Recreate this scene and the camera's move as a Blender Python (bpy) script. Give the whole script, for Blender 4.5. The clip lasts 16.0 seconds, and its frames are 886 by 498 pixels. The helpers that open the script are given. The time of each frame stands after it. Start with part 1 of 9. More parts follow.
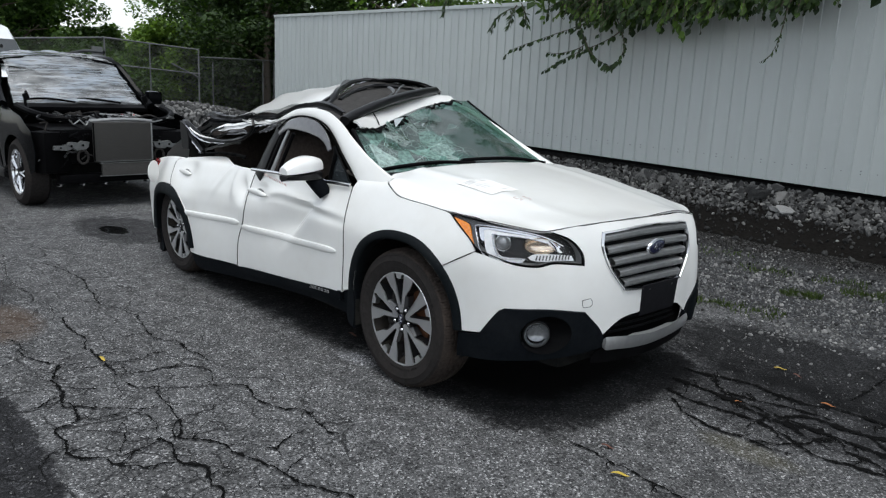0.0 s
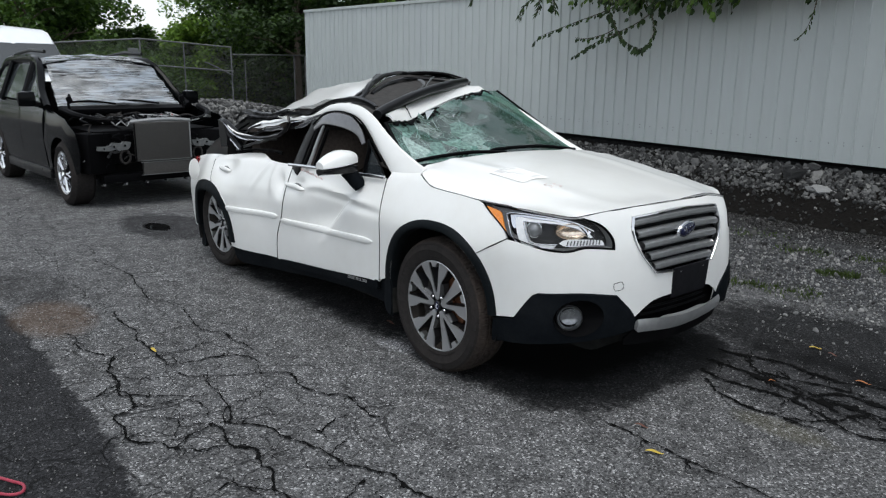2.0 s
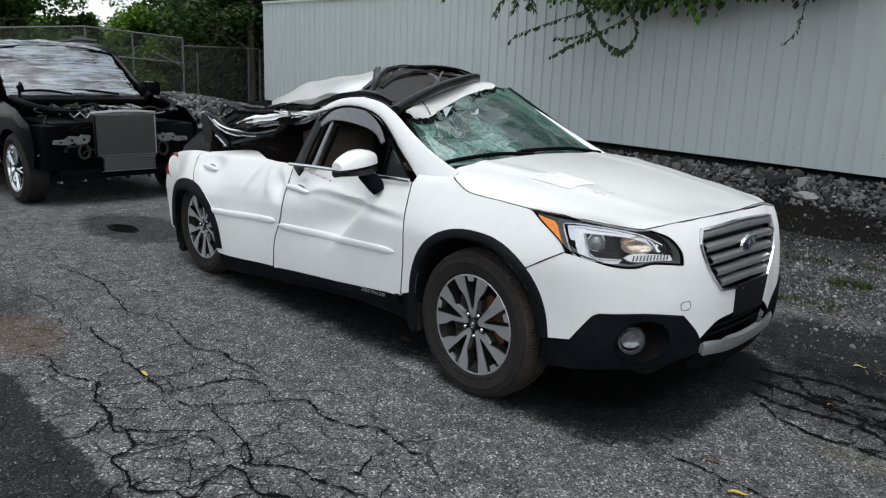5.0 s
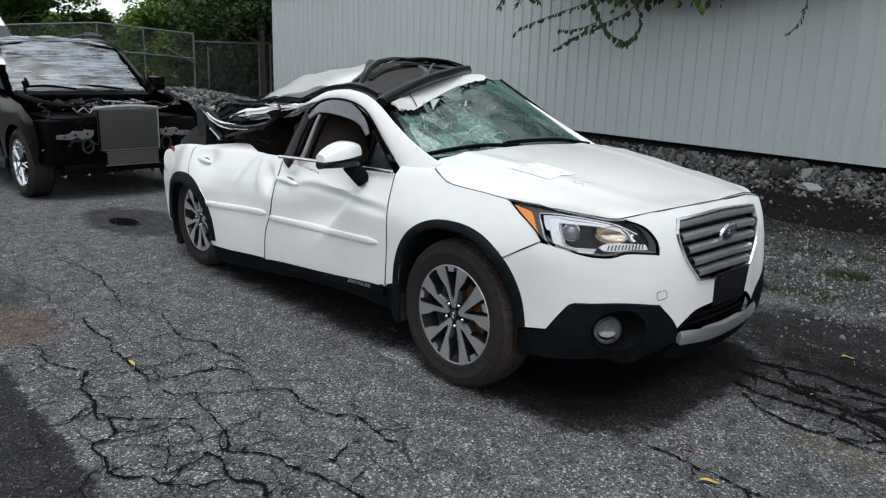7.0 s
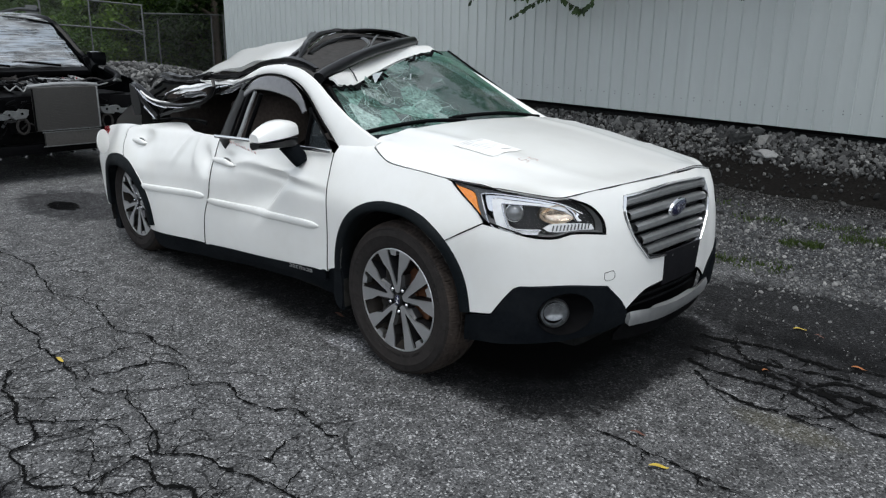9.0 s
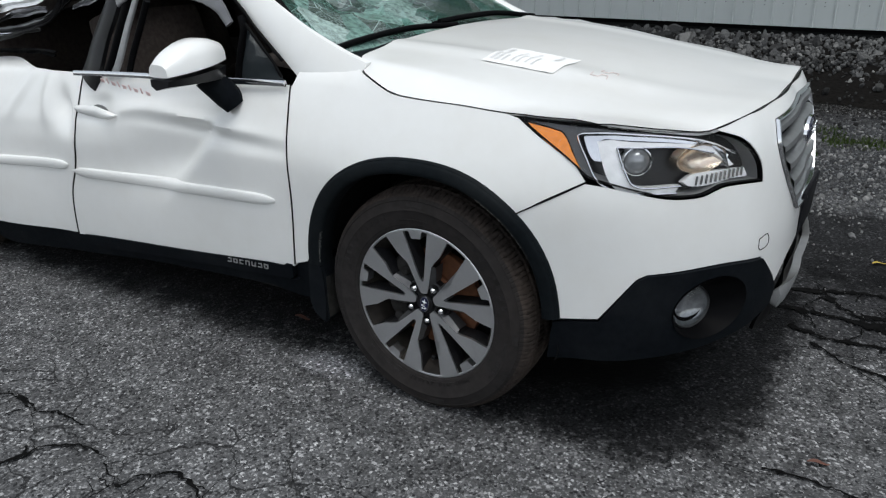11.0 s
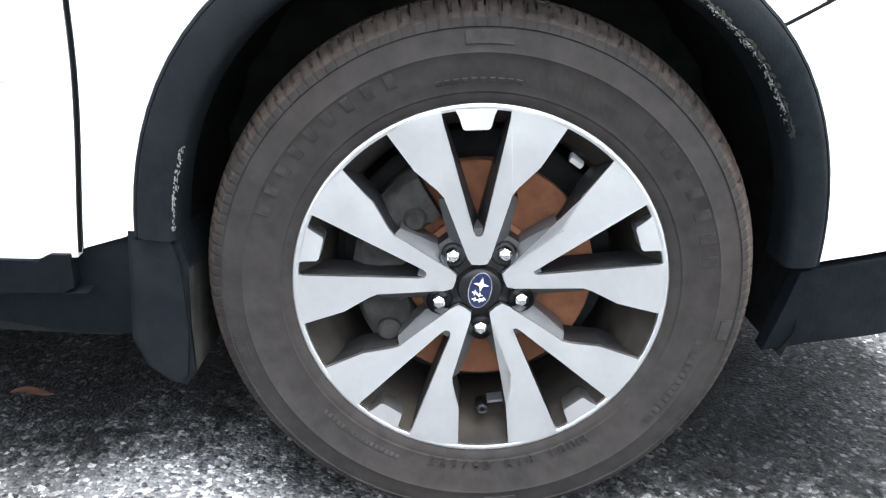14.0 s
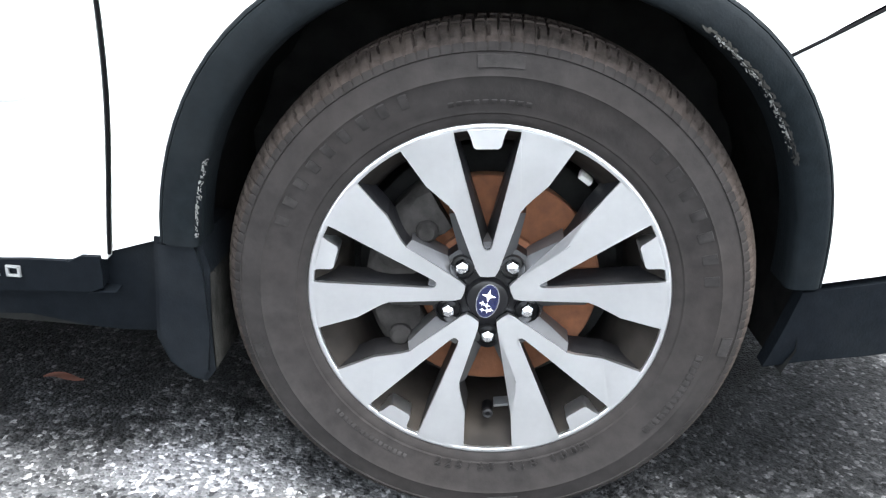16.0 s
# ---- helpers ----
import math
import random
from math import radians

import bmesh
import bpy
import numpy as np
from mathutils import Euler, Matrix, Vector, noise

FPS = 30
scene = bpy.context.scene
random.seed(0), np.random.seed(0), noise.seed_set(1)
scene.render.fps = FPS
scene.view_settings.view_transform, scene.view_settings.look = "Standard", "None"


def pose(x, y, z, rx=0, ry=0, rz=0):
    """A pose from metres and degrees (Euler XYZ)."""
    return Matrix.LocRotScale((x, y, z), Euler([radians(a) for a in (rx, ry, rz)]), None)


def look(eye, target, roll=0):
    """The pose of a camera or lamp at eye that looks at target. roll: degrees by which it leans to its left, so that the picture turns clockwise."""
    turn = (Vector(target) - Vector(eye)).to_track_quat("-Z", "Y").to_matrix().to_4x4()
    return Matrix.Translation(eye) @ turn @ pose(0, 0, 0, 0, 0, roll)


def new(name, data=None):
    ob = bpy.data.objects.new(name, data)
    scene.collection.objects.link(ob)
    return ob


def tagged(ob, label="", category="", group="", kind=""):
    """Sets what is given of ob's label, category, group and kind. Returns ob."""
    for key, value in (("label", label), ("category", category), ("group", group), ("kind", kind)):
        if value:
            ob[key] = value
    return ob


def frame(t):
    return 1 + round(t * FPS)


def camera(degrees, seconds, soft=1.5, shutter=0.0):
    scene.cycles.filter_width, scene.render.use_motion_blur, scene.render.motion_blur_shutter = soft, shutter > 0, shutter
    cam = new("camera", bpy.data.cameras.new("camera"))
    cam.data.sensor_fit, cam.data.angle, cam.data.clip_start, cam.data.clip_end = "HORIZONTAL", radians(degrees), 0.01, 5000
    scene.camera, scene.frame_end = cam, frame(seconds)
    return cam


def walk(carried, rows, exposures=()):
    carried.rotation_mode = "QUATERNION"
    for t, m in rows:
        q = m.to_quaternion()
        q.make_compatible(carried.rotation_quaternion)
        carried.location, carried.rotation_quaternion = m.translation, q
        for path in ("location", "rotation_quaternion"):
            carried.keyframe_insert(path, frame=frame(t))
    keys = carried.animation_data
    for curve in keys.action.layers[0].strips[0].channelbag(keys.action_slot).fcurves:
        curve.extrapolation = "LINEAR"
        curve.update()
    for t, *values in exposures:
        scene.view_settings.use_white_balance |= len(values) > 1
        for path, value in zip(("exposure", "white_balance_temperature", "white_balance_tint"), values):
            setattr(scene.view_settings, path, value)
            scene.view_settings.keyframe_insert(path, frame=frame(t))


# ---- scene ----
cam = camera(61.6, 16.0, soft=1.25)
# time, eye, target, roll
WALK = [
    (0, (2.807, -3.203, 1.524), (1.37, -1.88, 1.095), 2.7),
    (0.5, (2.83, -3.212, 1.532), (1.398, -1.886, 1.096), 2.0),
    (1, (2.895, -3.234, 1.518), (1.437, -1.935, 1.082), 3.0),
    (1.5, (2.906, -3.261, 1.504), (1.425, -1.991, 1.064), 1.1),
    (2, (2.885, -3.27, 1.543), (1.394, -2.02, 1.083), 0.7),
    (2.5, (2.821, -3.313, 1.514), (1.352, -2.029, 1.075), 1.8),
    (3, (2.738, -3.334, 1.519), (1.284, -2.034, 1.078), 2.2),
    (3.5, (2.641, -3.322, 1.5), (1.189, -2.019, 1.064), 2.2),
    (4, (2.501, -3.327, 1.49), (1.065, -2.006, 1.051), 2.0),
    (4.5, (2.38, -3.334, 1.471), (0.968, -1.988, 1.032), 1.9),
    (5, (2.288, -3.336, 1.502), (0.895, -1.976, 1.043), 2.1),
    (7.5, (2.44, -3.187, 1.495), (1.006, -1.879, 1.013), 1.0),
    (8, (2.443, -3.141, 1.498), (1.024, -1.819, 1.01), -1.2),
    (8.5, (2.462, -3.112, 1.514), (1.079, -1.761, 1.003), -0.1),
    (11, (1.145, -2.558, 1.345), (0.142, -0.998, 0.597), -1.3),
    (11.5, (0.741, -2.454, 1.24), (0.0, -0.76, 0.477), -2.5),
    (12, (0.295, -2.302, 1.169), (-0.128, -0.533, 0.339), -0.9),
    (12.5, (0.082, -2.073, 0.97), (-0.16, -0.319, 0.04), 0.8),
    (13, (-0.045, -1.908, 0.821), (-0.104, -0.108, -0.049), 1.9),
    (13.5, (-0.059, -1.806, 0.747), (-0.036, 0.05, 0.003), 2.8),
    (14, (-0.063, -1.776, 0.736), (-0.038, 0.097, 0.036), 3.3),
    (14.5, (-0.061, -1.774, 0.739), (-0.068, 0.101, 0.044), 3.5),
    (15, (-0.064, -1.779, 0.746), (-0.062, 0.094, 0.044), 3.9),
    (15.5, (-0.057, -1.783, 0.752), (-0.071, 0.088, 0.044), 3.9),
    (16, (-0.042, -1.794, 0.789), (-0.089, 0.058, 0.035), 4.1),
]

walk(cam, [(t, look(e, g, r)) for t, e, g, r in WALK],
     exposures=[(t, e, 6350, 7) for t, e in ((0, 0.76), (8.5, 0.78), (11.0, 0.64), (11.5, 0.98), (12.0, 1.33), (12.5, 1.95), (13.0, 2.3), (13.5, 2.80), (14.0, 3.03), (16.0, 3.08))])

# ---- light: overcast sky with a weak, wide sun ----
world = bpy.data.worlds.new("overcast")
scene.world = world
world.use_nodes = True
wn, wl = world.node_tree.nodes, world.node_tree.links
sky = wn.new("ShaderNodeTexSky")
sky.sky_type, sky.sun_disc = "NISHITA", False
sky.sun_elevation, sky.sun_rotation = radians(76), radians(135)
sky.air_density, sky.dust_density, sky.ozone_density = 1.0, 1.2, 1.0
pale = wn.new("ShaderNodeHueSaturation")
pale.inputs["Saturation"].default_value = 0.25
wl.new(sky.outputs[0], pale.inputs["Color"])
wl.new(pale.outputs[0], wn["Background"].inputs["Color"])
wn["Background"].inputs["Strength"].default_value = 0.13
sun = new("sun", bpy.data.lights.new("sun", "SUN"))
sun.data.energy, sun.data.angle, sun.data.color = 1.0, radians(40), (1.0, 0.98, 0.95)
sun.matrix_world = look((2.0, -2.0, 12), (0, 0, 0))

# ---- materials ----
def material(name):
    m = bpy.data.materials.new(name)
    m.use_nodes = True
    nt = m.node_tree
    return m, nt.nodes, nt.links, nt.nodes["Principled BSDF"]


def coords(n, l, scale=(1, 1, 1), world_space=False):
    mp = n.new("ShaderNodeMapping")
    mp.inputs["Scale"].default_value = scale
    if world_space:
        l.new(n.new("ShaderNodeNewGeometry").outputs["Position"], mp.inputs["Vector"])
    else:
        l.new(n.new("ShaderNodeTexCoord").outputs["Object"], mp.inputs["Vector"])
    return mp.outputs[0]


def noise_tex(n, l, vec, scale, detail=4.0, rough=0.55):
    t = n.new("ShaderNodeTexNoise")
    t.inputs["Scale"].default_value, t.inputs["Detail"].default_value, t.inputs["Roughness"].default_value = scale, detail, rough
    l.new(vec, t.inputs["Vector"])
    return t.outputs["Fac"]


def ramp(n, l, fac, *stops):
    r = n.new("ShaderNodeValToRGB")
    e = r.color_ramp.elements
    while len(e) < len(stops):
        e.new(0.5)
    for k, (p, c) in enumerate(stops):
        e[k].position = p
        e[k].color = (*(c if isinstance(c, tuple) else (c, c, c)), 1)
    l.new(fac, r.inputs["Fac"])
    return r.outputs["Color"]


def mix(n, l, fac, a, b, kind="MIX"):
    m = n.new("ShaderNodeMix")
    m.data_type, m.blend_type = "RGBA", kind
    for k, v in ((0, fac), (6, a), (7, b)):
        sock = m.inputs[k]
        if isinstance(v, bpy.types.NodeSocket):
            l.new(v, sock)
        elif isinstance(v, tuple):
            sock.default_value = (*v, 1)
        else:
            sock.default_value = v if k == 0 else (v, v, v, 1)
    return m.outputs[2]


def math_node(n, l, op, a, b=0.0):
    m = n.new("ShaderNodeMath")
    m.operation = op
    for k, v in enumerate((a, b)):
        if isinstance(v, bpy.types.NodeSocket):
            l.new(v, m.inputs[k])
        else:
            m.inputs[k].default_value = v
    return m.outputs[0]


def bump(n, l, b, height, strength, distance=0.01):
    u = n.new("ShaderNodeBump")
    u.inputs["Strength"].default_value, u.inputs["Distance"].default_value = strength, distance
    l.new(height, u.inputs["Height"])
    l.new(u.outputs[0], b.inputs["Normal"])


def plain(name, color, rough=0.5, metal=0.0, vary=0.15, scale=30.0, bumps=0.0, coat=0.0, dirt=None, dirt_amount=0.5):
    """A surface with fine grain and, where asked, soft dirt."""
    m, n, l, b = material(name)
    v = coords(n, l)
    g = noise_tex(n, l, v, scale, 6)
    lo, hi = tuple(c * (1 - vary) for c in color), tuple(min(1, c * (1 + vary)) for c in color)
    col = ramp(n, l, g, (0.3, lo), (0.7, hi))
    if dirt:
        d = noise_tex(n, l, v, 5.0, 8, 0.65)
        col = mix(n, l, ramp(n, l, d, (0.45, 0.0), (0.75, dirt_amount)), col, dirt)
    l.new(col, b.inputs["Base Color"])
    b.inputs["Roughness"].default_value, b.inputs["Metallic"].default_value = rough, metal
    b.inputs["Specular IOR Level"].default_value = 0.5 if max(color) > 0.06 or coat else 0.03
    if coat:
        b.inputs["Coat Weight"].default_value, b.inputs["Coat Roughness"].default_value = coat, 0.06
    l.new(math_node(n, l, "MULTIPLY_ADD", noise_tex(n, l, v, scale * 0.3, 3), 0.15), b.inputs["Roughness"])
    m.node_tree.nodes[-1].inputs[2].default_value = rough - 0.07
    if bumps:
        bump(n, l, b, noise_tex(n, l, v, scale * 4, 4), bumps, 0.004)
    return m


WHITE = plain("white_pearl_paint", (0.80, 0.80, 0.785), 0.32, vary=0.015, scale=8, coat=0.6, dirt=(0.66, 0.63, 0.57), dirt_amount=0.22)
PLASTIC = plain("grained_black_plastic", (0.0055, 0.0069, 0.0088), 0.55, vary=0.2, scale=60, bumps=0.15, dirt=(0.022, 0.024, 0.026), dirt_amount=0.4)
BLACK = plain("black_trim", (0.004, 0.004, 0.0045), 0.4, scale=40)
# the same black plastic, lighter: skylight on the arches put into the colour
ARCHTRIM = plain("skylit_black_plastic", (0.0070, 0.0090, 0.0106), 0.5, vary=0.2, scale=60, bumps=0.15, dirt=(0.024, 0.026, 0.027), dirt_amount=0.4)
PALESCUFF = plain("white_scuff", (0.16, 0.16, 0.155), 0.9, vary=0.5, scale=120)
SATIN = plain("satin_black_metal", (0.007, 0.007, 0.008), 0.3, scale=25)
SATIN.node_tree.nodes["Principled BSDF"].inputs["Specular IOR Level"].default_value = 0.3
# dusty wheel liner, also laid on the sheets added as cabin shade
LINER = plain("dusty_liner_and_shade", (0.016, 0.0165, 0.0165), 0.9, vary=0.35, scale=20, bumps=0.2, dirt=(0.026, 0.025, 0.024), dirt_amount=0.5)
RUBBER = plain("tyre_rubber", (0.0265, 0.0243, 0.0238), 0.75, vary=0.2, scale=40, bumps=0.12, dirt=(0.034, 0.029, 0.027), dirt_amount=0.5)
MARKRUBBER = plain("raised_tyre_rubber", (0.0285, 0.0265, 0.026), 0.68, vary=0.3, scale=60, bumps=0.1)
TREAD = plain("dusty_tread_rubber", (0.037, 0.031, 0.028), 0.85, vary=0.45, scale=60, bumps=0.3, dirt=(0.09, 0.070, 0.058), dirt_amount=0.6)
CHROME = plain("chrome", (0.75, 0.76, 0.78), 0.1, 1.0, vary=0.05)
MACHINED = plain("machined_alloy", (0.76, 0.77, 0.79), 0.34, 1.0, vary=0.02, scale=90)
SHOULDER = plain("grey_painted_alloy", (0.07, 0.071, 0.075), 0.3, 0.4, vary=0.15, dirt=(0.06, 0.053, 0.045), dirt_amount=0.5)
DARKALLOY = plain("dark_painted_alloy", (0.016, 0.016, 0.018), 0.35, 0.2, vary=0.2, dirt=(0.05, 0.044, 0.038), dirt_amount=0.4)
BARREL = plain("dusty_rim_barrel", (0.026, 0.0235, 0.022), 0.55, 0.2, vary=0.3, dirt=(0.06, 0.05, 0.041), dirt_amount=0.6)
RUST = plain("rusted_brake_disc", (0.125, 0.046, 0.019), 0.85, 0.0, vary=0.3, scale=45, bumps=0.2, dirt=(0.165, 0.068, 0.032), dirt_amount=0.6)
CASTING = plain("dusty_iron_casting", (0.034, 0.032, 0.031), 0.8, 0.1, vary=0.5, scale=30, bumps=0.3)
GREYBAR = plain("dark_grey_satin_plastic", (0.085, 0.087, 0.09), 0.32, 0.4, vary=0.1)
GRILLEBAR = plain("satin_grey_grille_bar", (0.30, 0.305, 0.31), 0.34, 0.7, vary=0.12)
SILVER = plain("silver_painted_plastic", (0.33, 0.335, 0.34), 0.4, 0.5, vary=0.08, dirt=(0.2, 0.2, 0.19), dirt_amount=0.3)
VISOR = plain("smoked_acrylic", (0.12, 0.12, 0.13), 0.18, vary=0.1, coat=0.5)
LEATHER = plain("brown_grey_leather", (0.060, 0.050, 0.046), 0.6, vary=0.25, scale=50, bumps=0.2)
HEADLINER = plain("grey_headliner", (0.055, 0.053, 0.052), 0.9, vary=0.2, scale=30, bumps=0.3)
AMBER = plain("amber_lens", (0.95, 0.30, 0.03), 0.12, vary=0.12, scale=70, coat=0.6)
REDLENS = plain("red_lens", (0.22, 0.008, 0.012), 0.12, vary=0.1, scale=60, coat=0.6)
LAMPWHITE = plain("pale_lamp_reflector", (0.90, 0.91, 0.92), 0.18, 0.0, vary=0.08)
# reflector bowl with an orange reflection put into its colour
WARMBOWL = plain("bowl_with_warm_reflection", (0.95, 0.72, 0.58), 0.10, 1.0, vary=0.25, scale=50, bumps=0.25)
BULB = plain("clear_bulb_lens", (0.26, 0.27, 0.28), 0.08, 0.5, vary=0.3, scale=40, coat=0.8)
BLUE = plain("blue_enamel", (0.006, 0.009, 0.042), 0.2, vary=0.1, coat=0.7)
PAPER = plain("white_paper", (0.83, 0.83, 0.81), 0.8, vary=0.03)
INK = plain("faded_red_marker", (0.79, 0.60, 0.585), 0.7, vary=0.1)
GREYINK = plain("grey_print", (0.66, 0.66, 0.66), 0.8, vary=0.1)
PINK = plain("grey_red_marker", (0.70, 0.60, 0.58), 0.7, vary=0.1)
SUVBLACK = plain("black_suv_paint", (0.003, 0.0034, 0.004), 0.12, vary=0.2, scale=10)
SUVBLACK.node_tree.nodes["Principled BSDF"].inputs["Specular IOR Level"].default_value = 0.09
RADIATOR = plain("grey_radiator_fins", (0.078, 0.074, 0.070), 0.55, 0.4, vary=0.25, scale=80)


def film_material():
    """Clear film in long sideways wrinkles: milky where it is bunched, see-through where it is stretched."""
    m, n, l, b = material("crinkled_plastic_film")
    long = noise_tex(n, l, coords(n, l, (2.2, 1.2, 24.0)), 2.4, 8, 0.68)
    blot = noise_tex(n, l, coords(n, l, (1, 1, 3.5)), 2.2, 4)
    col = mix(n, l, ramp(n, l, blot, (0.42, 0.0), (0.62, 1.0)), (0.50, 0.515, 0.53), (0.36, 0.405, 0.46))
    l.new(col, b.inputs["Base Color"])
    thick = math_node(n, l, "ADD", math_node(n, l, "MULTIPLY", long, 0.75), math_node(n, l, "MULTIPLY", blot, 0.55))
    l.new(ramp(n, l, thick, (0.55, 0.05), (0.62, 0.30), (0.70, 0.68), (0.82, 0.92)), b.inputs["Alpha"])
    b.inputs["Roughness"].default_value = 0.14
    bump(n, l, b, long, 0.6, 0.03)
    return m


PLASTICWRAP = film_material()
SCREENGREY = plain("dusty_screen_glass", (0.13, 0.135, 0.14), 0.3, vary=0.8, scale=5)
VANWHITE = plain("van_white_paint", (0.74, 0.76, 0.78), 0.35, vary=0.04, scale=5, coat=0.4)
DARKGLASS = plain("dark_window_glass", (0.03, 0.036, 0.04), 0.06, vary=0.1, coat=0.6)
GALV = plain("galvanised_steel", (0.14, 0.145, 0.145), 0.55, 0.3, vary=0.2)
BARK = plain("brown_bark", (0.09, 0.07, 0.055), 0.9, vary=0.4, scale=25, bumps=0.5)
YLEAF = plain("yellow_leaf", (0.50, 0.36, 0.05), 0.6, vary=0.2)
OLEAF = plain("orange_leaf", (0.36, 0.13, 0.04), 0.7, vary=0.25)
RLEAF = plain("red_brown_leaf", (0.12, 0.048, 0.032), 0.7, vary=0.3)
CRACK = plain("crack_shadow_dirt", (0.0055, 0.0055, 0.0055), 0.95, vary=0.4, scale=40)
WORNPAINT = plain("worn_white_road_paint", (0.34, 0.34, 0.32), 0.85, vary=0.5, scale=22, bumps=0.3, dirt=(0.10, 0.10, 0.10), dirt_amount=0.95)
PLATE = plain("dull_black_plate", (0.012, 0.012, 0.014), 0.45, vary=0.2)


def leaf_material(name, a, b2, glow=0.35):
    """Thin leaves: each its own green, some light coming through from behind."""
    m, n, l, b = material(name)
    info = n.new("ShaderNodeNewGeometry")
    col = ramp(n, l, info.outputs["Random Per Island"], (0.0, a), (1.0, b2))
    l.new(col, b.inputs["Base Color"])
    b.inputs["Roughness"].default_value = 0.55
    b.inputs["Specular IOR Level"].default_value = 0.25
    tr, c = n.new("ShaderNodeBsdfTranslucent"), n.new("ShaderNodeMixShader")
    l.new(mix(n, l, 1.0, col, (1.5, 1.6, 0.8), "MULTIPLY"), tr.inputs["Color"])
    c.inputs[0].default_value = glow
    l.new(b.outputs[0], c.inputs[1])
    l.new(tr.outputs[0], c.inputs[2])
    l.new(c.outputs[0], n["Material Output"].inputs["Surface"])
    return m


# two copies of one foliage, with shade and sun put into the colour
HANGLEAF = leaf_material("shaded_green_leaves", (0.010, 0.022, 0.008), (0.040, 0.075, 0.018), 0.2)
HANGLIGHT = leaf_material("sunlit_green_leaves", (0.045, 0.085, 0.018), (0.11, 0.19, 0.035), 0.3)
LEAF = leaf_material("green_leaves", (0.035, 0.075, 0.018), (0.14, 0.24, 0.045))
LEAFDARK = leaf_material("dark_green_leaves", (0.022, 0.048, 0.014), (0.085, 0.15, 0.035))
LEAFLIGHT = leaf_material("fresh_green_leaves", (0.06, 0.11, 0.02), (0.16, 0.26, 0.045))
GRASS = leaf_material("weed_green", (0.020, 0.034, 0.010), (0.065, 0.092, 0.026))


def stone_material(name, k):
    m, n, l, b = material(name)
    v = coords(n, l)
    rnd = n.new("ShaderNodeObjectInfo").outputs["Random"]
    isl = n.new("ShaderNodeNewGeometry").outputs["Random Per Island"]
    tone = math_node(n, l, "FRACT", math_node(n, l, "ADD", rnd, isl))
    base = ramp(n, l, tone, (0.0, (0.035 * k, 0.034 * k, 0.034 * k)), (0.35, (0.085 * k, 0.085 * k, 0.085 * k)), (0.72, (0.17 * k, 0.17 * k, 0.168 * k)), (0.93, (0.26 * k, 0.257 * k, 0.25 * k)), (1.0, (0.36 * k, 0.355 * k, 0.34 * k)))
    g = noise_tex(n, l, v, 14, 8, 0.7)
    l.new(mix(n, l, 0.8, base, ramp(n, l, g, (0.3, 0.45), (0.7, 1.0)), "MULTIPLY"), b.inputs["Base Color"])
    b.inputs["Roughness"].default_value = 0.9
    b.inputs["Specular IOR Level"].default_value = 0.2
    bump(n, l, b, g, 0.6, 0.02)
    return m


STONE = stone_material("grey_limestone", 0.86)
GRAVEL = stone_material("blue_grey_gravel", 1.25)
PILESTONE = stone_material("washed_grey_stone", 1.0)
PALESTONE = stone_material("pale_limestone", 2.3)
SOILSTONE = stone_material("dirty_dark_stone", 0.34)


def wall_material():
    m, n, l, b = material("weathered_white_steel_sheet")
    v = coords(n, l)
    streak = noise_tex(n, l, coords(n, l, (1.6, 1, 0.18)), 3.0, 6, 0.6)
    spots = noise_tex(n, l, v, 9, 8, 0.7)
    col = mix(n, l, ramp(n, l, streak, (0.4, 0.0), (0.8, 0.5)), (0.475, 0.510, 0.506), (0.40, 0.428, 0.424))
    col = mix(n, l, ramp(n, l, spots, (0.66, 0.0), (0.8, 0.45)), col, (0.33, 0.31, 0.28))
    l.new(col, b.inputs["Base Color"])
    b.inputs["Roughness"].default_value = 0.5
    bump(n, l, b, noise_tex(n, l, v, 1.3, 2), 0.15, 0.05)
    return m


SHEET = wall_material()
SCREWHEAD = plain("dull_screw_head", (0.24, 0.25, 0.25), 0.6, 0.3)


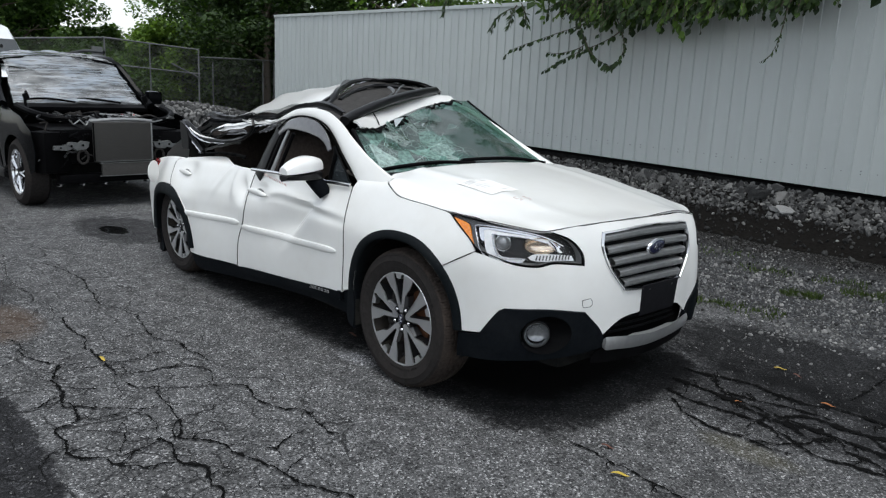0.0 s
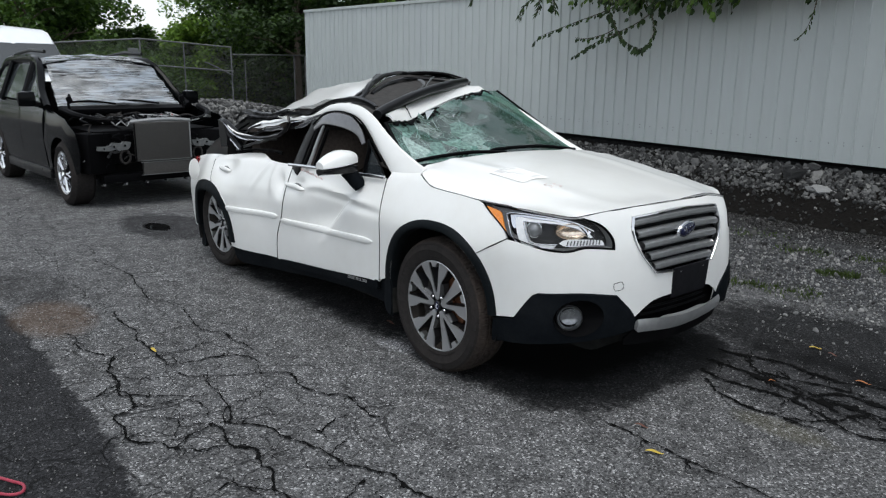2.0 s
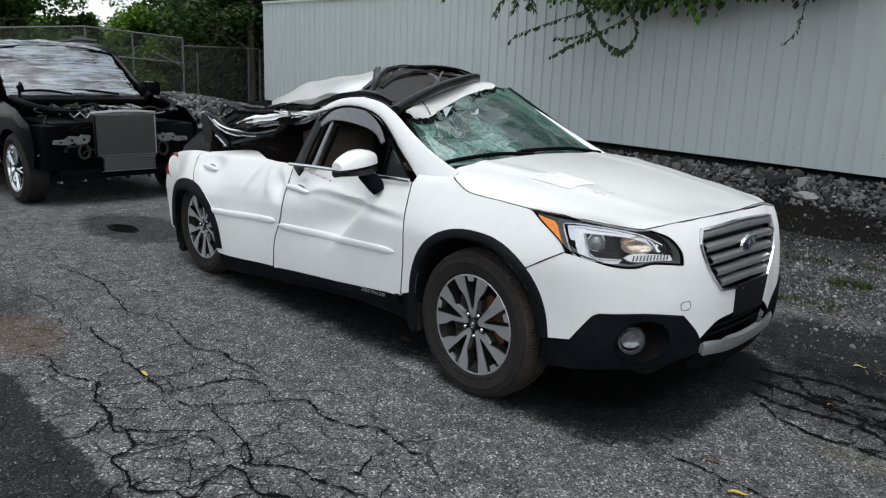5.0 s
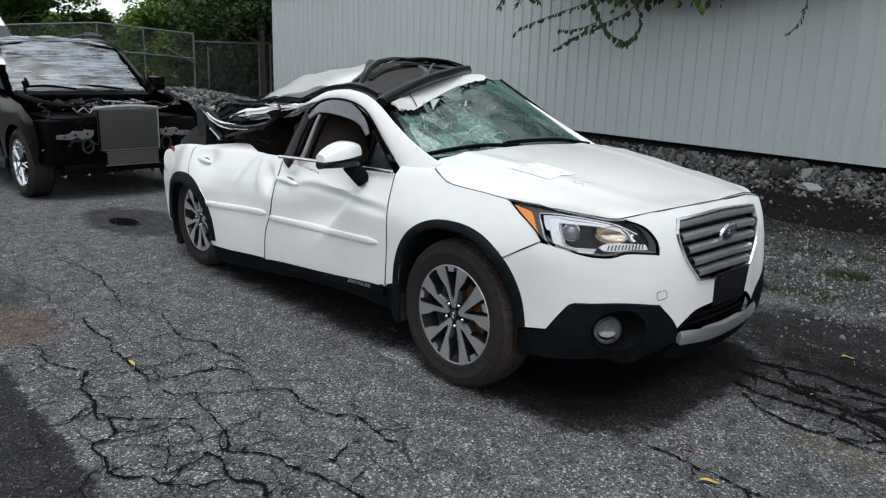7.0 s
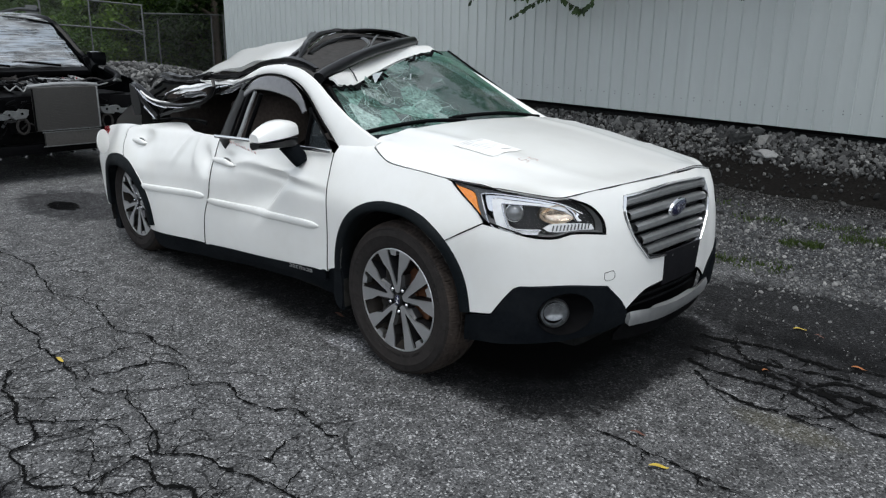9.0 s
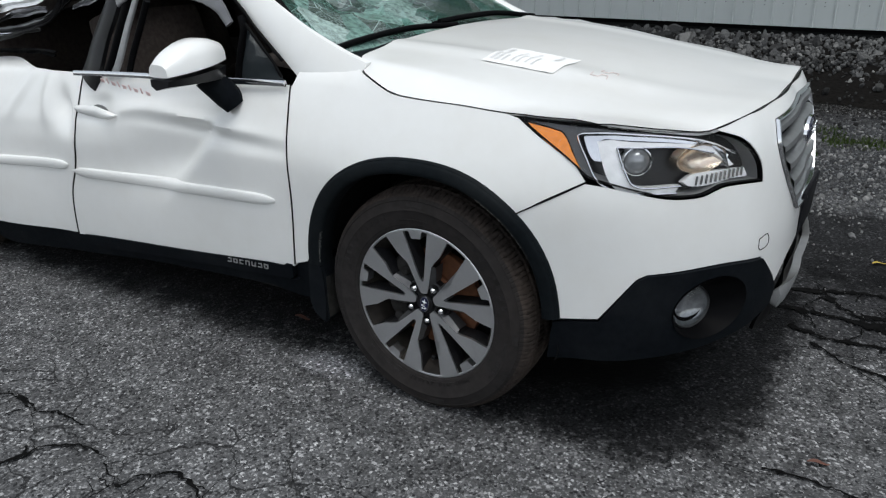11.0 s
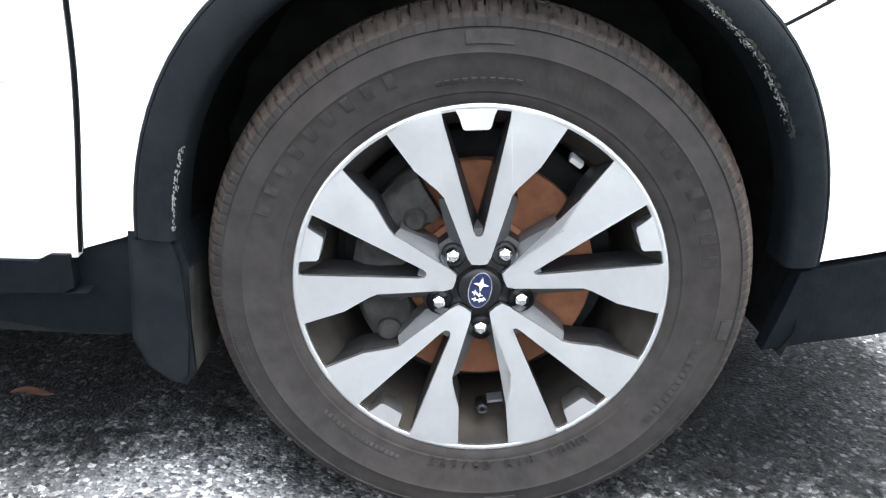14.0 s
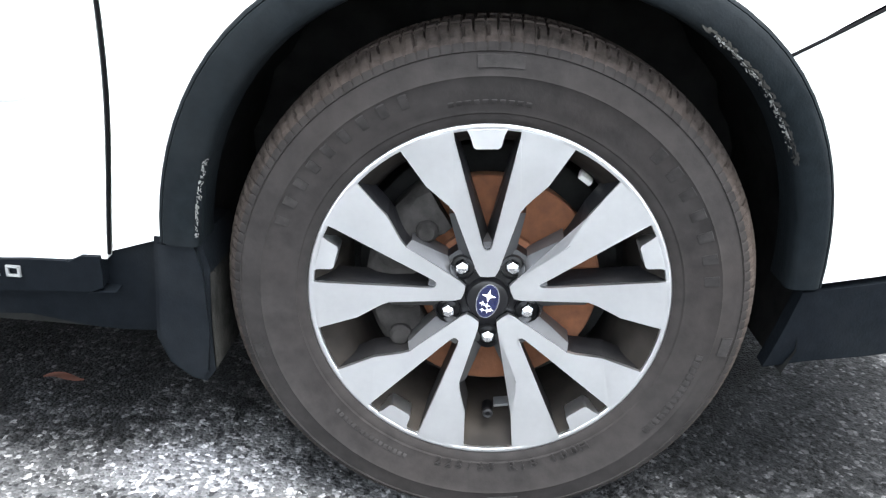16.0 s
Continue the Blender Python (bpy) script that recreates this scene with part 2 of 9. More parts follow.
def ground_material():
    """Old asphalt with pale aggregate, fine cracking, tar and wet patches, car shade painted in, turning to gravel and
    soil towards the wall.
    """
    m, n, l, b = material("old_asphalt_and_gravel")
    v = coords(n, l, world_space=True)
    sep = n.new("ShaderNodeSeparateXYZ")
    l.new(v, sep.inputs[0])
    X, Y = sep.outputs[0], sep.outputs[1]
    fine = noise_tex(n, l, v, 90, 6, 0.7)
    mid = noise_tex(n, l, v, 7, 6, 0.65)
    broad = noise_tex(n, l, v, 0.9, 5, 0.6)
    vor = n.new("ShaderNodeTexVoronoi")
    vor.inputs["Scale"].default_value = 170
    l.new(v, vor.inputs["Vector"])
    chip = n.new("ShaderNodeSeparateColor")
    l.new(vor.outputs["Color"], chip.inputs[0])
    jag = n.new("ShaderNodeTexNoise")
    jag.inputs["Scale"].default_value, jag.inputs["Detail"].default_value = 110.0, 4.0
    l.new(v, jag.inputs["Vector"])
    broken = n.new("ShaderNodeVectorMath")
    broken.operation = "MULTIPLY_ADD"
    l.new(jag.outputs["Color"], broken.inputs[0])
    broken.inputs[1].default_value = (0.016, 0.016, 0.0)
    l.new(v, broken.inputs[2])
    vor2 = n.new("ShaderNodeTexVoronoi")
    vor2.inputs["Scale"].default_value = 100
    l.new(broken.outputs[0], vor2.inputs["Vector"])
    chip2 = n.new("ShaderNodeSeparateColor")
    l.new(vor2.outputs["Color"], chip2.inputs[0])
    base = ramp(n, l, fine, (0.34, (0.058, 0.058, 0.059)), (0.68, (0.138, 0.137, 0.134)))
    base = mix(n, l, ramp(n, l, chip.outputs[0], (0.70, 0.0), (1.0, 0.75)), base, (0.34, 0.338, 0.332))
    rare = math_node(n, l, "GREATER_THAN", chip2.outputs[1], 0.93)
    near = math_node(n, l, "LESS_THAN", vor2.outputs["Distance"], 0.40)
    base = mix(n, l, math_node(n, l, "MULTIPLY", rare, near), base, (0.50, 0.495, 0.485))
    vor3 = n.new("ShaderNodeTexVoronoi")
    vor3.inputs["Scale"].default_value = 105
    l.new(broken.outputs[0], vor3.inputs["Vector"])
    chip3 = n.new("ShaderNodeSeparateColor")
    l.new(vor3.outputs["Color"], chip3.inputs[0])
    core = ramp(n, l, vor3.outputs["Distance"], (0.50, 1.0), (0.72, 0.0))
    base = mix(n, l, math_node(n, l, "MULTIPLY", core, ramp(n, l, chip3.outputs[0], (0.86, 0.0), (0.97, 1.0))), base, (0.46, 0.455, 0.445))
    base = mix(n, l, math_node(n, l, "MULTIPLY", core, ramp(n, l, chip3.outputs[1], (0.66, 0.0), (0.85, 0.85))), base, (0.016, 0.016, 0.017))
    base = mix(n, l, 0.85, base, ramp(n, l, mid, (0.3, 0.45), (0.68, 1.35)), "MULTIPLY")
    base = mix(n, l, ramp(n, l, broad, (0.35, 0.0), (0.7, 0.6)), base, mix(n, l, 1.0, base, (0.62, 0.61, 0.6), "MULTIPLY"))
    # fine alligator cracking
    wob = n.new("ShaderNodeVectorMath")
    wob.operation = "MULTIPLY_ADD"
    tex = n.new("ShaderNodeTexNoise")
    tex.inputs["Scale"].default_value, tex.inputs["Detail"].default_value = 4.0, 6.0
    l.new(v, tex.inputs["Vector"])
    l.new(tex.outputs["Color"], wob.inputs[0])
    wob.inputs[1].default_value = (0.28, 0.28, 0)
    l.new(v, wob.inputs[2])
    cr = n.new("ShaderNodeTexVoronoi")
    cr.feature = "DISTANCE_TO_EDGE"
    cr.inputs["Scale"].default_value = 4.2
    l.new(wob.outputs[0], cr.inputs["Vector"])
    zone = math_node(n, l, "MULTIPLY", math_node(n, l, "LESS_THAN", X, 0.55),
                     math_node(n, l, "LESS_THAN", math_node(n, l, "ADD", Y, math_node(n, l, "MULTIPLY", broad, 0.8)), -0.95))
    line = math_node(n, l, "LESS_THAN", cr.outputs["Distance"], math_node(n, l, "MULTIPLY", math_node(n, l, "SUBTRACT", mid, 0.36), 0.085))
    crack = math_node(n, l, "MULTIPLY", zone, line)
    base = mix(n, l, math_node(n, l, "MULTIPLY", crack, 0.8), base, (0.012, 0.012, 0.012))

    ragged = math_node(n, l, "ADD", math_node(n, l, "MULTIPLY", math_node(n, l, "SUBTRACT", mid, 0.5), 0.5), math_node(n, l, "MULTIPLY", math_node(n, l, "SUBTRACT", noise_tex(n, l, v, 26, 5, 0.65), 0.5), 0.5))

    def patch(cx, cy, rx, ry, soft=0.25, wob_amount=0.9, square=False):
        a = math_node(n, l, "DIVIDE", math_node(n, l, "SUBTRACT", X, cx), rx)
        c = math_node(n, l, "DIVIDE", math_node(n, l, "SUBTRACT", Y, cy), ry)
        a, c = math_node(n, l, "MULTIPLY", a, a), math_node(n, l, "MULTIPLY", c, c)
        if square:
            a, c = math_node(n, l, "MULTIPLY", a, a), math_node(n, l, "MULTIPLY", c, c)
        d = math_node(n, l, "ADD", a, c)
        d = math_node(n, l, "ADD", d, math_node(n, l, "MULTIPLY", ragged, wob_amount * (1.6 if square else 1.0)))
        return ramp(n, l, d, (max(0.0, 0.8 - soft), 1.0), (0.8, 0.0))

    tar = patch(-1.2, -4.3, 2.55, 1.95, 0.06, 0.22, True)
    base = mix(n, l, tar, base, mix(n, l, 1.0, base, (0.21, 0.21, 0.222), "MULTIPLY"))
    # stain below the front end, with the car's shade painted in
    stain_and_shade = patch(0.25, -0.02, 0.76, 0.93, 0.3, 0.8, True)
    base = mix(n, l, stain_and_shade, base, mix(n, l, 1.0, base, (0.17, 0.17, 0.175), "MULTIPLY"))
    # darker still beneath the engine: underbody shade painted on
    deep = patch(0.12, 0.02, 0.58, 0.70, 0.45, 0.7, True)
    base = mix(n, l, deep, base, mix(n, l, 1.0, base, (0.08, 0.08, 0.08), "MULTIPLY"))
    # wet band along the car, its cast shade painted into the asphalt
    wet_and_shade = patch(-1.7, -0.05, 1.75, 0.93, 0.45, 1.0, True)
    base = mix(n, l, wet_and_shade, base, mix(n, l, 1.0, base, (0.16, 0.16, 0.165), "MULTIPLY"))
    pale = patch(-0.43, -0.86, 0.20, 0.09, 0.6, 1.2)
    base = mix(n, l, pale, base, mix(n, l, 1.0, base, (2.2, 2.2, 2.25), "MULTIPLY"))
    wet = patch(-4.62, -0.76, 0.34, 0.17, 0.45, 1.0)
    wet2 = patch(-4.62, -0.66, 0.95, 0.52, 0.35, 1.0)
    base = mix(n, l, wet2, base, mix(n, l, 1.0, base, (0.38, 0.38, 0.39), "MULTIPLY"))
    base = mix(n, l, wet, base, (0.006, 0.006, 0.006))
    dull = patch(-3.0, -2.25, 0.75, 0.30, 0.4, 0.9)
    base = mix(n, l, dull, base, mix(n, l, 1.0, base, (0.62, 0.62, 0.62), "MULTIPLY"))
    rust = patch(-2.15, -2.28, 0.52, 0.30, 0.5, 0.8)
    base = mix(n, l, math_node(n, l, "MULTIPLY", rust, 0.6), base, (0.085, 0.055, 0.035))
    pothole = patch(1.45, 1.28, 1.7, 0.80, 0.45, 1.3)
    base = mix(n, l, pothole, base, mix(n, l, 1.0, base, (0.17, 0.17, 0.175), "MULTIPLY"))
    # broken asphalt by the bumper, painted darker for the bumper's shade
    crumb_and_shade = patch(1.35, 0.55, 1.3, 0.62, 0.55, 1.0)
    base = mix(n, l, crumb_and_shade, base, mix(n, l, 1.0, base, (0.36, 0.36, 0.37), "MULTIPLY"))
    moss = patch(1.5, -0.1, 0.3, 0.12, 0.6, 0.8)
    base = mix(n, l, math_node(n, l, "MULTIPLY", moss, 0.2), base, (0.11, 0.095, 0.03))
    # gravel, then soil
    edge = math_node(n, l, "ADD", math_node(n, l, "ADD", Y, math_node(n, l, "MULTIPLY", X, 0.15)), math_node(n, l, "MULTIPLY", math_node(n, l, "SUBTRACT", mid, 0.5), 1.2))
    grav = ramp(n, l, math_node(n, l, "DIVIDE", edge, 5.0), (0.37, 0.0), (0.47, 0.9))
    pebble = mix(n, l, 0.85, ramp(n, l, chip2.outputs[0], (0.0, (0.018, 0.018, 0.02)), (0.7, (0.075, 0.077, 0.08)), (0.9, (0.14, 0.142, 0.145)), (1.0, (0.40, 0.40, 0.40))), ramp(n, l, vor2.outputs["Distance"], (0.25, 1.0), (0.65, 0.25)), "MULTIPLY")
    base = mix(n, l, grav, base, pebble)
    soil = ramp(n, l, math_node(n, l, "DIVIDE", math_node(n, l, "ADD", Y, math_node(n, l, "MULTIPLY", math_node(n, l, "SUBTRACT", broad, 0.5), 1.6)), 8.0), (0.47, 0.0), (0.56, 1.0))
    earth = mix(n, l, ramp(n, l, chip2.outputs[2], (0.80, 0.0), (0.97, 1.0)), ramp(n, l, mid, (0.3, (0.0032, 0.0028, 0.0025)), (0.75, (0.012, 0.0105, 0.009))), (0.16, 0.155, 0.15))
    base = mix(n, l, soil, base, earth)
    base = mix(n, l, 1.0, base, (0.955, 0.965, 1.0), "MULTIPLY")
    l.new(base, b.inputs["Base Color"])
    rough = mix(n, l, wet, 0.88, 0.12)
    rough = mix(n, l, math_node(n, l, "MULTIPLY", tar, 0.4), rough, 0.6)
    l.new(rough, b.inputs["Roughness"])
    l.new(mix(n, l, wet, 0.12, 0.5), b.inputs["Specular IOR Level"])
    h = math_node(n, l, "ADD", math_node(n, l, "MULTIPLY", fine, 0.5), math_node(n, l, "MULTIPLY", math_node(n, l, "SUBTRACT", 1.0, vor.outputs["Distance"]), 0.6))
    h = math_node(n, l, "ADD", h, math_node(n, l, "MULTIPLY", math_node(n, l, "MULTIPLY", math_node(n, l, "SUBTRACT", 1.0, vor2.outputs["Distance"]), grav), 1.5))
    h = math_node(n, l, "SUBTRACT", h, math_node(n, l, "MULTIPLY", crack, 2.0))
    h = math_node(n, l, "MULTIPLY", h, math_node(n, l, "SUBTRACT", 1.0, wet))
    bump(n, l, b, h, 0.9, 0.006)
    return m


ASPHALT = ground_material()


def glass_material(name, tint, crack_scale, crack_amount, sheen=0.03, ior=1.5):
    m, n, l, b = material(name)
    out = n["Material Output"]
    n.remove(b)
    v = coords(n, l)
    tr, gl, di = n.new("ShaderNodeBsdfTransparent"), n.new("ShaderNodeBsdfGlossy"), n.new("ShaderNodeBsdfDiffuse")
    tr.inputs["Color"].default_value = (*tint, 1)
    gl.inputs["Roughness"].default_value = 0.05
    lw = n.new("ShaderNodeFresnel")
    lw.inputs["IOR"].default_value = ior
    a = n.new("ShaderNodeMixShader")
    l.new(math_node(n, l, "ADD", lw.outputs[0], sheen), a.inputs[0])
    l.new(tr.outputs[0], a.inputs[1])
    l.new(gl.outputs[0], a.inputs[2])
    last = a.outputs[0]
    if crack_amount:
        di.inputs["Color"].default_value = (0.40, 0.54, 0.50, 1)
        sepy = n.new("ShaderNodeSeparateXYZ")
        l.new(v, sepy.inputs[0])
        side_y = math_node(n, l, "ADD", math_node(n, l, "MULTIPLY", sepy.outputs[1], -0.7), 0.5)
        side_y = math_node(n, l, "ADD", side_y, math_node(n, l, "MULTIPLY", math_node(n, l, "SUBTRACT", noise_tex(n, l, v, 2.5, 3), 0.5), 0.5))
        struck = ramp(n, l, side_y, (0.36, 0.03), (0.50, 1.0))
        wob = n.new("ShaderNodeVectorMath")
        wob.operation = "MULTIPLY_ADD"
        t = n.new("ShaderNodeTexNoise")
        t.inputs["Scale"].default_value, t.inputs["Detail"].default_value = 6.0, 4.0
        l.new(v, t.inputs["Vector"])
        l.new(t.outputs["Color"], wob.inputs[0])
        wob.inputs[1].default_value = (0.010, 0.010, 0.010)
        l.new(v, wob.inputs[2])
        total = None
        for sc, wd in ((crack_scale, 0.014), (crack_scale * 2.3, 0.022), (crack_scale * 9, 0.09)):
            vo = n.new("ShaderNodeTexVoronoi")
            vo.feature = "DISTANCE_TO_EDGE"
            vo.inputs["Scale"].default_value = sc
            l.new(wob.outputs[0], vo.inputs["Vector"])
            f = ramp(n, l, vo.outputs["Distance"], (0.0, 1.0), (wd, 0.0))
            if sc > crack_scale:
                where = ramp(n, l, noise_tex(n, l, v, 2.2 if sc < 30 else 3.3, 2), (0.42, 0.0), (0.66, 1.0))
                f = math_node(n, l, "MULTIPLY", f, where)
            total = f if total is None else math_node(n, l, "MAXIMUM", total, f)
        # crushed glass lies pale in broad, sharp-edged fields
        field = n.new("ShaderNodeTexVoronoi")
        field.inputs["Scale"].default_value = 7.0
        l.new(wob.outputs[0], field.inputs["Vector"])
        tone = n.new("ShaderNodeSeparateColor")
        l.new(field.outputs["Color"], tone.inputs[0])
        haze = ramp(n, l, tone.outputs[0], (0.34, 0.0), (0.46, 0.20), (0.92, 0.66))
        grainy = ramp(n, l, noise_tex(n, l, v, 38, 5, 0.7), (0.35, 0.35), (0.65, 1.15))
        haze = math_node(n, l, "MULTIPLY", haze, grainy)
        total = math_node(n, l, "MAXIMUM", math_node(n, l, "MULTIPLY", total, crack_amount), haze)
        # thin green diffuse over all the glass: daylight through it put into colour
        total = math_node(n, l, "MAXIMUM", math_node(n, l, "MULTIPLY", total, struck), 0.11)
        l.new(mix(n, l, tone.outputs[1], (0.19, 0.40, 0.335), (0.60, 0.75, 0.71)), di.inputs["Color"])
        c = n.new("ShaderNodeMixShader")
        l.new(total, c.inputs[0])
        l.new(last, c.inputs[1])
        l.new(di.outputs[0], c.inputs[2])
        last = c.outputs[0]
    l.new(last, out.inputs["Surface"])
    return m


WINDSCREEN = glass_material("shattered_laminated_glass", (0.13, 0.29, 0.245), 6.0, 0.75)
LENS = glass_material("clear_lamp_lens", (0.97, 0.97, 0.98), 5, 0, 0.0, 1.25)
SCUFF = plain("scuffed_dusty_plastic", (0.018, 0.018, 0.0175), 0.85, vary=0.5, scale=45, bumps=0.4, dirt=(0.06, 0.058, 0.052), dirt_amount=0.8)


def mesh_material():
    m, n, l, b = material("chain_link_wire")
    out = n["Material Output"]
    t, c = n.new("ShaderNodeBsdfTransparent"), n.new("ShaderNodeMixShader")
    b.inputs["Base Color"].default_value, b.inputs["Roughness"].default_value = (0.10, 0.10, 0.10, 1), 0.6
    v = coords(n, l)
    sep = n.new("ShaderNodeSeparateXYZ")
    l.new(v, sep.inputs[0])
    w = []
    for s in (1, -1):
        k = math_node(n, l, "ADD", math_node(n, l, "MULTIPLY", sep.outputs[2], 1.0), math_node(n, l, "MULTIPLY", sep.outputs[0], s))
        w.append(math_node(n, l, "LESS_THAN", math_node(n, l, "FRACT", math_node(n, l, "MULTIPLY", k, 14.0)), 0.10))
    l.new(math_node(n, l, "MAXIMUM", w[0], w[1]), c.inputs[0])
    l.new(t.outputs[0], c.inputs[1])
    l.new(b.outputs[0], c.inputs[2])
    l.new(c.outputs[0], out.inputs["Surface"])
    return m


CHAIN = mesh_material()

# ---- building helpers ----
from mathutils.geometry import delaunay_2d_cdt

def crv(x, xs, ys):
    """A smooth curve through knots."""
    xs, ys = np.asarray(xs, float), np.asarray(ys, float)
    x = np.clip(x, xs[0], xs[-1])
    h = np.diff(xs)
    d = np.diff(ys) / h
    m = np.r_[d[0], np.where(d[:-1] * d[1:] > 0, 2 * d[:-1] * d[1:] / (d[:-1] + d[1:] + 1e-12), 0), d[-1]]
    i = np.clip(np.searchsorted(xs, x, side="right") - 1, 0, len(h) - 1)
    t = (x - xs[i]) / h[i]
    return (2 * t**3 - 3 * t**2 + 1) * ys[i] + (t**3 - 2 * t**2 + t) * h[i] * m[i] + (-2 * t**3 + 3 * t**2) * ys[i + 1] + (t**3 - t**2) * h[i] * m[i + 1]


def thing(name, at=(0, 0, 0), label="", category="", group="", kind=""):
    ob = new(name)
    ob.location = at
    ob.empty_display_size = 0.1
    return tagged(ob, label, category, group, kind)


def finish(bm, name, mat, smooth=True):
    me = bpy.data.meshes.new(name)
    bmesh.ops.recalc_face_normals(bm, faces=bm.faces)
    bm.to_mesh(me)
    bm.free()
    me.materials.append(mat)
    if smooth:
        me.shade_smooth()
        me.set_sharp_from_angle(angle=radians(38))
    return me


def world_of(ob):
    m = ob.matrix_parent_inverse @ ob.matrix_basis
    return world_of(ob.parent) @ m if ob.parent else ob.matrix_basis.copy()


def part(name, bm, mat, parent, label="", smooth=True, kind=""):
    """One mesh under a thing or a part, in world metres."""
    ob = new(name, finish(bm, name, mat, smooth))
    if parent:
        ob.parent = parent
        ob.matrix_parent_inverse = world_of(parent).inverted()
    return tagged(ob, label, "", "", kind)


def pydata(name, verts, faces, mat, parent=None, label="", smooth=True, kind=""):
    bm = bmesh.new()
    vs = [bm.verts.new(v) for v in verts]
    for f in faces:
        try:
            bm.faces.new([vs[i] for i in f])
        except ValueError:
            pass
    return part(name, bm, mat, parent, label, smooth, kind)


def spline(pts, step=0.02):
    """Smooth line through points; a point given twice is a corner."""
    P = [np.array(p, float) for p in pts]
    out = []
    for i in range(len(P) - 1):
        a, b = P[i], P[i + 1]
        if np.allclose(a, b):
            continue
        p0 = P[i - 1] if i and not np.allclose(P[i - 1], a) else 2 * a - b if (i == 0 or np.allclose(P[i - 1], a)) else P[i - 1]
        p3 = P[i + 2] if i + 2 < len(P) and not np.allclose(P[i + 2], b) else 2 * b - a
        n = max(1, int(np.linalg.norm(b - a) / step))
        for k in range(n):
            t = k / n
            out.append(0.5 * (2 * a + (b - p0) * t + (2 * p0 - 5 * a + 4 * b - p3) * t * t + (3 * a - p0 - 3 * b + p3) * t**3))
    out.append(P[-1])
    return np.array(out)


def inside(poly, q):
    x, y = q[:, 0], q[:, 1]
    c = np.zeros(len(q), bool)
    j = len(poly) - 1
    for i in range(len(poly)):
        xi, yi, xj, yj = *poly[i], *poly[j]
        hit = (yi > y) != (yj > y)
        c ^= hit & (x < (xj - xi) * (y - yi) / (yj - yi + 1e-15) + xi)
        j = i
    return c


def far_from(poly, q, d):
    best = np.full(len(q), 1e9)
    a, b = poly, np.roll(poly, -1, 0)
    for p0, p1 in zip(a, b):
        w = p1 - p0
        t = np.clip(((q - p0) @ w) / (w @ w + 1e-15), 0, 1)
        best = np.minimum(best, np.linalg.norm(q - p0 - t[:, None] * w, axis=1))
    return best > d


def sheet(outline, surf, step=0.03, thick=0.006, holes=(), lift=0.0, roll=0.0):
    """A pressed sheet: an outline on a curved surface, with holes, thickness and rolled edges. Returns a bmesh."""
    loops = [np.asarray(outline, float)] + [np.asarray(h, float) for h in holes]
    loops = [lp[:-1] if np.allclose(lp[0], lp[-1]) else lp for lp in loops]
    lo, hi = loops[0].min(0), loops[0].max(0)
    gx, gy = np.meshgrid(np.arange(lo[0] + step / 2, hi[0], step), np.arange(lo[1] + step / 2, hi[1], step), indexing="ij")
    q = np.stack([gx.ravel(), gy.ravel()], 1)
    keep = inside(loops[0], q) & far_from(loops[0], q, step * 0.4)
    for h in loops[1:]:
        keep &= ~inside(h, q) & far_from(h, q, step * 0.4)
    pts, edges = [], []
    for lp in loops:
        o = len(pts)
        pts += [tuple(p) for p in lp]
        edges += [(o + k, o + (k + 1) % len(lp)) for k in range(len(lp))]
    nb = len(pts)
    pts += [tuple(p) for p in q[keep]]
    vo, eo, fo, *_ = delaunay_2d_cdt([Vector(p) for p in pts], edges, [], 0, 1e-6)
    V = np.array([tuple(p) for p in vo])
    cen = np.array([V[list(f)].mean(0) for f in fo])
    ok = inside(loops[0], cen)
    for h in loops[1:]:
        ok &= ~inside(h, cen)
    F = [list(f) for f, k in zip(fo, ok) if k]
    e = 1e-3
    A = surf(V[:, 0], V[:, 1])
    nu = surf(V[:, 0] + e, V[:, 1]) - surf(V[:, 0] - e, V[:, 1])
    nv = surf(V[:, 0], V[:, 1] + e) - surf(V[:, 0], V[:, 1] - e)
    N = np.cross(nu, nv)
    N /= np.linalg.norm(N, axis=1)[:, None] + 1e-12
    # outward: away from the middle of the body
    mid = np.array([-1.2, 0.0, 0.55])
    sgn = np.sign(((A - mid) * N).sum(1).mean())
    N *= sgn
    A = A + N * lift
    bm = bmesh.new()
    top = [bm.verts.new(p) for p in A]
    faces = []
    for f in F:
        try:
            faces.append(bm.faces.new([top[i] for i in f]))
        except ValueError:
            pass
    if thick:
        rim = [ed for ed in bm.edges if len(ed.link_faces) == 1]
        ring = {v for ed in rim for v in ed.verts}
        idx = {v: i for i, v in enumerate(top)}
        low = {v: bm.verts.new(Vector(A[idx[v]] - N[idx[v]] * thick)) for v in ring}
        for ed in rim:
            a, c = ed.verts
            try:
                bm.faces.new([a, c, low[c], low[a]])
            except ValueError:
                pass
    loose = [v for v in bm.verts if not v.link_faces]
    bmesh.ops.delete(bm, geom=loose, context="VERTS")
    return bm


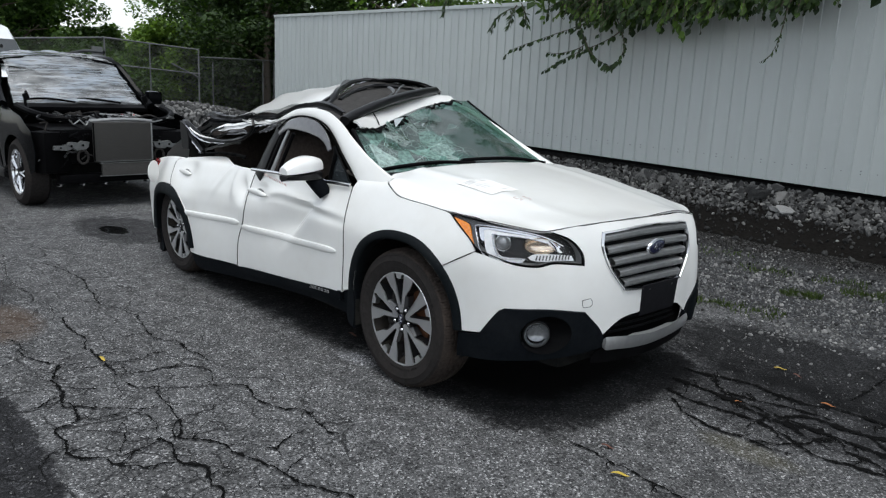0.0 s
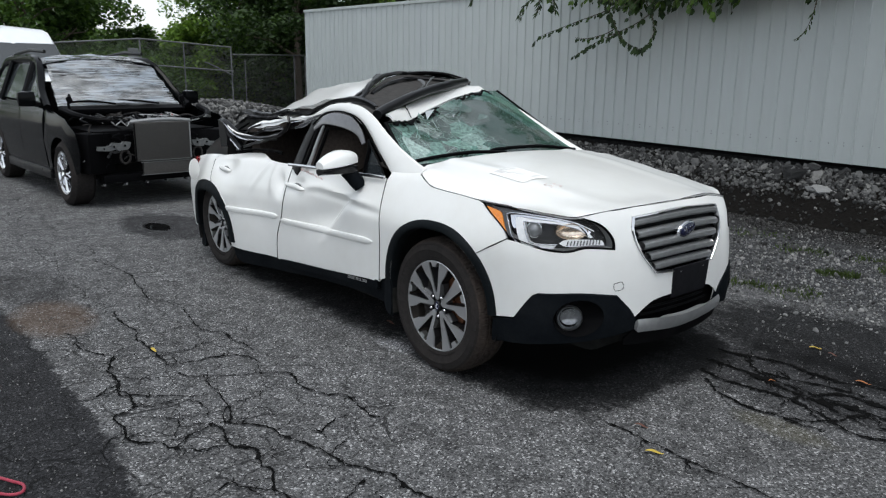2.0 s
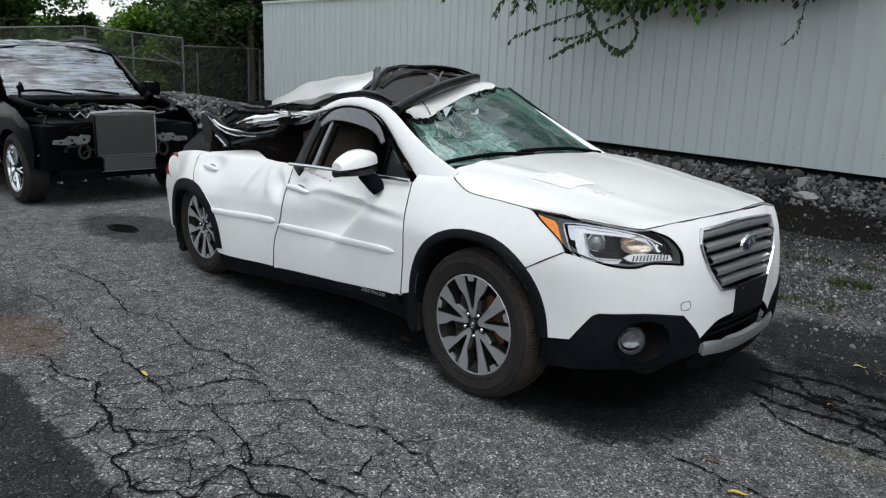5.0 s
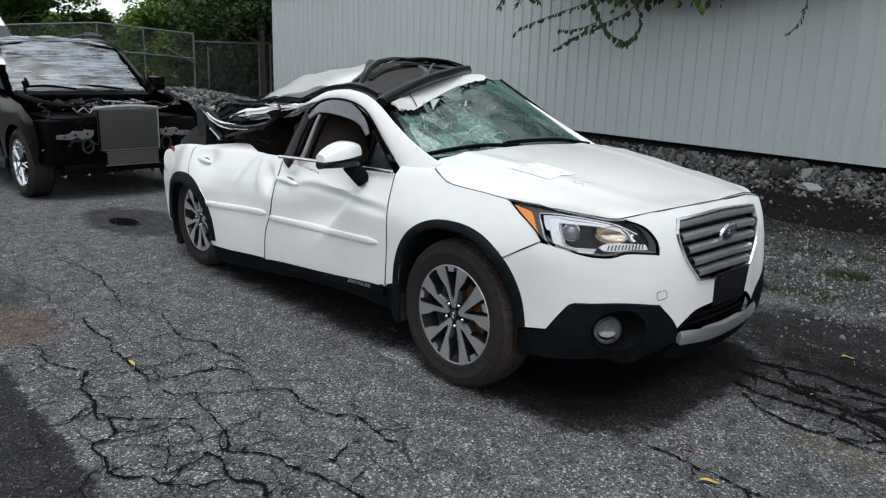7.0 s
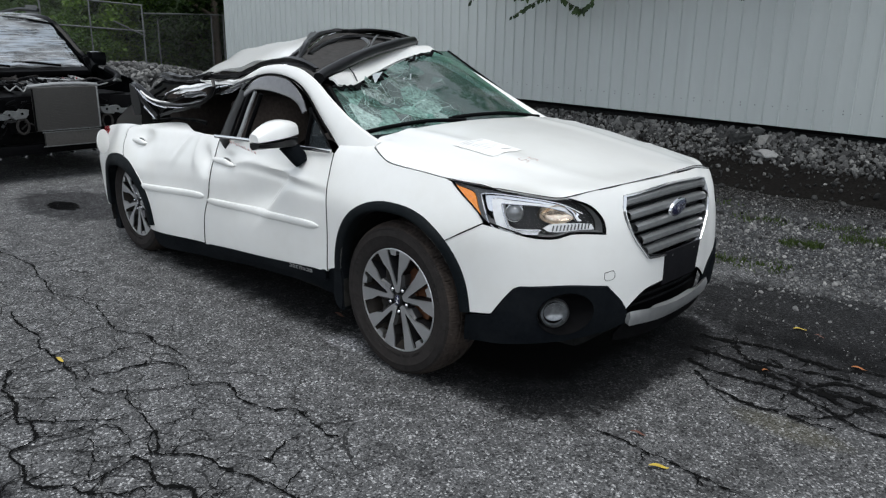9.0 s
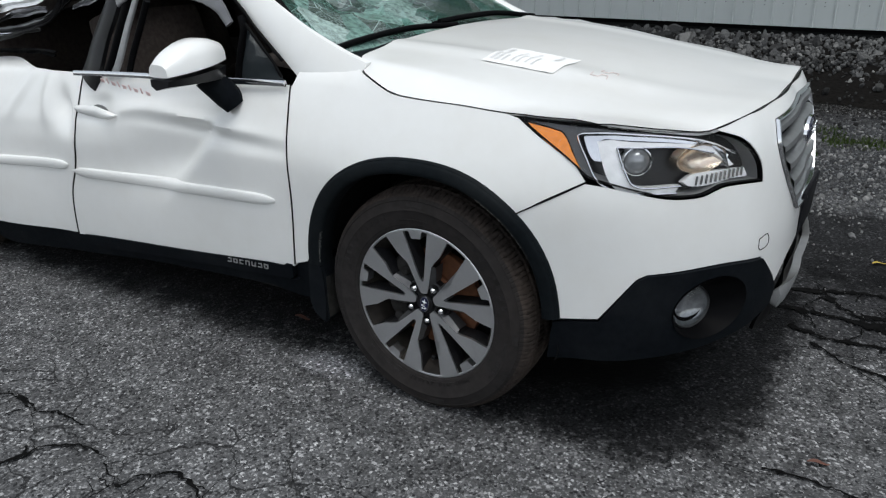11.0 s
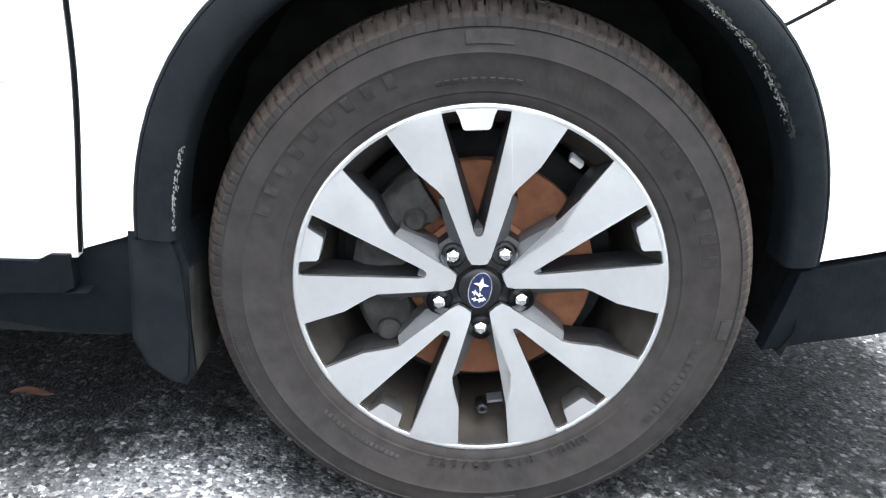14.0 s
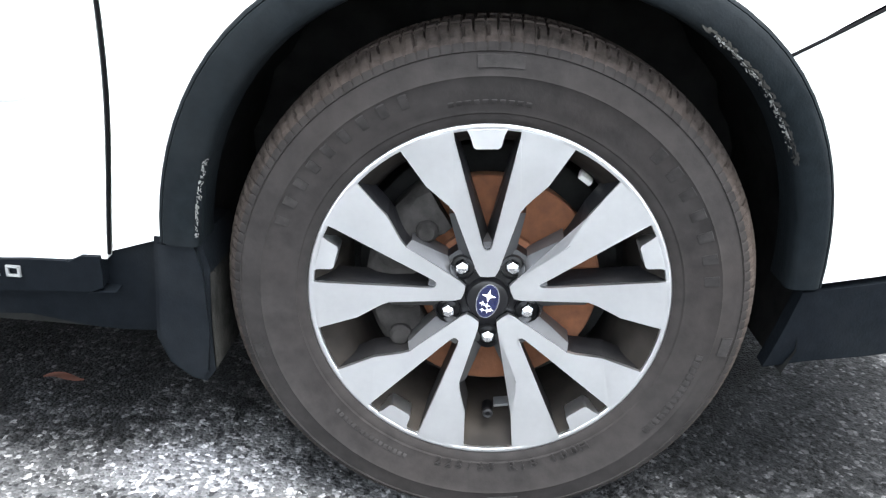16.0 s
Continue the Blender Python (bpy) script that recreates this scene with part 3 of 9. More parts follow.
def tube(bm, pts, r, segs=8, flat=1.0, cap=True):
    """A round bar along a line; r a number or one for each point."""
    P = [Vector(p) for p in pts]
    R = [r] * len(P) if not hasattr(r, "__len__") else list(r)
    rings, up = [], None
    for i, p in enumerate(P):
        d = (P[min(i + 1, len(P) - 1)] - P[max(i - 1, 0)]).normalized()
        if up is None:
            up = Vector((0, 0, 1)) if abs(d.z) < 0.9 else Vector((1, 0, 0))
        up = (up - d * up.dot(d)).normalized()
        sd = d.cross(up)
        rings.append([bm.verts.new(p + (math.cos(a) * sd + math.sin(a) * up * flat) * R[i]) for a in (2 * math.pi * k / segs for k in range(segs))])
    for a, b in zip(rings, rings[1:]):
        for k in range(segs):
            bm.faces.new([a[k], a[(k + 1) % segs], b[(k + 1) % segs], b[k]])
    if cap:
        bm.faces.new(rings[0][::-1])
        bm.faces.new(rings[-1])
    return bm


def box(bm, c, size, rot=None, bevel=0.0):
    r = bmesh.ops.create_cube(bm, size=1.0)
    m = Matrix.Translation(c) @ (rot or Matrix.Identity(4)) @ Matrix.Diagonal((*size, 1))
    bmesh.ops.transform(bm, matrix=m, verts=r["verts"])
    if bevel:
        es = list({e for v in r["verts"] for e in v.link_edges})
        bmesh.ops.bevel(bm, geom=es, offset=bevel, segments=2, affect="EDGES", profile=0.7)
    return bm


def revolve(bm, profile, segs=64, closed=False, centre=(0, 0, 0), radius_at=None):
    """Turns (radius, depth) round the y axis; depth runs along +y."""
    rings = []
    for k in range(segs):
        a = 2 * math.pi * k / segs
        ring = []
        for j, (r, y) in enumerate(profile):
            rr = radius_at(r, j, a) if radius_at else r
            ring.append(bm.verts.new((centre[0] + rr * math.sin(a), centre[1] + y, centre[2] + rr * math.cos(a))))
        rings.append(ring)
    n = len(profile)
    for k in range(segs):
        a, b = rings[k], rings[(k + 1) % segs]
        for j in range(n - 1 if not closed else n):
            bm.faces.new([a[j], b[j], b[(j + 1) % n], a[(j + 1) % n]])
    return bm


def prism(bm, poly, y0, y1, inset=0.0):
    """A flat shape in the xz plane (list of x, z), from depth y0 (front, kept whole) to y1 (back)."""
    front = [bm.verts.new((x, y0, z)) for x, z in poly]
    c = np.mean(poly, 0)
    back = [bm.verts.new((x + (x - c[0]) * inset, y1, z + (z - c[1]) * inset)) for x, z in poly]
    bm.faces.new(front)
    n = len(poly)
    for k in range(n):
        bm.faces.new([front[k], front[(k + 1) % n], back[(k + 1) % n], back[k]])
    return bm


def ground_z(x, y):
    """The yard is level by the cars and falls a little towards the woods."""
    return crv(x, [-60, -20, -8, 40], [-0.4, -0.12, 0.0, 0.0]) + 0 * y


# ---- ground ----
def build_ground():
    def axis(core, fine, far):
        a = list(np.arange(core[0], core[1] + 1e-6, fine))
        s, p = fine, core[0]
        while p > -far:
            s *= 1.35
            p -= s
            a.insert(0, p)
        s, p = fine, core[1]
        while p < far:
            s *= 1.35
            p += s
            a.append(p)
        return np.array(a)
    xs, ys = axis((-5.0, 2.6), 0.05, 900), axis((-3.6, 3.6), 0.05, 900)
    X, Y = np.meshgrid(xs, ys, indexing="ij")
    Z = ground_z(X, Y)
    rough = np.array([[noise.noise((x * 1.3, y * 1.3, 0.0)) * 0.006 + noise.noise((x * 5, y * 5, 3.0)) * 0.0025 for y in ys] for x in xs])
    near = np.exp(-((X + 1.2) / 5) ** 2 - (Y / 5) ** 2)
    Z = Z + rough * near - 0.004
    n, m = X.shape
    V = np.stack([X, Y, Z], -1).reshape(-1, 3)
    i = np.arange(n * m).reshape(n, m)
    F = np.stack([i[:-1, :-1], i[1:, :-1], i[1:, 1:], i[:-1, 1:]], -1).reshape(-1, 4)
    me = bpy.data.meshes.new("ground")
    me.from_pydata(V.tolist(), [], F.tolist())
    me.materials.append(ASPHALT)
    me.shade_smooth()
    ob = new("ground", me)
    return tagged(ob, "cracked grey asphalt yard turning to gravel and soil", "ground", "", "structure")


GROUND = build_ground()


# ---- steel sheet wall ----
def build_wall():
    """Ribbed sheet fence in panels on a dark base, standing on the rubble bank."""
    top = tagged(thing("wall_steel", (-4, 6.76, 0.5)), "white ribbed steel sheet wall above a rubble bank", "wall", "", "structure")
    yaw, slope = math.atan(-0.022), -0.0137
    pitch, x0, count = 0.21, -15.1, 116

    def place(u, d, z):
        x = x0 + u
        return (x, 6.985 - 0.022 * (x + 15.1) - d, z + 0.68 + slope * (x + 15.1))
    h = 2.42
    for k in range(count):
        u = k * pitch
        prof = [(0.0, 0.0), (0.010, 0.0), (0.014, 0.020), (0.026, 0.020), (0.030, 0.0), (0.034, -0.004), (0.11, 0.001), (pitch + 0.004, 0.0)]
        bm = bmesh.new()
        wob = [0.006 * noise.noise((k * 0.37, z * 1.1, 0)) for z in range(4)]
        rows = []
        for r in range(4):
            z = h * r / 3
            rows.append([bm.verts.new(place(u + a, d + wob[r], z)) for a, d in prof])
        for a, b in zip(rows, rows[1:]):
            for j in range(len(prof) - 1):
                bm.faces.new([a[j], a[j + 1], b[j + 1], b[j]])
        panel = part("panel", bm, SHEET, top)
        if 40 < k < 104:
            for z in (.22, .26) if k % 3 == 0 else (.24,):
                bm = bmesh.new()
                bmesh.ops.create_cone(bm, cap_ends=True, segments=6, radius1=.009, radius2=.006, depth=.010, matrix=Matrix.Translation(place(u + .12 + .02 * (k % 2), .004, z)) @ pose(0, 0, 0, 90))
                part("fastener", bm, SCREWHEAD, panel, "", False)
    L = count * pitch
    bm = bmesh.new()
    v = [bm.verts.new(place(a, d, z)) for a, d, z in ((0, -0.06, -0.05), (L, -0.06, -0.05), (L, -0.10, -0.05), (0, -0.10, -0.05), (0, -0.06, h), (L, -0.06, h), (L, -0.10, h), (0, -0.10, h))]
    for f in ((0, 1, 5, 4), (1, 2, 6, 5), (2, 3, 7, 6), (3, 0, 4, 7), (4, 5, 6, 7), (0, 3, 2, 1)):
        bm.faces.new([v[i] for i in f])
    part("backing", bm, BLACK, top, smooth=False)
    bm = bmesh.new()
    v = [bm.verts.new(place(a, d, z)) for a, d, z in ((-0.02, 0.03, h - 0.05), (L, 0.03, h - 0.05), (L, -0.11, h - 0.05), (-0.02, -0.11, h - 0.05), (-0.02, 0.03, h + 0.012), (L, 0.03, h + 0.012), (L, -0.11, h + 0.012), (-0.02, -0.11, h + 0.012))]
    for f in ((0, 1, 5, 4), (1, 2, 6, 5), (2, 3, 7, 6), (3, 0, 4, 7), (4, 5, 6, 7), (0, 3, 2, 1)):
        bm.faces.new([v[i] for i in f])
    part("cap_strip", bm, SHEET, top, smooth=False)
    bm = bmesh.new()
    v = [bm.verts.new(place(a, d, z)) for a, d, z in ((0.3, -0.08, -0.9), (L, -0.08, -0.9), (L, -0.3, -0.9), (0.3, -0.3, -0.9), (0.3, -0.08, 0.02), (L, -0.08, 0.02), (L, -0.3, 0.02), (0.3, -0.3, 0.02))]
    for f in ((0, 1, 5, 4), (1, 2, 6, 5), (2, 3, 7, 6), (3, 0, 4, 7), (4, 5, 6, 7), (0, 3, 2, 1)):
        bm.faces.new([v[i] for i in f])
    # dark block below the sheets; the gap's shade is put into its colour
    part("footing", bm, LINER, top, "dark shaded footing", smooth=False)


build_wall()

# ---- the crashed white wagon ----
def sag(x):
    """The broken rear springs let the body down behind the front doors."""
    return 0.055 * np.maximum(0, -x - 0.55)


def half_width(x, z):
    zc = z + sag(x)
    w = crv(zc, [.15, .30, .37, .50, .62, .72, .80, .88, .95, .985, 1.005, 1.025, 1.045, 1.06], [.85, .89, .900, .908, .912, .914, .904, .878, .845, .827, .812, .777, .725, .67])
    w = w + .022 * np.exp(-(x / .33) ** 2 - ((zc - .68) / .12) ** 2) + .02 * np.exp(-((x + 2.745) / .36) ** 2 - ((zc - .7) / .13) ** 2)
    return w - crv(x, [-3.95, -3.75, -3.5, -3.2, -2.9, -2.3, -1.8, -.4, .2, .45, .62], [.33, .20, .09, .03, -.035, -.05, -.01, .0, .006, .03, .07])


def dents(x, z):
    """Depth of the dents in the near-side doors."""
    zc = z + sag(x)
    # a broad hollow in the front door, bounded by a slanting crease
    k = (x + .98) - (zc - .72) * 1.05
    d = .046 * np.exp(-(np.where(k > 0, k / .055, k / .30)) ** 2 - ((zc - .73) / .13) ** 2)
    d = d + .028 * np.exp(-((x + 1.47) / .09) ** 2 - ((zc - .875) / .035) ** 2)
    d = d - .011 * np.exp(-((x + 1.27) / .22) ** 2 - ((zc - .872 - .008 * np.sin(x * 15)) / .026) ** 2)
    d = d - .013 * np.exp(-((x + .86) / .24) ** 2 - ((zc - .84 + .10 * (x + .86)) / .016) ** 2)
    d = d + .012 * np.exp(-((x + .86) / .30) ** 2 - ((zc - .80 + .10 * (x + .86)) / .022) ** 2)
    # rear door: folded edge, pushed-in top
    d = d + .040 * np.exp(-((x + 1.70 + (zc - .86) * .4) / .055) ** 2 - ((zc - .86) / .07) ** 2)
    d = d - .016 * np.exp(-((x + 1.80) / .04) ** 2 - ((zc - .90) / .10) ** 2)
    d = d + .020 * np.exp(-((x + 2.1) / .3) ** 2 - ((zc - .75) / .16) ** 2)
    d = d - .012 * np.exp(-((x + 2.0 - (zc - .9) * .8) / .03) ** 2 - ((zc - .93) / .10) ** 2)
    d = d + .035 * np.exp(-((x + 2.55) / .14) ** 2 - ((zc - .96) / .06) ** 2)
    d = d + .003 * np.sin(x * 13 + zc * 9) * np.exp(-((zc - .9) / .12) ** 2)
    return d


def side(x, z):
    return np.stack([x, -half_width(x, z), z], -1)


def side_dented(x, z):
    return np.stack([x, -half_width(x, z) + dents(x, z), z], -1)


def side_far(x, z):
    return np.stack([x, half_width(x, z), z], -1)


PX = [.43, .56, .675, .765, .825, .865, .885, .892]
PY = [.888, .858, .765, .62, .46, .29, .13, 0.]
PS = np.r_[0, np.cumsum(np.hypot(np.diff(PX), np.diff(PY)))]
NOSE = float(PS[-1])


def nose(s, z):
    """The front end: s metres along it from the near wheel arch (0) by the middle (NOSE) to the far one; below 0 it runs on along the side."""
    s, z = np.asarray(s, float), np.asarray(z, float)
    far = s > NOSE
    a = np.where(far, 2 * NOSE - s, s)
    b = np.maximum(a, 0)
    x, y = crv(b, PS, PX), crv(b, PS, PY)
    lean = crv(z, [.18, .30, .42, .55, .70, .80, .90, .96], [.05, .015, .0, 0, .012, .03, .062, .10])
    k = crv(b, [0, .35, .8, NOSE], [.0, .8, 1, 1])
    q = half_width(0.43, z) / half_width(0.43, 0.6)
    x = x - lean * k
    y = y * (1 + (q - 1) * np.maximum(0, 1 - b / .6))
    x = np.where(a < 0, .43 + a, x)
    y = np.where(a < 0, half_width(.43 + a, z), y)
    # the near corner stands a little squarer than the far one
    k = crv(b, [0, .12, .28, .45, .62, .80, .96, NOSE], [0, .004, .024, .048, .066, .058, .032, 0])
    k = k * np.where(far, crv(b, [.3, .45, .55, .62, .725, .9], [-.4, -.2, .40, .52, .26, .24]), 1)
    x, y = x + .60 * k, y + .80 * k
    sink = .040 * np.clip((.79 - b) / .35, 0, 1) * np.clip((z - .6) / .3, 0, 1)
    z = np.where(far, z - sink, z + k * (1.52 - z) / 3.3)
    return np.stack([x, np.where(far, 1, -1) * y, z], -1)


def bonnet_base(x, y):
    z = crv(x, [-.6, -.3, 0, .3, .55, .70, .76, .81, .90], [1.090, 1.072, 1.050, 1.012, .972, .948, .943, .938, .915])
    drop = crv(x, [-.4, .0, .3, .7], [.030, .050, .068, .06])
    crease = .008 * np.exp(-((np.abs(y) - .42 - .1 * (.4 - x)) / .05) ** 2)
    drop_edge = crv(x, [-.4, -.28, -.15, -.02, .157, .3], [4, 8, 5.5, 4, 1.2, 0]) * np.maximum(0, np.abs(y) - .74) ** 2
    return np.stack([x, y, z - drop_edge - drop * (np.abs(y) / .8) ** 2.0 + crease * crv(x, [-.5, 0, .8], [1, 1, .3])], -1)


# front edge of the bonnet along the nose: it must meet lamps and bumper there
FRONT = [(-.13, .944), (0, .941), (.12, .938), (.284, .921), (.424, .9045), (.579, .920), (.775, .932), (NOSE, .938)]
FRONT_P = np.array([nose(np.array([s]), np.array([z]))[0] for s, z in FRONT])[::-1]
FRONT_DZ = FRONT_P[:, 2] - bonnet_base(FRONT_P[:, 0], FRONT_P[:, 1])[:, 2]


def bonnet(x, y):
    p = bonnet_base(x, y)
    a = np.abs(y)
    xe = crv(a, -FRONT_P[:, 1], FRONT_P[:, 0])
    t = np.clip((p[..., 0] - xe + .30) / .30, 0, 1)
    p[..., 2] += (crv(a, -FRONT_P[:, 1], FRONT_DZ) - .040 * np.clip((y - .29) / .3, 0, 1)) * t * t * (3 - 2 * t)
    if SIDE_DZ is not None:
        t = np.clip((a - crv(x, SIDE_P[:, 0], SIDE_P[:, 1]) + .12) / .12, 0, 1)
        p[..., 2] += crv(x, SIDE_P[:, 0], SIDE_DZ) * t * t * (3 - 2 * t)
    return p


# where its side meets the wing: x, half width, height
SIDE_P = np.array([(-.322, .71, 1.047), (-.31, .744, 1.036), (-.268, .783, 1.019), (-.215, .811, 1.000), (-.143, .828, .972), (-.101, .832, .963), (-.013, .834, .957), (.08, .835, .954), (.168, .835, .949), (.29, .836, .944)])
SIDE_DZ = None
SIDE_DZ = SIDE_P[:, 2] - bonnet(SIDE_P[:, 0], -SIDE_P[:, 1])[:, 2]


CAR = thing("crashed_station_wagon", (0, 0, 0), "white station wagon with crushed roof and shattered windscreen", "car")


def loop(*pts, step=0.02):
    return spline(list(pts) + [pts[0]], step)


# arches: outer and inner edge of the black cladding
def arc_points(cx, cz, r, a0, a1, n=40, squash=1.0, full=2.3):
    out = []
    for k in range(n + 1):
        a = radians(a0 + (a1 - a0) * k / n)
        c, s = math.cos(a), math.sin(a)
        q = (abs(c) ** full + abs(s) ** full) ** (-1 / full)
        out.append((cx + r * q * c, cz + squash * r * q * s))
    return out


FA = arc_points(0.0, 0.370, 0.437, 5, 175)          # front arch, outer edge of cladding
FAI = arc_points(0.002, 0.370, 0.385, 5, 175, squash=1.02)
RA = [(x - .035 * max(0, (-2.80 - x) / .44), z) for x, z in arc_points(-2.80, 0.235, 0.465, 5, 175)]
RAI = arc_points(-2.80, 0.235, 0.385, 5, 175)

# front wing
wing = spline([(-.505, .955), (-.486, .836), (-.479, .621), (-.503, .385), (-.503, .385), (-.445, .405), (-.445, .405)], .02).tolist() + FA[::-1][:] + \
    spline([(.30, .685), (.30, .685), (.37, .735), (.485, .80), (.485, .80), (.455, .835), (.41, .862), (.345, .898), (.284, .935), (.284, .935), (.253, .942), (.168, .947), (.08, .952), (-.013, .955), (-.101, .961), (-.143, .970), (-.178, .983), (-.215, .998), (-.268, 1.017), (-.31, 1.034), (-.40, 1.046), (-.505, 1.03), (-.505, 1.03)], .02).tolist()
# drop the arch points in front of the bumper seam
wing = [p for p in wing if not (p[0] > .302 and p[1] < .684)]


def wing_surf(x, z):
    return side(x, z)


part("front_wing", sheet(wing, wing_surf, .03, .008), WHITE, CAR)
part("front_wing", sheet(wing, lambda x, z: side_far(x, z), .04, .008), WHITE, CAR)

# doors
fdoor = spline([(-.513, .962), (-.494, .836), (-.487, .621), (-.512, .372), (-.512, .372), (-1.05, .322), (-1.74, .262), (-1.74, .262), (-1.70, .45), (-1.625, .60), (-1.588, .79), (-1.592, .90), (-1.60, .932), (-1.60, .932), (-1.3, .945), (-.9, .955), (-.513, .962)], .02)
FRONT_DOOR = part("front_door", sheet(fdoor, side_dented, .011, .02), WHITE, CAR, "dented white front door")
rdoor = spline([(-1.604, .93), (-1.600, .80), (-1.640, .60), (-1.712, .45), (-1.752, .268), (-1.752, .268), (-2.15, .245), (-2.40, .235), (-2.40, .235), (-2.42, .40), (-2.50, .54), (-2.64, .64), (-2.76, .74), (-2.80, .86), (-2.66, .905), (-2.66, .905), (-2.2, .955), (-1.9, .93), (-1.604, .93)], .02)
REAR_DOOR = part("rear_door", sheet(rdoor, side_dented, .013, .02), WHITE, CAR, "buckled white rear door")
part("front_door", sheet(fdoor, side_far, .05, .02), WHITE, CAR)
part("rear_door", sheet(rdoor, side_far, .05, .02), WHITE, CAR)
# rear quarter
quarter = spline([(-2.412, .24), (-2.43, .40), (-2.51, .54), (-2.652, .64), (-2.772, .74), (-2.81, .86), (-2.69, .90), (-2.69, .90), (-2.95, .885), (-3.30, .84), (-3.46, .79), (-3.46, .79), (-3.45, .62), (-3.40, .42), (-3.36, .26), (-3.30, .25), (-3.30, .25)], .02).tolist() + [p for p in RA[::-1]][0:] + [(-2.412, .24)]
part("rear_quarter_panel", sheet(quarter, side, .03, .01), WHITE, CAR)
part("rear_quarter_panel", sheet(quarter, side_far, .05, .01), WHITE, CAR)


def band(outer, inner, surf, out=0.014, turn=0.05):
    """Arch cladding: a rounded band between two lines on the body, turned in along its inner edge."""
    bm = bmesh.new()
    rows = []
    n = len(outer)
    for k in range(n):
        o, i = np.array(outer[k]), np.array(inner[k])
        row = []
        for t, d in ((0, -.1), (.02, .30), (.06, .60), (.12, .70), (.14, .64), (.17, .82), (.32, 1.0), (.68, .96), (.86, .80), (.95, .58), (1.0, .25)):
            uv = o + (i - o) * t
            p = surf(np.array([uv[0]]), np.array([uv[1]]))[0]
            sg = -1 if p[1] < 0 else 1
            row.append(bm.verts.new((p[0], p[1] + sg * d * out, p[2])))
        p = surf(np.array([i[0]]), np.array([i[1]]))[0]
        sg = -1 if p[1] < 0 else 1
        row.append(bm.verts.new((p[0], p[1] - sg * turn * .3, p[2])))
        row.append(bm.verts.new((p[0], p[1] - sg * turn, p[2])))
        rows.append(row)
    for a, b in zip(rows, rows[1:]):
        for j in range(len(a) - 1):
            bm.faces.new([a[j], a[j + 1], b[j + 1], b[j]])
    for row in (rows[0], rows[-1]):
        bm.faces.new(row)
    return bm


part("wheel_arch_cladding", band(FA, FAI, side, .016), ARCHTRIM, CAR, "dark grey grained plastic arch trim")
part("wheel_arch_cladding", band(RA, RAI, side, .016), ARCHTRIM, CAR, "dark grey grained plastic arch trim")
part("wheel_arch_cladding", band(FA, FAI, side_far, .016), ARCHTRIM, CAR)
part("wheel_arch_cladding", band(RA, RAI, side_far, .016), ARCHTRIM, CAR)


def scuffs(name, a0, a1, t0, t1, count, seed, mat, size=.006):
    """Small scraped flecks on the inner edge of the front arch trim."""
    r = random.Random(seed)
    V, F = [], []
    for k in range(count):
        a = r.uniform(a0, a1)
        f = (a - 5) / 170 * (len(FA) - 1)
        i = int(f)
        t = min(t1, t0 + (t1 - t0) * abs(r.gauss(0, .5)))
        o, q = (np.array(w[i]) * (1 - f + i) + np.array(w[i + 1]) * (f - i) for w in (FA, FAI))
        c = o + (q - o) * t
        lift = .016 * float(np.interp(t, [.32, .68, .86, .95, 1.0], [1.0, .96, .80, .58, .25])) + .0012
        w, h, turn = size * r.uniform(.3, 1.2), size * r.uniform(.15, .5), math.radians(a + 90 + r.uniform(-25, 25))
        base = len(V)
        n = 5
        for j in range(n):
            b = 2 * math.pi * j / n
            u, e = w * math.cos(b) * r.uniform(.6, 1.2), h * math.sin(b) * r.uniform(.6, 1.2)
            x, z = c[0] + u * math.cos(turn) - e * math.sin(turn), c[1] + u * math.sin(turn) + e * math.cos(turn)
            p = side(np.array([x]), np.array([z]))[0]
            V.append((p[0], p[1] - lift, p[2]))
        F.append(tuple(range(base, base + n)))
    return pydata(name, V, F, mat, CAR, "pale scrape marks on the arch trim", False, "stuff")


scuffs("scraped_edge", 33, 58, .92, 1.0, 190, 3, PALESCUFF, .0024)
scuffs("scraped_edge", 157, 173, .93, 1.0, 110, 5, PALESCUFF, .0026)
scuffs("scraped_edge", 30, 60, .86, .99, 110, 7, SCUFF, .005)


def liner(cx, cz, r, sg, y0=.87, y1=.50, a0=-14, a1=194):
    bm = bmesh.new()
    rows = []
    for k in range(41):
        a = radians(a0 + (a1 - a0) * k / 40)
        rr = r + .006 * math.sin(k * 2.2)
        row = [bm.verts.new((cx + rr * math.cos(a), sg * y, cz + rr * math.sin(a))) for y in (y0, (y0 + y1) / 2, y1)]
        row.append(bm.verts.new((cx, sg * y1, cz)))
        rows.append(row)
    for a, b in zip(rows, rows[1:]):
        for j in range(3):
            bm.faces.new([a[j], a[j + 1], b[j + 1], b[j]] if j < 2 else [a[2], a[3], b[2]])
    bmesh.ops.remove_doubles(bm, verts=bm.verts, dist=1e-4)
    return bm


for sg in (-1, 1):
    part("wheel_liner", liner(0, .37, .432, sg), LINER, CAR)
    part("wheel_liner", liner(-2.80, .25, .432, sg), LINER, CAR)

# sill cladding with its raised step, front corner piece and mud flap
sill = spline([(-.518, .372), (-.518, .372), (-.46, .41), (-.385, .413), (-.385, .413), (-.385, .30), (-.40, .262), (-.46, .250), (-.55, .246), (-.65, .262), (-.65, .262), (-1.3, .215), (-1.74, .165), (-2.30, .12), (-2.30, .12), (-2.40, .14), (-2.41, .238), (-2.41, .238), (-1.75, .262), (-1.05, .322), (-.518, .372)], .03)
part("sill_cladding", sheet(sill, lambda x, z: side(x, z) + np.stack([0 * x, 0 * x + .014, 0 * z], -1), .04, .03), PLASTIC, CAR, "black plastic sill trim")
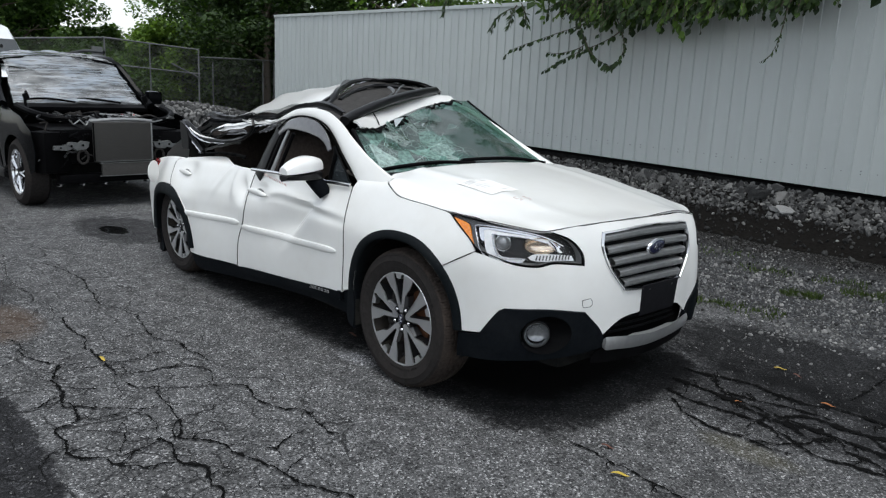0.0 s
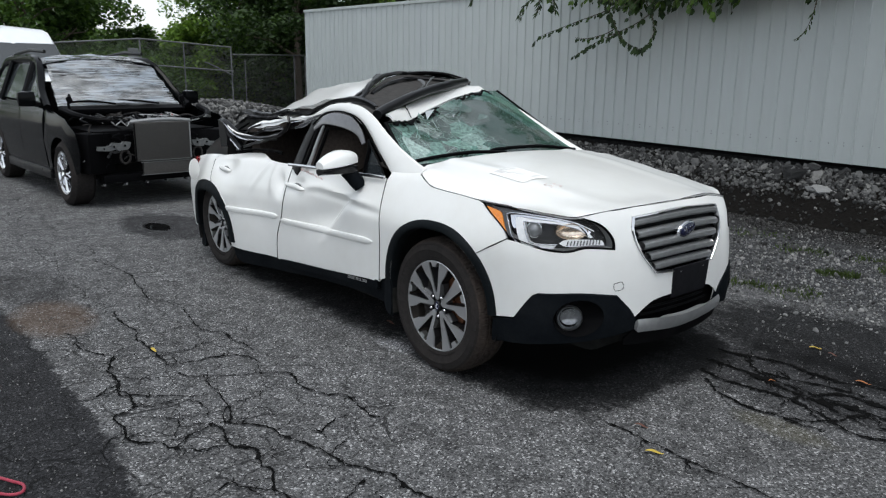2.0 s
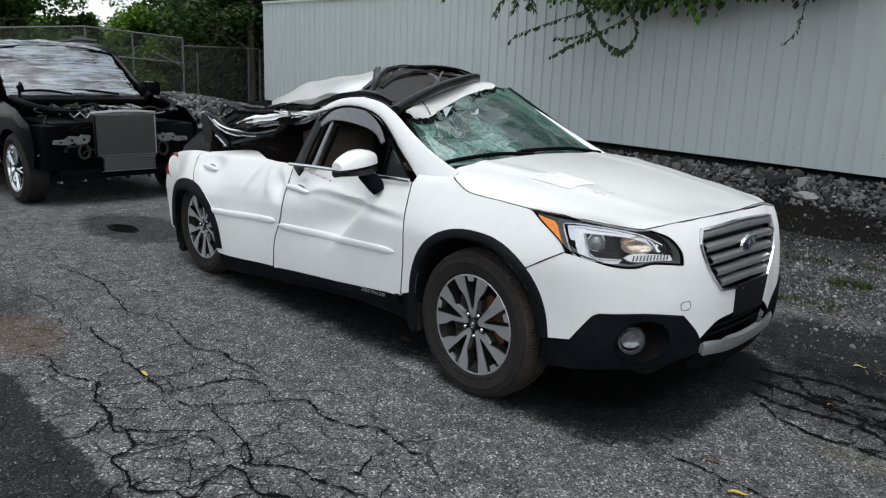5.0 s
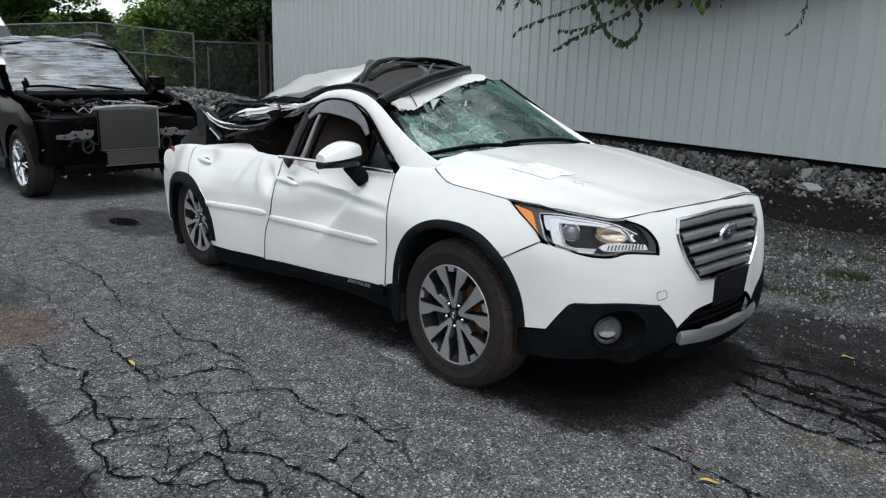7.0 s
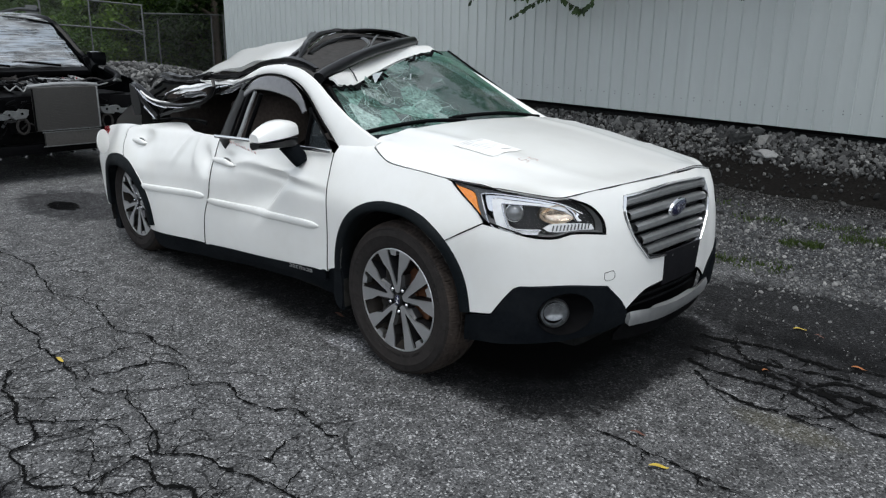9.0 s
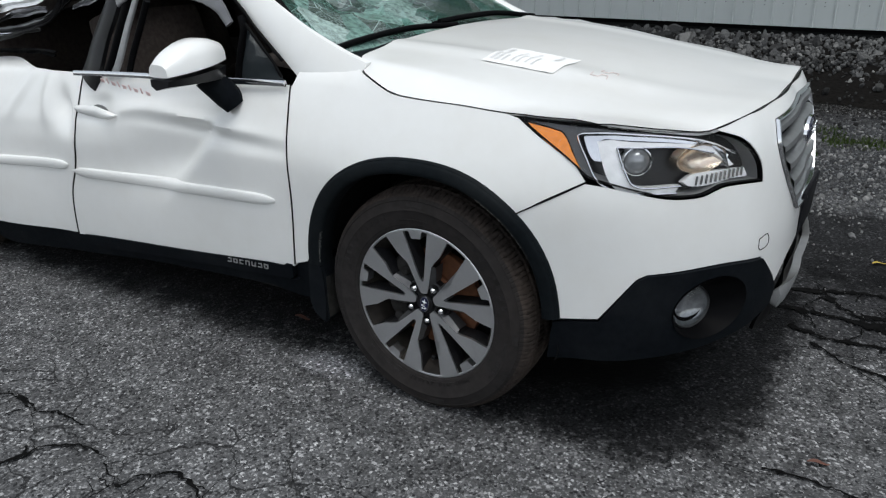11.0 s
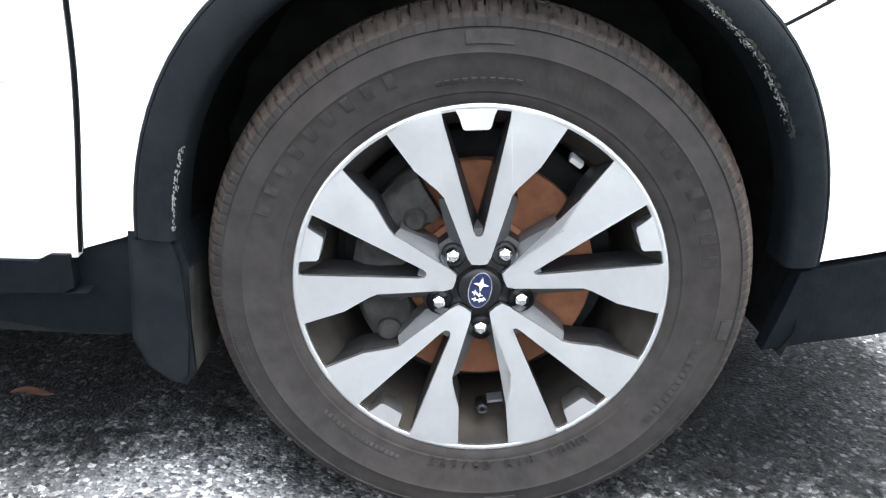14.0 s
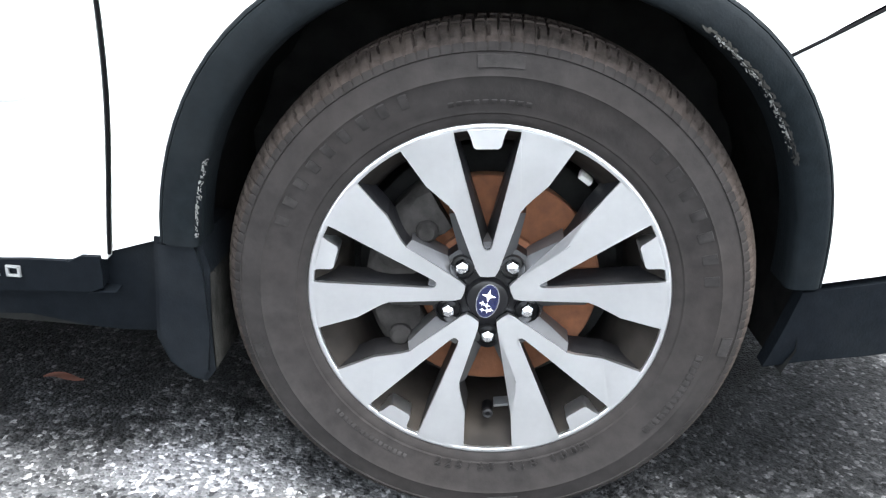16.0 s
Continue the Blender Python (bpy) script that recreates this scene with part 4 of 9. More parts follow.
part("sill_cladding", sheet(sill, lambda x, z: side_far(x, z) - np.stack([0 * x, 0 * x + .014, 0 * z], -1), .06, .03), PLASTIC, CAR)
step_strip = spline([(-.520, .377), (-.520, .377), (-.522, .330), (-.545, .318), (-.60, .318), (-1.7, .222), (-1.7, .222), (-1.7, .268), (-1.05, .325), (-.62, .365), (-.565, .365), (-.545, .376), (-.520, .377)], .02)
part("sill_trim", sheet(step_strip, side, .03, .03, lift=.006), PLASTIC, CAR, "raised black plastic strip along the sill")

bm = bmesh.new()
flap = [(-.445, .412), (-.384, .412), (-.372, .37), (-.375, .28), (-.372, .215), (-.385, .196), (-.405, .20), (-.435, .222), (-.452, .262)]
prism(bm, [(x, z) for x, z in flap], -.912, -.78)
bmesh.ops.bevel(bm, geom=[e for e in bm.edges if all(v.co.y < -.9 for v in e.verts)], offset=.008, segments=2, affect="EDGES")
part("mud_flap", bm, PLASTIC, CAR, "scuffed dark plastic mud flap")
pydata("scuffed_edge", [(-.3715, -.906, .365), (-.3715, -.80, .365), (-.3725, -.80, .29), (-.3725, -.906, .29), (-.3705, -.80, .218), (-.3705, -.904, .218)], [(0, 1, 2, 3), (3, 2, 4, 5)], SCUFF, CAR)
bm = bmesh.new()
prism(bm, [(-3.24, .30), (-3.20, .30), (-3.17, .10), (-3.20, .07), (-3.26, .08)], -.84, -.70)
part("mud_flap", bm, PLASTIC, CAR)

# bumper, white upper part
HL = [(-.146, .938), (-.02, .935), (.091, .933), (.284, .916), (.437, .897), (.545, .86), (.602, .80), (.605, .752), (.605, .752), (.52, .763), (.448, .767), (.40, .757), (.36, .753), (.27, .762), (.149, .792), (.06, .812), (.03, .835), (-.06, .888)]
HEAD = spline(HL + [HL[0]], .015)
GR = [(.735, .890), (.735, .890), (NOSE, .907), (2 * NOSE - .735, .890), (2 * NOSE - .735, .890), (2 * NOSE - .722, .80), (2 * NOSE - .755, .72), (2 * NOSE - .85, .607), (2 * NOSE - .85, .607), (NOSE, .595), (.85, .607), (.85, .607), (.755, .72), (.716, .82)]
GRILLE = spline(GR + [GR[0]], .02)
low_edge = [(-.02, .405), (.105, .425), (.105, .425), (.20, .545), (.225, .556), (.225, .556), (.43, .553), (.62, .528), (.62, .528), (.700, .45), (.735, .405), (.735, .405), (.80, .448), (.88, .478), (NOSE, .492)]
bump_out = [(-.145, .681), (-.06, .729), (.058, .794), (.058, .794), (.149, .784), (.27, .754), (.36, .745), (.40, .749), (.448, .759), (.52, .755), (.613, .744), (.613, .744), (.611, .80), (.555, .866), (.445, .906), (.445, .906), (.70, .928), (NOSE, .934)]
arch_edge = [(-.43 + x, z) for x, z in FA if z < .686 and x > 0]
near = spline(bump_out, .02).tolist()
under = spline(low_edge, .02).tolist()
outline = arch_edge + near + [(2 * NOSE - s, z) for s, z in near[::-1][1:]] + [(2 * NOSE - s, z) for s, z in arch_edge[::-1]] + [(2 * NOSE - s, z) for s, z in under[1:]] + under[::-1][1:]
part("front_bumper", sheet(outline, nose, .025, .003, holes=[GRILLE]), WHITE, CAR)

# black lower apron with the fog lamp bays
FOG = (.385, .43)
BAY = (.425, .432)
fog_hole = [(BAY[0] + .125 * math.cos(a), BAY[1] + .090 * math.sin(a)) for a in np.linspace(0, 2 * math.pi, 28)[:-1]]
fog_far = [(2 * NOSE - s, z) for s, z in fog_hole]


def apron_surf(s, z):
    p = nose(s, z)
    a = np.where(s > NOSE, 2 * NOSE - s, s)
    out = .012 * np.exp(-((a - .5) / .35) ** 2)
    d = p - np.array([0.2, 0, 0])
    d[..., 2] = 0
    d /= np.linalg.norm(d, axis=-1, keepdims=True)
    return p + d * out[..., None]


ap = [(-.015, .395), (.105, .415), (.105, .415), (.20, .540), (.225, .553), (.225, .553), (.43, .550), (.62, .526), (.62, .526), (.702, .448), (.735, .400), (.735, .400), (.745, .345), (.70, .335), (.60, .322), (.45, .312), (.25, .304), (.06, .288), (-.035, .270), (-.035, .270), (-.015, .395)]
APR = spline(ap, .02)
part("apron", sheet(APR, apron_surf, .025, .02, holes=[fog_hole]), PLASTIC, CAR, "black plastic lower bumper trim")
part("apron", sheet([(2 * NOSE - s, z) for s, z in APR], apron_surf, .03, .02, holes=[fog_far]), PLASTIC, CAR, "black plastic lower bumper trim")


def inward(s, z, d):
    """A point d metres behind the nose."""
    p = nose(np.array([s]), np.array([z]))[0]
    e = 1e-3
    t = nose(np.array([s + e]), np.array([z]))[0] - nose(np.array([s - e]), np.array([z]))[0]
    nrm = np.cross(t, (0, 0, 1))
    nrm /= np.linalg.norm(nrm)
    if nrm @ (p - np.array([0.0, 0, p[2]])) < 0:
        nrm = -nrm
    return p - nrm * d, nrm


def fog_lamp(s0):
    bm = bmesh.new()
    n = 28
    rings = []
    for d, r in ((-.006, 1.0), (.0, .97), (.05, .70), (.052, .45)):
        ring = []
        off = (BAY[0] - FOG[0]) * (1 if r > .9 else .25) * (1 if s0 < NOSE else -1)
        for k in range(n):
            a = 2 * math.pi * k / n
            s, z = s0 + off + .125 * r * math.cos(a), BAY[1] + .090 * r * math.sin(a) - (.006 if r < .9 else 0)
            p = apron_surf(np.array([s]), np.array([z]))[0]
            c, nr = inward(s, z, d)
            ring.append(bm.verts.new(p - nr * d))
        rings.append(ring)
    for a, b in zip(rings, rings[1:]):
        for k in range(n):
            bm.faces.new([a[k], a[(k + 1) % n], b[(k + 1) % n], b[k]])
    body = part("fog_lamp", bm, BLACK, CAR, "round fog lamp in a black bay")
    c, nr = inward(s0, FOG[1] - .008, .038)
    m = Matrix.Translation(c) @ Vector(nr).to_track_quat("Z", "Y").to_matrix().to_4x4()
    for name, mat, prof in (("reflector", BULB, [(0.0, -.02), (.024, -.018), (.046, -.006), (.056, .004)]), ("lens", LENS, [(0.0, .018), (.034, .014), (.056, .005)]), ("bezel", GREYBAR, [(.055, .0), (.058, .010), (.062, .006), (.064, -.004)])):
        bm = bmesh.new()
        revolve(bm, [(r, -y) for r, y in prof], 28)
        bmesh.ops.transform(bm, matrix=m @ pose(0, 0, 0, -90), verts=bm.verts)
        if name != "bezel":
            bmesh.ops.remove_doubles(bm, verts=bm.verts, dist=1e-4)
        part(name, bm, mat, body)


fog_lamp(FOG[0])
fog_lamp(2 * NOSE - FOG[0])

# lower intake, skid strip
intake = spline([(.735, .402), (.80, .446), (.88, .476), (NOSE, .490), (2 * NOSE - .88, .476), (2 * NOSE - .80, .446), (2 * NOSE - .735, .402), (2 * NOSE - .735, .402), (NOSE, .36), (.735, .37), (.735, .402)], .03)
part("lower_intake", sheet(intake, lambda s, z: nose(s, z) + np.stack([0 * s - .05, 0 * s, 0 * s], -1), .04, .01), BLACK, CAR)
for k in range(3):
    bm = bmesh.new()
    zz = .395 + k * .032
    tube(bm, [nose(np.array([s]), np.array([zz]))[0] - np.array([.035, 0, 0]) for s in np.linspace(.80 + k * .03, 2 * NOSE - .80 - k * .03, 16)], .007, 6)
    part("intake_bar", bm, BLACK, CAR)
panel = spline([(.66, .50), (.66, .50), (NOSE, .53), (2 * NOSE - .66, .50), (2 * NOSE - .66, .50), (2 * NOSE - .66, .30), (2 * NOSE - .66, .30), (NOSE, .28), (.66, .30), (.66, .30), (.66, .50)], .03)
part("intake_back", sheet(panel, lambda s, z: nose(s, z) - np.stack([0 * s + .055, 0 * s, 0 * s], -1), .05, .004), BLACK, CAR)
skid = spline([(.735, .395), (.735, .395), (.80, .392), (NOSE, .372), (2 * NOSE - .80, .392), (2 * NOSE - .735, .395), (2 * NOSE - .735, .395), (2 * NOSE - .735, .335), (2 * NOSE - .80, .325), (NOSE, .300), (.80, .325), (.735, .335), (.735, .395)], .02)


def skid_surf(s, z):
    p = nose(s, z)
    p[..., 0] += .030 * crv(z, [.28, .33, .38, .40], [.2, .9, 1.0, .5])
    return p


part("skid_strip", sheet(skid, skid_surf, .02, .025), SILVER, CAR, "silver plastic skid strip along the bumper base")
chin = spline([(.74, .335), (NOSE, .30), (2 * NOSE - .74, .335), (2 * NOSE - .74, .335), (2 * NOSE - .7, .26), (NOSE, .235), (.7, .26), (.74, .335)], .03)
part("chin", sheet(chin, nose, .04, .01), BLACK, CAR)

# bonnet
edge = [tuple(nose(np.array([s]), np.array([z]))[0][:2]) for s, z in FRONT]
edge = [(x - .001, y * .998) for x, y in edge]
hood_line = [(-.375, 0), (-.37, -.2), (-.355, -.45), (-.332, -.66), (-.322, -.71), (-.322, -.71), (-.305, -.744), (-.268, -.783), (-.215, -.811), (-.143, -.828), (-.101, -.832), (-.013, -.834), (.08, -.835), (.168, -.835)] + edge
hl = spline(hood_line, .025)
far_edge = [tuple(nose(np.array([2 * NOSE - s]), np.array([z]))[0][:2]) for s, z in FRONT]
far_line = spline(hood_line[:14] + [(x - .001, -y * .998) for x, y in far_edge], .025)
HOOD_OUT = np.array(hl.tolist() + [(x, -y) for x, y in far_line[::-1][1:-1]])
part("bonnet", sheet(HOOD_OUT, bonnet, .035, .01), WHITE, CAR)

# grille: frame, dark backing, bars, badge
def grille():
    back = sheet(GRILLE, lambda s, z: nose(s, z) - np.stack([0 * s + .045, 0 * s, 0 * s], -1), .04, .004)
    root = part("grille", back, BLACK, CAR, "dark grey barred grille in a chrome surround")
    ring = GRILLE[:-1] if np.allclose(GRILLE[0], GRILLE[-1]) else GRILLE
    bm = bmesh.new()
    n = len(ring)
    c = ring.mean(0)
    loops = []
    for f, d in ((1.0, -.002), (.994, -.010), (.980, -.010), (.968, .006), (.968, .045)):
        row = []
        for q in ring:
            v = c + (q - c) * np.array([f, 1 - (1 - f) * 2.2])
            p, nr = nose(np.array([v[0]]), np.array([v[1]]))[0], np.array([1, 0, 0])
            row.append(bm.verts.new(p - nr * d))
        loops.append(row)
    for a, b in zip(loops, loops[1:]):
        for k in range(n):
            bm.faces.new([a[k], a[(k + 1) % n], b[(k + 1) % n], b[k]])
    part("surround", bm, CHROME, root, "chrome grille surround")
    for k, zc in enumerate((.858, .800, .742, .684, .632)):
        lim = .726 + max(0, (.82 - zc)) * .58 + .012
        bm = bmesh.new()
        rows = []
        for s in np.linspace(lim, 2 * NOSE - lim, 30):
            zz = zc + .014 * (1 - ((s - NOSE) / .35) ** 2)
            p = nose(np.array([s]), np.array([zz]))[0]
            rows.append([bm.verts.new((p[0] + dx, p[1], p[2] + dz)) for dx, dz in ((-.03, .019), (-.008, .019), (.004, .010), (.006, -.006), (-.006, -.018), (-.03, -.018))])
        for a, b in zip(rows, rows[1:]):
            for j in range(6):
                bm.faces.new([a[j], a[(j + 1) % 6], b[(j + 1) % 6], b[j]])
        part("bar", bm, GRILLEBAR, root)
    p = nose(np.array([NOSE]), np.array([.802]))[0]
    m = Matrix.Translation((p[0] + .014, 0, .802)) @ pose(0, 0, 0, 0, -12, 90)
    for name, mat, rx, rz, d in (("badge_rim", CHROME, .074, .038, .0), ("badge", BLUE, .064, .030, -.003)):
        bm = bmesh.new()
        revolve(bm, [(0.0, -.010 + d), (.6, -.009 + d), (.95, -.005 + d), (1.0, .004)], 32)
        bmesh.ops.remove_doubles(bm, verts=bm.verts, dist=1e-4)
        bmesh.ops.transform(bm, matrix=m @ Matrix.Diagonal((rx, 1, rz, 1)), verts=bm.verts)
        part(name, bm, mat, root, "oval blue and chrome badge" if name == "badge" else "")
    for dx, dz, r in ((-.024, .006, .016), (.012, .010, .007), (.024, -.004, .007), (.004, -.012, .007), (.030, .010, .006)):
        bm = bmesh.new()
        star(bm, dx, dz, r, -.0185)
        bmesh.ops.transform(bm, matrix=m, verts=bm.verts)
        part("badge_shape", bm, CHROME, root)


def star(bm, x, z, r, y):
    pts = []
    for k in range(8):
        a, q = math.pi / 4 * k, r if k % 2 == 0 else r * .32
        pts.append((x + q * math.sin(a), z + q * math.cos(a)))
    prism(bm, pts, y, y + .003)


grille()
bm = bmesh.new()
box(bm, (.903, .025, .548), (.012, .31, .155), pose(0, 0, 0, 0, 4, 0), .006)
PLATE_OB = part("plate_holder", bm, PLATE, CAR, "blank black number plate holder")
for yy in (-.075, .125):
    bm = bmesh.new()
    box(bm, (.910, yy, .603), (.006, .012, .012), None, .002)
    part("screw", bm, GREYBAR, PLATE_OB)

# headlamps
def headlamp(flip):
    tr = (lambda o: [(2 * NOSE - s, z) for s, z in o]) if flip else (lambda o: o)
    back = lambda d: (lambda s, z: np.array([inward(a, c, d)[0] for a, c in zip(np.atleast_1d(s), np.atleast_1d(z))]))
    root = part("headlamp", sheet(tr(HEAD), back(.05), .03, .004), SATIN, CAR, "clear headlamp with orange side marker")
    rim = bmesh.new()
    ring = np.array(tr(HEAD[:-1]))
    c = ring.mean(0)
    rows = []
    for f, d in ((1.004, .0), (1.0, -.003), (.992, -.002), (.989, .010)):
        rows.append([rim.verts.new(inward(*(c + (q - c) * f), d)[0]) for q in ring])
    for a, b in zip(rows, rows[1:]):
        for k in range(len(ring)):
            rim.faces.new([a[k], a[(k + 1) % len(ring)], b[(k + 1) % len(ring)], b[k]])
    part("lamp_frame", rim, BLACK, root)
    wall = bmesh.new()
    rows = [[wall.verts.new(inward(*(c + (q - c) * f), d)[0]) for q in ring] for f, d in ((.988, .010), (.97, .048))]
    for k in range(len(ring)):
        wall.faces.new([rows[0][k], rows[0][(k + 1) % len(ring)], rows[1][(k + 1) % len(ring)], rows[1][k]])
    part("lamp_wall", wall, SILVER, root, "bright inner wall of the lamp")
    amber = spline([(-.121, .926), (-.121, .926), (-.045, .914), (-.019, .904), (.014, .862), (.042, .826), (.042, .826), (-.003, .848), (-.062, .884), (-.121, .926)], .012)
    part("side_marker", sheet(tr(amber), back(.006), .02, .02), AMBER, root, "orange side marker lens")
    shade = spline([(-.125, .931), (-.125, .931), (.0, .925), (.10, .923), (.28, .912), (.28, .912), (.15, .915), (.03, .911), (.016, .905), (.055, .85), (.085, .803), (.085, .803), (.045, .822), (.016, .862), (-.019, .906), (-.045, .916), (-.125, .931)], .012)
    part("inner_shade", sheet(tr(shade), back(.010), .02, .01), GREYBAR, root, "dark grey panel round the marker")
    outer = spline([(.030, .904), (.030, .904), (.150, .909), (.32, .894), (.43, .870), (.50, .832), (.50, .832), (.49, .822), (.438, .856), (.318, .883), (.145, .898), (.082, .893), (.100, .852), (.074, .846), (.055, .862), (.030, .904)], .012)
    part("light_guide", sheet(tr(outer), back(.020), .02, .02), CHROME, root, "bright upper light guide")
    c_shape = spline([(.077, .893), (.077, .893), (.11, .899), (.145, .898), (.318, .883), (.442, .859), (.505, .808), (.505, .808), (.492, .806), (.432, .847), (.316, .873), (.142, .883), (.142, .883), (.167, .822), (.20, .789), (.32, .782), (.32, .782), (.305, .767), (.228, .770), (.15, .779), (.112, .814), (.077, .893)], .012)
    part("light_guide", sheet(tr(c_shape), back(.012), .02, .03), LAMPWHITE, root, "pale bracket-shaped light guide")
    for line in ([(.305, .765), (.228, .769), (.15, .777), (.092, .800), (.055, .85), (.018, .905), (.032, .911), (.152, .916), (.32, .899), (.423, .876), (.51, .838)], [(.139, .884), (.316, .875), (.432, .849)], [(.318, .781), (.20, .787), (.167, .822), (.139, .884)]):
        bm = bmesh.new()
        tube(bm, [inward(a, c, .006)[0] for a, c in tr([tuple(p) for p in spline(line, .015)])], .0026, 6)
        part("chrome_edge", bm, CHROME, root)
    for s0, z0, r, mt, nm in ((.202, .846, .033, BULB, "projector"), (.398, .836, .036, WARMBOWL, "reflector_bowl")):
        s1 = 2 * NOSE - s0 if flip else s0
        cc, nr = inward(s1, z0, .024)
        m = Matrix.Translation(cc) @ Vector(nr).to_track_quat("Z", "Y").to_matrix().to_4x4() @ pose(0, 0, 0, -90)
        bm = bmesh.new()
        prof = [(0.0, -.022), (r * .5, -.019), (r * .85, -.009), (r, .0)] if nm == "projector" else [(0.0, .016), (r * .5, .013), (r * .85, .004), (r, -.006), (r * 1.06, -.006), (r * 1.1, .02)]
        revolve(bm, prof, 24)
        bmesh.ops.remove_doubles(bm, verts=bm.verts, dist=1e-4)
        wide = Matrix.Diagonal((2.0, 1, .98, 1)) if nm == "reflector_bowl" else Matrix.Identity(4)
        bmesh.ops.transform(bm, matrix=m @ wide, verts=bm.verts)
        lamp = part(nm, bm, mt, root)
        if nm == "projector":
            bm = bmesh.new()
            revolve(bm, [(r, .002), (r * 1.04, -.004), (r * 1.12, -.003), (r * 1.15, .02)], 24)
            bmesh.ops.transform(bm, matrix=m, verts=bm.verts)
            part("projector_ring", bm, CHROME, lamp)
        else:
            # bright streak on the bowl, shaped as a chrome arc
            bm = bmesh.new()
            arc = spline([(.435, .866), (.468, .838), (.480, .806)], .01)
            tube(bm, [inward(a, c, .012)[0] for a, c in tr([tuple(p) for p in arc])], [.003 + .004 * math.sin(math.pi * k / (len(arc) - 1)) for k in range(len(arc))], 6)
            part("reflector_edge", bm, CHROME, lamp)
    strip_ = spline([(.331, .786), (.331, .786), (.375, .802), (.493, .797), (.555, .790), (.555, .790), (.565, .768), (.495, .771), (.40, .768), (.348, .774), (.331, .786)], .015)
    turn_lamp = part("indicator", sheet(tr(strip_), back(.018), .02, .02), LAMPWHITE, root, "ribbed clear indicator")
    for k in range(11):
        a = .372 + k * .0165
        bm = bmesh.new()
        tube(bm, [inward(q, c, .014)[0] for q, c in tr([(a - .004, .774), (a + .004, .796)])], .0030, 5)
        part("rib", bm, BULB, turn_lamp)
    bm = sheet(tr(np.array(HEAD)), back(-.001), .03, 0)
    ln = part("lens", bm, LENS, root, "clear plastic lens")
    ln.visible_shadow = False


headlamp(False)
headlamp(True)

# door trims, handles
def strip(x0, x1, z0, z1, surf, dd=None):
    bm = bmesh.new()
    rows = []
    n = 24
    for k in range(n + 1):
        t = k / n
        x, zc = x0 + (x1 - x0) * t, z0 + (z1 - z0) * t
        end = min(1, min(t, 1 - t) * 14 + .25)
        row = []
        for dz, o in ((.020, .0), (.017, .7), (.008, 1.0), (-.010, .8), (-.018, .55), (-.022, .0)):
            p = surf(np.array([x]), np.array([zc + dz * end]))[0]
            row.append(bm.verts.new((p[0], p[1] - .013 * o * end, p[2])))
        rows.append(row)
    for a, b in zip(rows, rows[1:]):
        for j in range(5):
            bm.faces.new([a[j], a[j + 1], b[j + 1], b[j]])
    return bm


part("door_strip", strip(-.555, -1.665, .598, .552, side_dented), WHITE, FRONT_DOOR, "white rubbing strip")
part("door_strip", strip(-1.69, -2.47, .572, .527, side_dented), WHITE, REAR_DOOR, "white rubbing strip")


def handle(x0, x1, z0, z1, door):
    bm = bmesh.new()
    rows = []
    for k in range(17):
        t = k / 16
        x, z = x0 + (x1 - x0) * t, z0 + (z1 - z0) * t
        e = math.sin(math.pi * min(1, max(.0, t))) ** .35 if 0 < t < 1 else .15
        p = side_dented(np.array([x]), np.array([z]))[0]
        out = .012 + .024 * e
        rows.append([bm.verts.new((x, p[1] - out + .012 * (1 - math.cos(a)), z + .021 * e * math.sin(a))) for a in np.linspace(-2.0, 2.0, 7)])
    for a, b in zip(rows, rows[1:]):
        for j in range(6):
            bm.faces.new([a[j], a[j + 1], b[j + 1], b[j]])
    bm.faces.new(rows[0])
    bm.faces.new(rows[-1])
    part("door_handle", bm, WHITE, door)
    bm = bmesh.new()
    xm, zm = (x0 + x1) / 2 + .01, (z0 + z1) / 2
    p = side_dented(np.array([xm]), np.array([zm]))[0]
    revolve(bm, [(0, .003), (.8, .002), (1, .0)], 20)
    bmesh.ops.remove_doubles(bm, verts=bm.verts, dist=1e-4)
    bmesh.ops.transform(bm, matrix=Matrix.Translation((xm, p[1] - .006, zm)) @ Matrix.Diagonal((.05, 1, .024, 1)), verts=bm.verts)
    part("handle_cup", bm, SILVER, door)


handle(-1.60, -1.345, .808, .80, FRONT_DOOR)
handle(-2.655, -2.45, .812, .806, REAR_DOOR)


# dark tubes laid along the panel gaps, standing for the shade in them
def gap_seal(pts, surf, out=(0, 0, 0), r=.0022, step=.03, parent=None):
    P = spline(pts, step)
    Q = surf(P[:, 0], P[:, 1]) + np.array(out)
    bm = bmesh.new()
    tube(bm, [tuple(q) for q in Q], r, 6)
    part("gap_seal", bm, BLACK, parent or CAR)


hood_edge = [tuple(p) for p in hl[4:]]
gap_seal(hood_edge, bonnet, (0, 0, -.0006), .0015)
gap_seal([(x, -y) for x, y in far_line[4:]], bonnet, (0, 0, -.0006), .0015)
gap_seal([(-.511, .965), (-.490, .836), (-.483, .621), (-.508, .380)], side, (0, -.0004, 0), .0024)
gap_seal([(-1.602, .93), (-1.594, .80), (-1.632, .60), (-1.706, .45), (-1.746, .265)], side_dented, (0, .0, 0), .0020)
gap_seal([(-2.406, .238), (-2.425, .40), (-2.505, .54), (-2.646, .64), (-2.766, .74), (-2.805, .86)], side_dented, (0, .0006, 0), .002)
gap_seal([(-.145, .683), (-.06, .731), (.055, .795)], nose, (0, -.0008, 0), .0022)
gap_seal([(.60, .585), (.645, .59), (.655, .575), (.655, .560), (.645, .552), (.61, .55), (.60, .56), (.60, .585)], nose, (.0002, -.0002, 0), .0012, .01)
